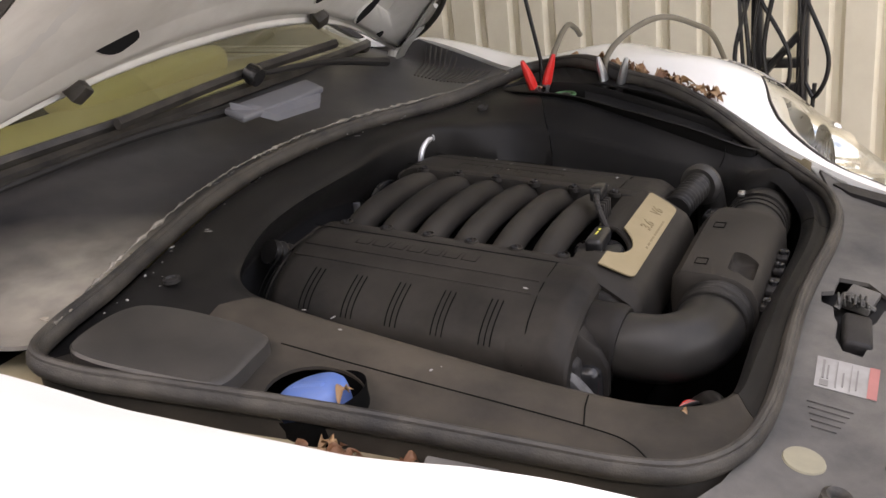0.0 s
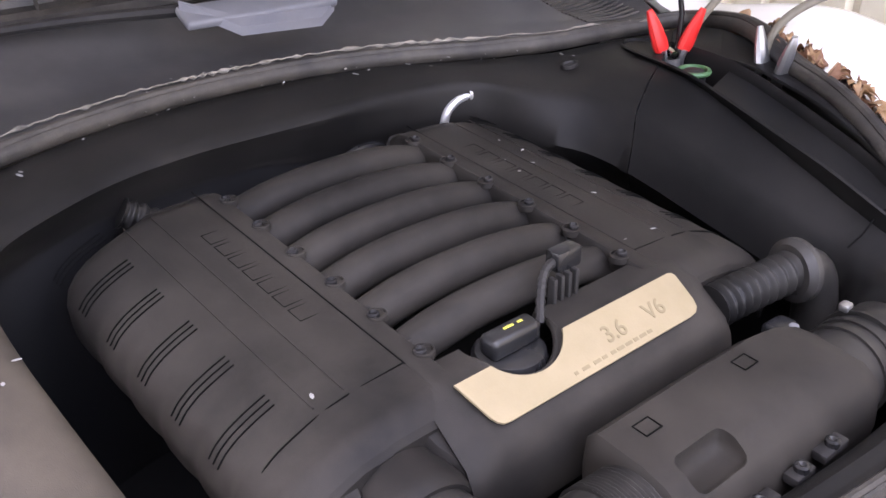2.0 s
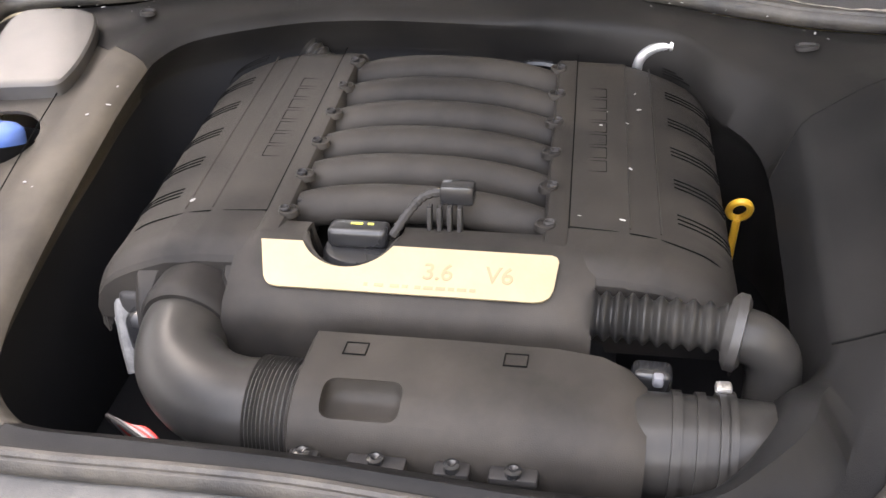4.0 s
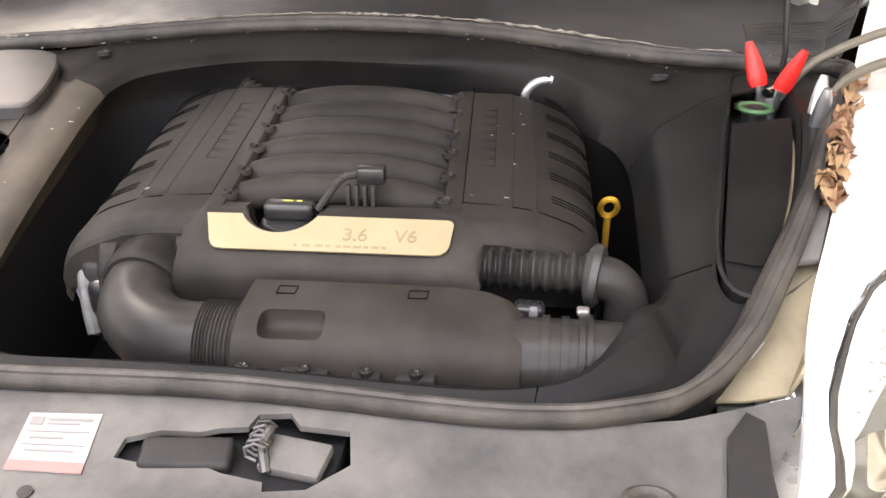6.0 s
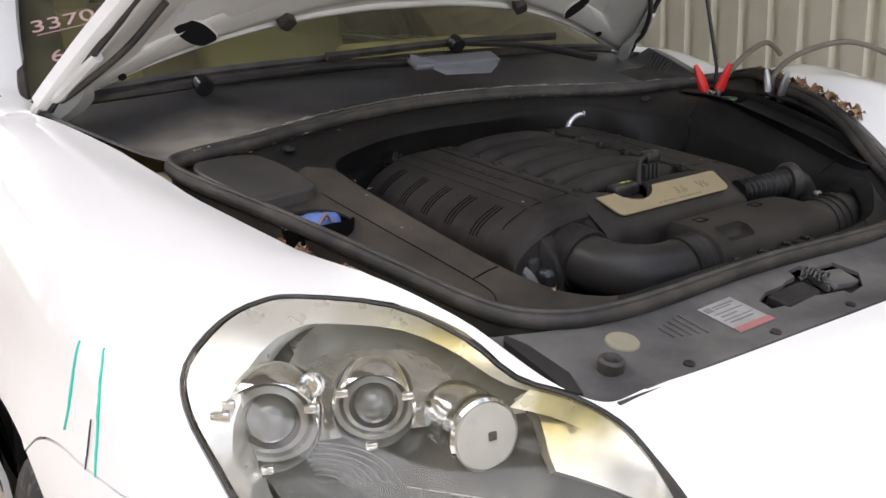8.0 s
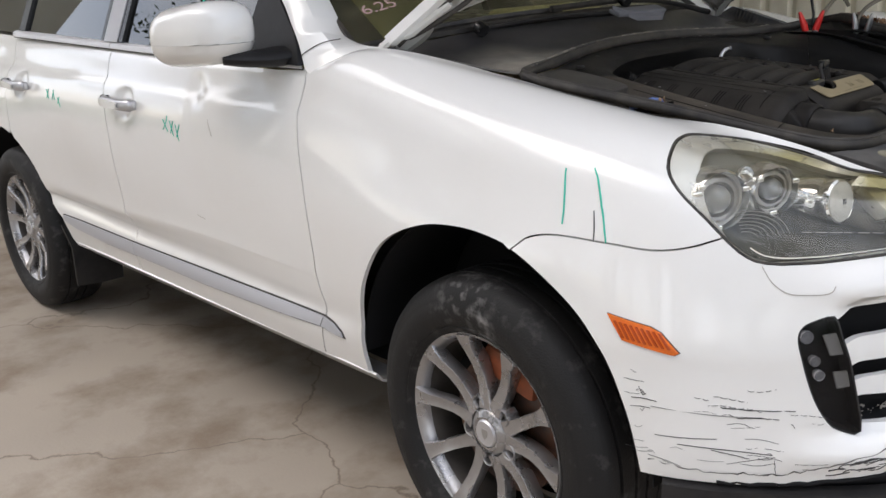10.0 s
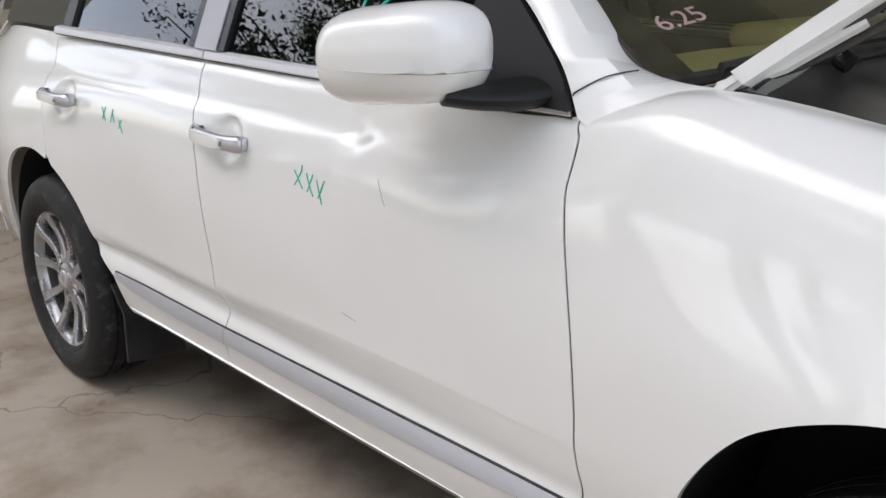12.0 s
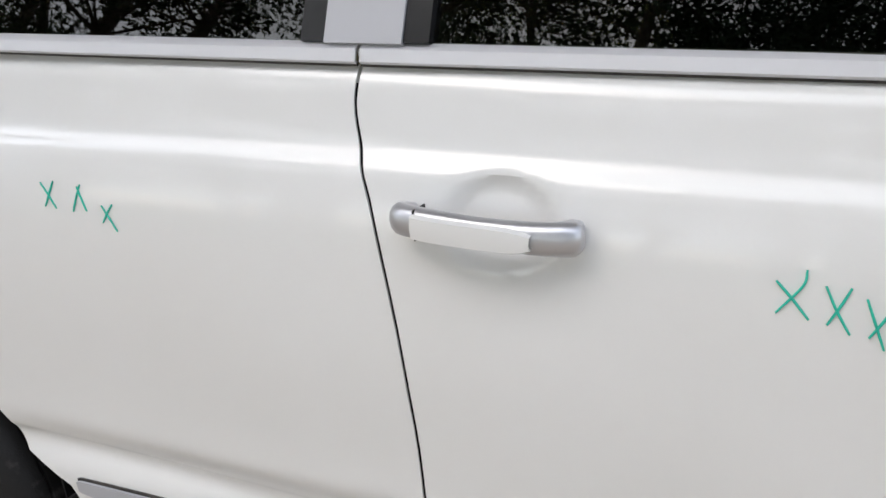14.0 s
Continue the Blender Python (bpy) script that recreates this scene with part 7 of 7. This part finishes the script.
def bridge():
    """The front bridge with the champagne plate and its notch."""
    rows = []
    for i in range(31):
        y = CY + -.168 + .352 * i / 30
        f = abs(y - (CY + .006)) / .176
        e = max(0, f - .86) / .14
        rows.append([(.350, y, top_z(.35, -.05)), (.362, y, top_z(.362, -.004 - .006 * e)), (.386, y, 1.1245 - .004 * e), (.398, y, 1.1215 - .006 * e), (.452, y, 1.0925 - .012 * e), (.460, y, 1.083 - .018 * e), (.464, y, 1.066 - .02 * e), (.462, y, 1.01)])
    bm = sheet([r[::-1] for r in rows], .006)
    hole = lathe(((.048, -.12), (.048, .12)), Matrix.Translation((.372, -.012, 1.12)), 40)
    bm = boolean(bm, hole)
    b = ept("front_bridge", bm, COVER, "black front bridge of the engine cover")
    ept("plate_rim", tube([(.372 + .049 * math.cos(a), -.012 + .049 * math.sin(a), 1.1205 - .53 * max(0, .049 * math.cos(a) - .02)) for a in [radians(-78 + 156 * k / 24) for k in range(25)]], .004, 8), COVER, parent=b)
    # plate outline in its own tilted plane: u across (y), v down the slope
    dx, dz = .0525, -.0290
    ln = math.hypot(dx, dz)
    def P(u, v, w=0.0):
        return Vector((.402 + dx * v / ln, u, 1.1230 + dz * v / ln)) + Vector((-dz, 0, dx)) / ln * w
    outline = [(-.098, 0)] + [(-.012 - .0515 * math.cos(radians(t)), -.026 + .0515 * math.sin(radians(t))) for t in range(30, 151, 8)] + [(.184, 0), (.189, .002), (.1912, .006), (.189, .036), (.186, .044), (.180, .0485), (.172, .0498), (-.070, .0498), (-.078, .0487), (-.083, .045), (-.0865, .039)]
    bm = prism([P(u, v, .0005) for u, v in outline], (P(0, 0, .0028) - P(0, 0, .0005)))
    plate = ept("name_plate", bm, GOLD, "champagne plate embossed with 3.6 V6", smooth=0)
    # figures take the darker gold in place of shaded emboss edges
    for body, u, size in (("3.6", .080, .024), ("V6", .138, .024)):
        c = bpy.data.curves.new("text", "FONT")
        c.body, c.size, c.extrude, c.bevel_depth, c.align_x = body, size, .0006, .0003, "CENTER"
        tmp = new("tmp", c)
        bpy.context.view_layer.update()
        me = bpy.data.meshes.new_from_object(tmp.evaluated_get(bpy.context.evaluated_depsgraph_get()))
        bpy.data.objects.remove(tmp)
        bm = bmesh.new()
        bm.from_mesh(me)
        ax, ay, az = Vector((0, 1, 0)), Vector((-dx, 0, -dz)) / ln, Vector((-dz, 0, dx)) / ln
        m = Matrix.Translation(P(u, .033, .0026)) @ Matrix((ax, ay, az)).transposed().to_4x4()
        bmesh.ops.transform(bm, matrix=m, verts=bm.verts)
        ept("plate_figure", bm, GOLD_SHADED, parent=plate, smooth=0)
    rng = random.Random(14)
    u = .012
    while u < .118:
        w = rng.choice((.004, .006, .009))
        ept("plate_print", prism([P(u, .0405, .0026), P(u + w, .0405, .0026), P(u + w, .0440, .0026), P(u, .0440, .0026)], P(0, 0, .0006) - P(0, 0, 0)), GOLD_SHADED, parent=plate, smooth=0)
        u += w + rng.choice((.0025, .0025, .006))
    # oil filler cap and the plug beside it
    m = Matrix.Translation((.376, -.008, 1.098))
    cap = ept("oil_cap", lathe(((.037, -.03), (.037, .004), (.034, .010), (.030, .012), (.0008, .012)), m, 32), GLOSS_BLACK, "black oil filler cap with a yellow symbol")
    ept("cap_handle", box((0, 0, .022), (.024, .060, .022), .006, m, segments=3), GLOSS_BLACK, parent=cap)
    for y, w in ((-.006, .012), (.008, .006)):
        ept("cap_symbol", box((-.001, y + .004, .0335), (.003, w, .0008), .0002, m), mat("yellow_print", (0.55, 0.50, 0.08), 0.5), parent=cap)
    wire = spline([(.380, .026, 1.122), (.366, .040, 1.142), (.356, .055, 1.156), (.350, .080, 1.160)], 7)
    ept("corrugated_wire", tube(wire, [.0052 if k % 2 else .0040 for k in range(len(wire))], 8), PLASTIC)
    ept("wire_plug", box((.350, .086, 1.158), (.020, .034, .022), .004), GLOSS_BLACK)
    for k in range(4):
        ept("plug_rib", box((.362, .060 + .010 * k, 1.132), (.010, .005, .034), .0015), PLASTIC)


def ribbed_tube(pts, r0, r1, ribs, seg=24):
    path = spline(pts, 40)
    n = len(path)
    return tube(path, [r0 + (r1 - r0) * (.5 + .5 * math.cos(2 * math.pi * ribs * k / (n - 1))) for k in range(n)], seg)


def intake():
    # two legs of the right cover straddle the sleeve of the intake elbow
    for legs in (((.403, -.236, -.196, 1.098), (.430, -.231, -.203, 1.085), (.452, -.224, -.208, 1.062), (.460, -.221, -.210, 1.045)),
                 ((.403, -.143, -.110, 1.110), (.432, -.136, -.106, 1.094), (.456, -.118, -.100, 1.076), (.466, -.111, -.100, 1.060))):
        rings = []
        for x, y0, y1, z in legs:
            rings.append([(x, y0, 1.0), (x, y0, z - .008), (x, y0 + .004, z - .001), (x, y1 - .004, z), (x, y1, z - .006), (x, y1, 1.0)])
        ept("cover_leg", skin_rings(bmesh.new(), rings), COVER, "sloping leg of the side cover")
    way = [Vector((.404, -.167, 1.050)), Vector((.430, -.1665, 1.049)), Vector((.452, -.166, 1.048)), Vector((.460, -.166, 1.0475)), Vector((.463, -.166, 1.047))]
    h = ept("elbow_sleeve", tube(way, [.0495, .0495, .0500, .0490, .0455], 36), COVER, "plastic sleeve round the intake elbow")
    for k in range(2):
        ept("sleeve_notch", box((.414, -.158 - .020 * k, 1.0985), (.012, .004, .003), .001), DEEP_SHADE, parent=h)
    elbow = spline([(.440, -.166, 1.046), (.472, -.165, 1.044), (.508, -.152, 1.038), (.535, -.120, 1.033), (.546, -.086, 1.031), (.547, -.056, 1.031)], 8)
    n = len(elbow)
    ept("intake_elbow", tube(elbow, [.0420 + .0045 * k / (n - 1) for k in range(n)], 36), HOSE, "smooth grey-black rubber intake elbow")
    ept("bellows", ribbed_tube([(.547, -.060, 1.031), (.547, -.04, 1.031), (.547, -.016, 1.031)], .0475, .0500, 11), HOSE, "ribbed rubber bellows")
    # resonator box
    secs = []
    for y, a, t in ((-.020, .0, 0), (-.016, 1, 0), (.05, 1, 0), (.13, 1.0, 0), (.20, 1.0, .003), (.238, .97, .008), (.262, .89, .016), (.278, .74, .024)):
        a = max(a, .9) if y < 0 else a
        prof = []
        for px, pz in ((.484, .985), (.480, 1.050), (.483, 1.078), (.494, 1.088), (.520, 1.087), (.545, 1.086), (.568, 1.081), (.588, 1.068), (.597, 1.050), (.600, 1.0), (.590, .965), (.50, .965)):
            prof.append((.545 + (px - .545) * a + t * .6, y, 1.03 + (pz - 1.03) * a))
        secs.append(prof)
    bm = skin_rings(bmesh.new(), secs)
    pocket = box((.569, .042, 1.077), (.036, .068, .030), .010, Matrix.Translation((0, 0, 0)), segments=3)
    bm = boolean(bm, pocket)
    rb = ept("resonator_box", bm, COVER, "smooth black intake box with a finger recess", smooth=40)
    for y in (.024, .165):
        ept("box_mark", tube([(.515 + a * .008, y + b * .010, 1.0876) for a, b in ((-1, -1), (1, -1), (1, 1), (-1, 1))], .0009, 5, True), DEEP_SHADE, parent=rb)
    for y, w in ((.0, .026), (.062, .05), (.125, .03), (.175, .04)):
        ept("box_tab", box((.606, y, 1.040), (.016, w, .010), .003), PLASTIC, parent=rb)
        ept("tab_screw", lathe(((.007, -.002), (.007, .004), (.004, .005), (.0008, .003)), Matrix.Translation((.607, y, 1.046)), 12), GLOSS_BLACK, parent=rb)
    ept("box_horn", prism([(.560, .262, 1.072), (.584, .272, 1.046), (.590, .284, 1.010), (.575, .272, 1.0)], (-.03, 0, .004)), COVER, parent=rb)
    # pipe to the left
    ept("intake_pipe", tube([(.547, .255, 1.031), (.547, .30, 1.031), (.548, .36, 1.031), (.549, .40, 1.029), (.550, .418, 1.026)], .0465, 32), HOSE, "grey plastic intake pipe")
    for y, r in ((.302, .0495), (.322, .0490), (.340, .0515), (.346, .0515)):
        ept("pipe_band", tube([(.547, y - .004, 1.031), (.547, y + .004, 1.031)], r, 32), HOSE)
    ept("band_screw", box((.520, .340, 1.078), (.012, .014, .009), .003), CAST)
    # breather hose and its end
    ept("breather_bellows", ribbed_tube([(.424, .226, 1.082), (.427, .28, 1.084), (.432, .345, 1.086)], .0185, .0240, 9, 18), HOSE, "ribbed breather hose")
    end = spline([(.436, .345, 1.086), (.438, .372, 1.082), (.440, .388, 1.064), (.444, .392, 1.030), (.445, .392, .99)], 6)
    ept("breather_elbow", tube(end, .025, 18), HOSE)
    ept("breather_ring", tube([(.433, .346, 1.086), (.434, .350, 1.086), (.435, .358, 1.085), (.436, .362, 1.085)], [.030, .036, .036, .030], 30), LID, "grey round ring of the breather")
    ept("sensor_body", box((.470, .283, 1.040), (.026, .036, .05), .007, segments=3), GLOSS_BLACK)
    ept("sensor_clip", box((.482, .288, 1.060), (.010, .010, .012), .003), WIPER_GREY)
    # throttle body and wiring under the right corner
    line = spline([(.384, -.254, 1.064), (.404, -.258, 1.058), (.426, -.255, 1.036), (.444, -.246, 1.008), (.458, -.236, .978)], 6)
    flange = ept("throttle_flange", tube(line, .0095, 10), CAST_DULL, "bright cast flange with ribs")
    for k in range(2, len(line) - 2, 4):
        ept("flange_rib", box((0, 0, 0), (.006, .024, .026), .002, Matrix.Translation(line[k] + Vector((-.002, .004, -.003)))), CAST_DULL, parent=flange)
    ept("throttle_body", box((.408, -.243, 1.028), (.052, .026, .062), .008, segments=3), PLASTIC, "black throttle body with a moulded lid")
    ept("throttle_body", box((.425, -.215, 1.0), (.060, .060, .090), .014, segments=3), GLOSS_BLACK, "black throttle body with a moulded lid")
    ept("coolant_hose", tube(spline([(.33, -.262, .99), (.350, -.280, 1.034), (.372, -.282, 1.030), (.396, -.272, 1.016), (.415, -.258, 1.010)], 7), .0060, 12), WIPER_GREY)
    for k, mtl in enumerate((RED, LABEL, RED, LABEL, PLASTIC)):
        ept("wire", tube(spline([(.50, -.215 - .004 * k, .94), (.525, -.205 - .005 * k, .975 + .004 * k), (.535 + .003 * k, -.180, .985), (.55, -.150, .960)], 6), .0022, 6), mtl)
    ept("wire_sleeve", tube(spline([(.545, -.155, .965), (.565, -.17, .985), (.58, -.20, .98), (.58, -.22, .94)], 6), .013, 12), HOSE)
    # dipstick ring, silver pipe, lines at the bulkhead
    ring = [(.122 + .012 * math.sin(a), .386 + .012 * math.cos(a), 1.036 + .018 * math.sin(a)) for a in [2 * math.pi * k / 28 for k in range(28)]]
    d = ept("dipstick", tube(ring, .0045, 8, True), YELLOW, "yellow dipstick ring")
    ept("dipstick_stem", tube([(.112, .386, 1.018), (.100, .385, .90)], .005, 8), YELLOW, parent=d)
    ept("silver_pipe", tube(spline([(-.058, .252, 1.10), (-.058, .253, 1.135), (-.057, .259, 1.155), (-.056, .276, 1.168), (-.054, .300, 1.172), (-.054, .322, 1.172)], 6), .0068, 12), SATIN, "bright bent metal pipe")
    for k in range(3):
        ept("pipe_ring", tube([(-.0545, .292 + .011 * k, 1.172), (-.0545, .296 + .011 * k, 1.172)], .0092, 12), SATIN)
    ept("bulkhead_bolt", tube([(-.068, .045, 1.08), (-.068, .047, 1.128)], .006, 8), SATIN)
    ept("black_loop", tube([(-.062, .125 + .045 * math.cos(a), 1.105 + .03 * math.sin(a)) for a in [2 * math.pi * k / 26 for k in range(26)]], .006, 8, True), GLOSS_BLACK)
    ept("bulkhead_hose", ribbed_tube([(-.060, -.20, 1.14), (-.050, -.17, 1.12), (-.045, -.15, 1.08)], .015, .019, 7, 14), HOSE)
    # the block's near-black colour carries the shade down in the pit
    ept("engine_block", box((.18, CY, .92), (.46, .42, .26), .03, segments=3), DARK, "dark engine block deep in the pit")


cover(-1)
cover(1)
bolts()
runners()
bridge()
intake()


# ---- jumper clamps, cables, the stand, leaves ----
CLAMP_METAL = mat("dull_galvanised_metal", (0.40, 0.41, 0.42), 0.32, metal=0.9, var=0.25, vscale=50)


def clamp(at, turn, grip, label, spread):
    m = Matrix.Translation(at) @ Matrix.Rotation(radians(turn), 4, "Z")
    c = thing("cable_clamp", label, "clamp", "jumper clamps")
    for s in (1, -1):
        jaw = spline([(s * .004, 0, .0), (s * .012, 0, .016), (s * .013, 0, .034), (s * .016, 0, .046)], 5)
        part("jaw", tube([m @ p for p in jaw], [.007 + .006 * k / 15 for k in range(16)], 8, squash=.5), CLAMP_METAL, c)
        line = spline([(s * .016, 0, .044), (s * (.018 + spread * .35), 0, .068), (s * (.020 + spread), 0, .104)], 6)
        part("grip", tube([m @ p for p in line], [.012, .013, .0135, .0135, .0135, .013, .0125, .012, .011, .010, .0085, .007, .005], 10, squash=.7), grip, c)
    part("pivot", lathe(((.006, -.012), (.006, .012)), m @ Matrix.Translation((0, 0, .040)) @ Matrix.Rotation(radians(90), 4, "X"), 12), CHROME, c)
    return c


a = clamp((.043, .600, 1.154), 58, RED, "red-handled jumper clamp biting a battery post", .020)
b = clamp((.190, .632, 1.146), -10, CLAMP_METAL, "bare metal jumper clamp with grey jaws", .012)
for ends in ([(.048, .612, 1.185), (.050, .650, 1.238), (.045, .725, 1.278), (.040, .785, 1.292), (.046, .810, 1.282), (.05, .83, 1.262)],
             [(.172, .634, 1.180), (.170, .660, 1.245), (.200, .715, 1.285), (.245, .800, 1.300), (.295, .875, 1.270), (.325, .940, 1.225), (.36, 1.05, 1.06), (.38, 1.3, .90), (.33, 1.5, 1.0)]):
    cb = part("jumper_cable", tube(spline(ends, 8), .0062, 10), CABLE)
    tagged(cb, "grey-brown jumper cable arching over the fender", "cable", "jumper cables")


def stand():
    s = thing("equipment_stand", "black steel stand hung with black cables by the wall", "stand", at=(.36, 1.52, .03))
    def sp(name, bm, m):
        o = part(name, bm, m, None)
        o.parent = s
        o.matrix_parent_inverse = Matrix.Translation((-.36, -1.52, -.03))
    for x in (.305, .425):
        sp("post", box((x, 1.52, .80), (.030, .030, 1.55), .003), GLOSS_BLACK)
    for z in (.20, .98, 1.05, 1.50):
        sp("crossbar", box((.365, 1.52, z), (.15, .026, .026), .003), GLOSS_BLACK)
    sp("foot", box((.365, 1.52, .045), (.40, .50, .03), .006), GLOSS_BLACK)
    sp("brace", tube([(.305, 1.50, 1.00), (.425, 1.50, 1.14)], .011, 8), GLOSS_BLACK)
    rng = random.Random(11)
    for k in range(9):
        x = .27 + .024 * k
        pts = [(x, 1.50, 1.50), (x + rng.uniform(-.05, .05), 1.47, 1.30), (x + rng.uniform(-.06, .06), 1.46, 1.08), (x + rng.uniform(-.03, .03), 1.47, .9 + rng.uniform(-.1, .1)), (x, 1.49, 1.0)]
        sp("cable_loop", tube(spline(pts, 7), rng.uniform(.004, .007), 8), GLOSS_BLACK)


stand()


def leaf_mesh(rng, size, curl):
    bm = bmesh.new()
    n = 7
    rows = []
    for i in range(n + 1):
        f = i / n
        w = size * .36 * math.sin(math.pi * min(1, f * 1.02 + .02)) ** .8 * (1 + rng.uniform(-.15, .15))
        x = size * (f - .5)
        z = curl * size * (math.sin(f * 2.6) - .4)
        rows.append([(x, -w, z + curl * w * .9), (x, -w * .5, z + curl * w * .2), (x, 0, z), (x, w * .5, z + curl * w * .25), (x, w, z + curl * w)])
    return sheet(rows, .0006, bm)


def leaves():
    rng = random.Random(21)
    kinds = []
    for k in range(5):
        bm = leaf_mesh(rng, 1.0, (.5, .8, -.4, .3, .9)[k])
        me = bpy.data.meshes.new("leaf")
        bm.to_mesh(me)
        bm.free()
        me.materials.append((BROWN, TAN, BROWN, TAN, BROWN)[k])
        me.polygons.foreach_set("use_smooth", [True] * len(me.polygons))
        kinds.append(me)
    def edge_y(x):
        return float(np.interp(x, (-.37, -.2, -.05, .085, .25, .37, .48, .585, .70), (.760, .703, .650, .612, .556, .522, .497, .470, .440)))
    spots = [(x, -(edge_y(x) + .018 + rng.uniform(-.016, .016)), rng.uniform(.012, .022)) for x in [rng.uniform(.22, .40) for _ in range(40)]]
    spots += [(x, edge_y(x) + .088 + rng.uniform(-.008, .016), rng.uniform(.014, .030)) for x in [rng.uniform(.06, .40) for _ in range(54)]]
    for x, y, s in spots:
        o = new("dry_leaf", kinds[rng.randrange(5)])
        o.matrix_world = pose(x, y, zp(x, rng.uniform(-.030, -.006) + (.072 if y > 0 else -.012)), rng.uniform(-50, 50), rng.uniform(-40, 40), rng.uniform(0, 360)) @ Matrix.Scale(s, 4)
        tagged(o, "curled dry brown leaf caught in the gutter", "leaf", "leaves in the gutters")
    for k in range(60):
        x = rng.uniform(.14, .42)
        y = float(np.interp(x, (.077, .283, .408), (.685, .609, .570))) + rng.uniform(.014, .036)
        z = float(np.interp(x, (.077, .283, .342, .408), (1.237, 1.206, 1.195, 1.176))) + rng.uniform(-.004, .010)
        o = new("dry_leaf", kinds[rng.randrange(5)])
        o.matrix_world = pose(x, y, z, rng.uniform(-40, 40), rng.uniform(-30, 30), rng.uniform(0, 360)) @ Matrix.Scale(rng.uniform(.016, .028), 4)
        tagged(o, "curled dry brown leaf caught in the gutter", "leaf", "leaves in the gutters")
    for x, y, s, k in ((.280, -.512, .020, 1), (.276, -.500, .014, 3), (.585, -.335, .010, 1)):
        o = new("dry_leaf", kinds[k])
        o.matrix_world = pose(x, y, zp(x, .008), rng.uniform(-20, 20), 12, rng.uniform(0, 360)) @ Matrix.Scale(s, 4)
        tagged(o, "small tan dry leaf on the black trim", "leaf", "leaves on the trim")
    # pale flecks and splashes on the dark plastics
    bm = bmesh.new()
    for k in range(97):
        if k < 80:
            t = rng.random()
            x = float(np.interp(t, (0, .5, 1), (-.045, -.12, -.19))) + rng.uniform(-.03, .03)
            y = rng.choice((-1, -1, 1)) * (.52 * (1 - t)) + rng.uniform(-.05, .05)
            z = zp(x, .004)
        elif k < 92:
            x, y = rng.uniform(.0, .36), rng.choice((rng.uniform(-.20, -.12), rng.uniform(.20, .26)))
            z = top_z(x, -.0025)
        else:
            x, y = rng.uniform(.1, .5), -rng.uniform(.375, .43)
            z = zp(x, .0015)
        r = rng.uniform(.0006, .0022)
        bmesh.ops.create_icosphere(bm, subdivisions=1, radius=r, matrix=Matrix.Translation((x, y, z)) @ Matrix.Rotation(rng.uniform(0, 3), 4, "Z") @ Matrix.Diagonal((rng.uniform(1, 3.5), 1, .35, 1)))
    tagged(part("flecks", bm, LABEL), "pale flecks of dirt scattered on the dark plastic", "dirt", kind="stuff")
    for x, y, s in ((.266, .735, .020), (.281, .742, .012)):
        o = new("dry_leaf", kinds[3])
        o.matrix_world = pose(x, y, 1.224, 8, -12, 40) @ Matrix.Scale(s * 1.6, 4)
        tagged(o, "small dark leaf fleck on the white fender", "leaf", "leaves on the trim")
    o = new("dry_leaf", kinds[0])
    o.matrix_world = pose(.897, .097, .9865, 6, 32, 60) @ Matrix.Scale(.050, 4)
    tagged(o, "curled brown leaf lying on the white nose", "leaf", "leaves on the trim")


leaves()


# ---- trees beyond the open side ----
def tree_mesh(seed, h):
    rng = random.Random(seed)
    bm = bmesh.new()
    trunk = [Vector((rng.uniform(-.1, .1) * k, rng.uniform(-.1, .1) * k, h * k / 8)) for k in range(9)]
    tube(trunk, [.26 * (1 - k / 9.5) for k in range(9)], 9, bm=bm)
    faces, verts = [], []
    for k in range(30):
        f = rng.uniform(.32, 1.0)
        base = trunk[min(8, int(f * 8))]
        a = rng.uniform(0, 6.28)
        reach = (1.1 - f) * h * .34 + .9
        tip = base + Vector((math.cos(a) * reach, math.sin(a) * reach, rng.uniform(.1, .9)))
        tube([base, (base + tip) / 2 + Vector((0, 0, .25)), tip], [.07 * (1.1 - f), .045 * (1.1 - f), .012], 5, bm=bm)
        for q in range(7):
            g = rng.uniform(.35, 1.08)
            c = base.lerp(tip, g) + Vector((rng.gauss(0, .28), rng.gauss(0, .28), rng.gauss(.1, .2)))
            size = rng.uniform(.28, .62)
            for _ in range(64):
                p = c + Vector((rng.gauss(0, size * .55), rng.gauss(0, size * .55), rng.gauss(0, size * .32)))
                d1 = Vector((rng.gauss(0, 1), rng.gauss(0, 1), rng.gauss(0, .6))).normalized() * rng.uniform(.035, .08)
                d2 = Vector((rng.gauss(0, 1), rng.gauss(0, 1), rng.gauss(0, .6))).normalized() * rng.uniform(.02, .05)
                n = len(verts)
                verts += [p - d1, p + d2, p + d1, p - d2]
                faces.append((n, n + 1, n + 2, n + 3))
    me = bpy.data.meshes.new("crown")
    me.from_pydata([tuple(v) for v in verts], [], faces)
    return bm, me


def trees():
    makes = []
    for k, h in enumerate((11.0, 13.5, 9.5)):
        bm, me = tree_mesh(40 + k, h)
        t = thing("tree", "tall dark-green tree with an airy uneven crown", "tree", "trees beyond the yard")
        part("trunk", bm, BARK, t)
        part("crown", me, WOOD_GREEN, t, smooth=0)
        makes.append(t)
    rng = random.Random(5)
    for i in range(30):
        x = -27 + 1.6 * i + rng.uniform(-.8, .8)
        y = -12.5 - rng.uniform(0, 3.5)
        m = pose(x, y, -.12, 0, 0, rng.uniform(0, 360)) @ Matrix.Scale(rng.uniform(.95, 1.30), 4)
        src = makes[i % 3]
        if i < 3:
            src.matrix_world = m
        else:
            copy_thing(src, m)


trees()
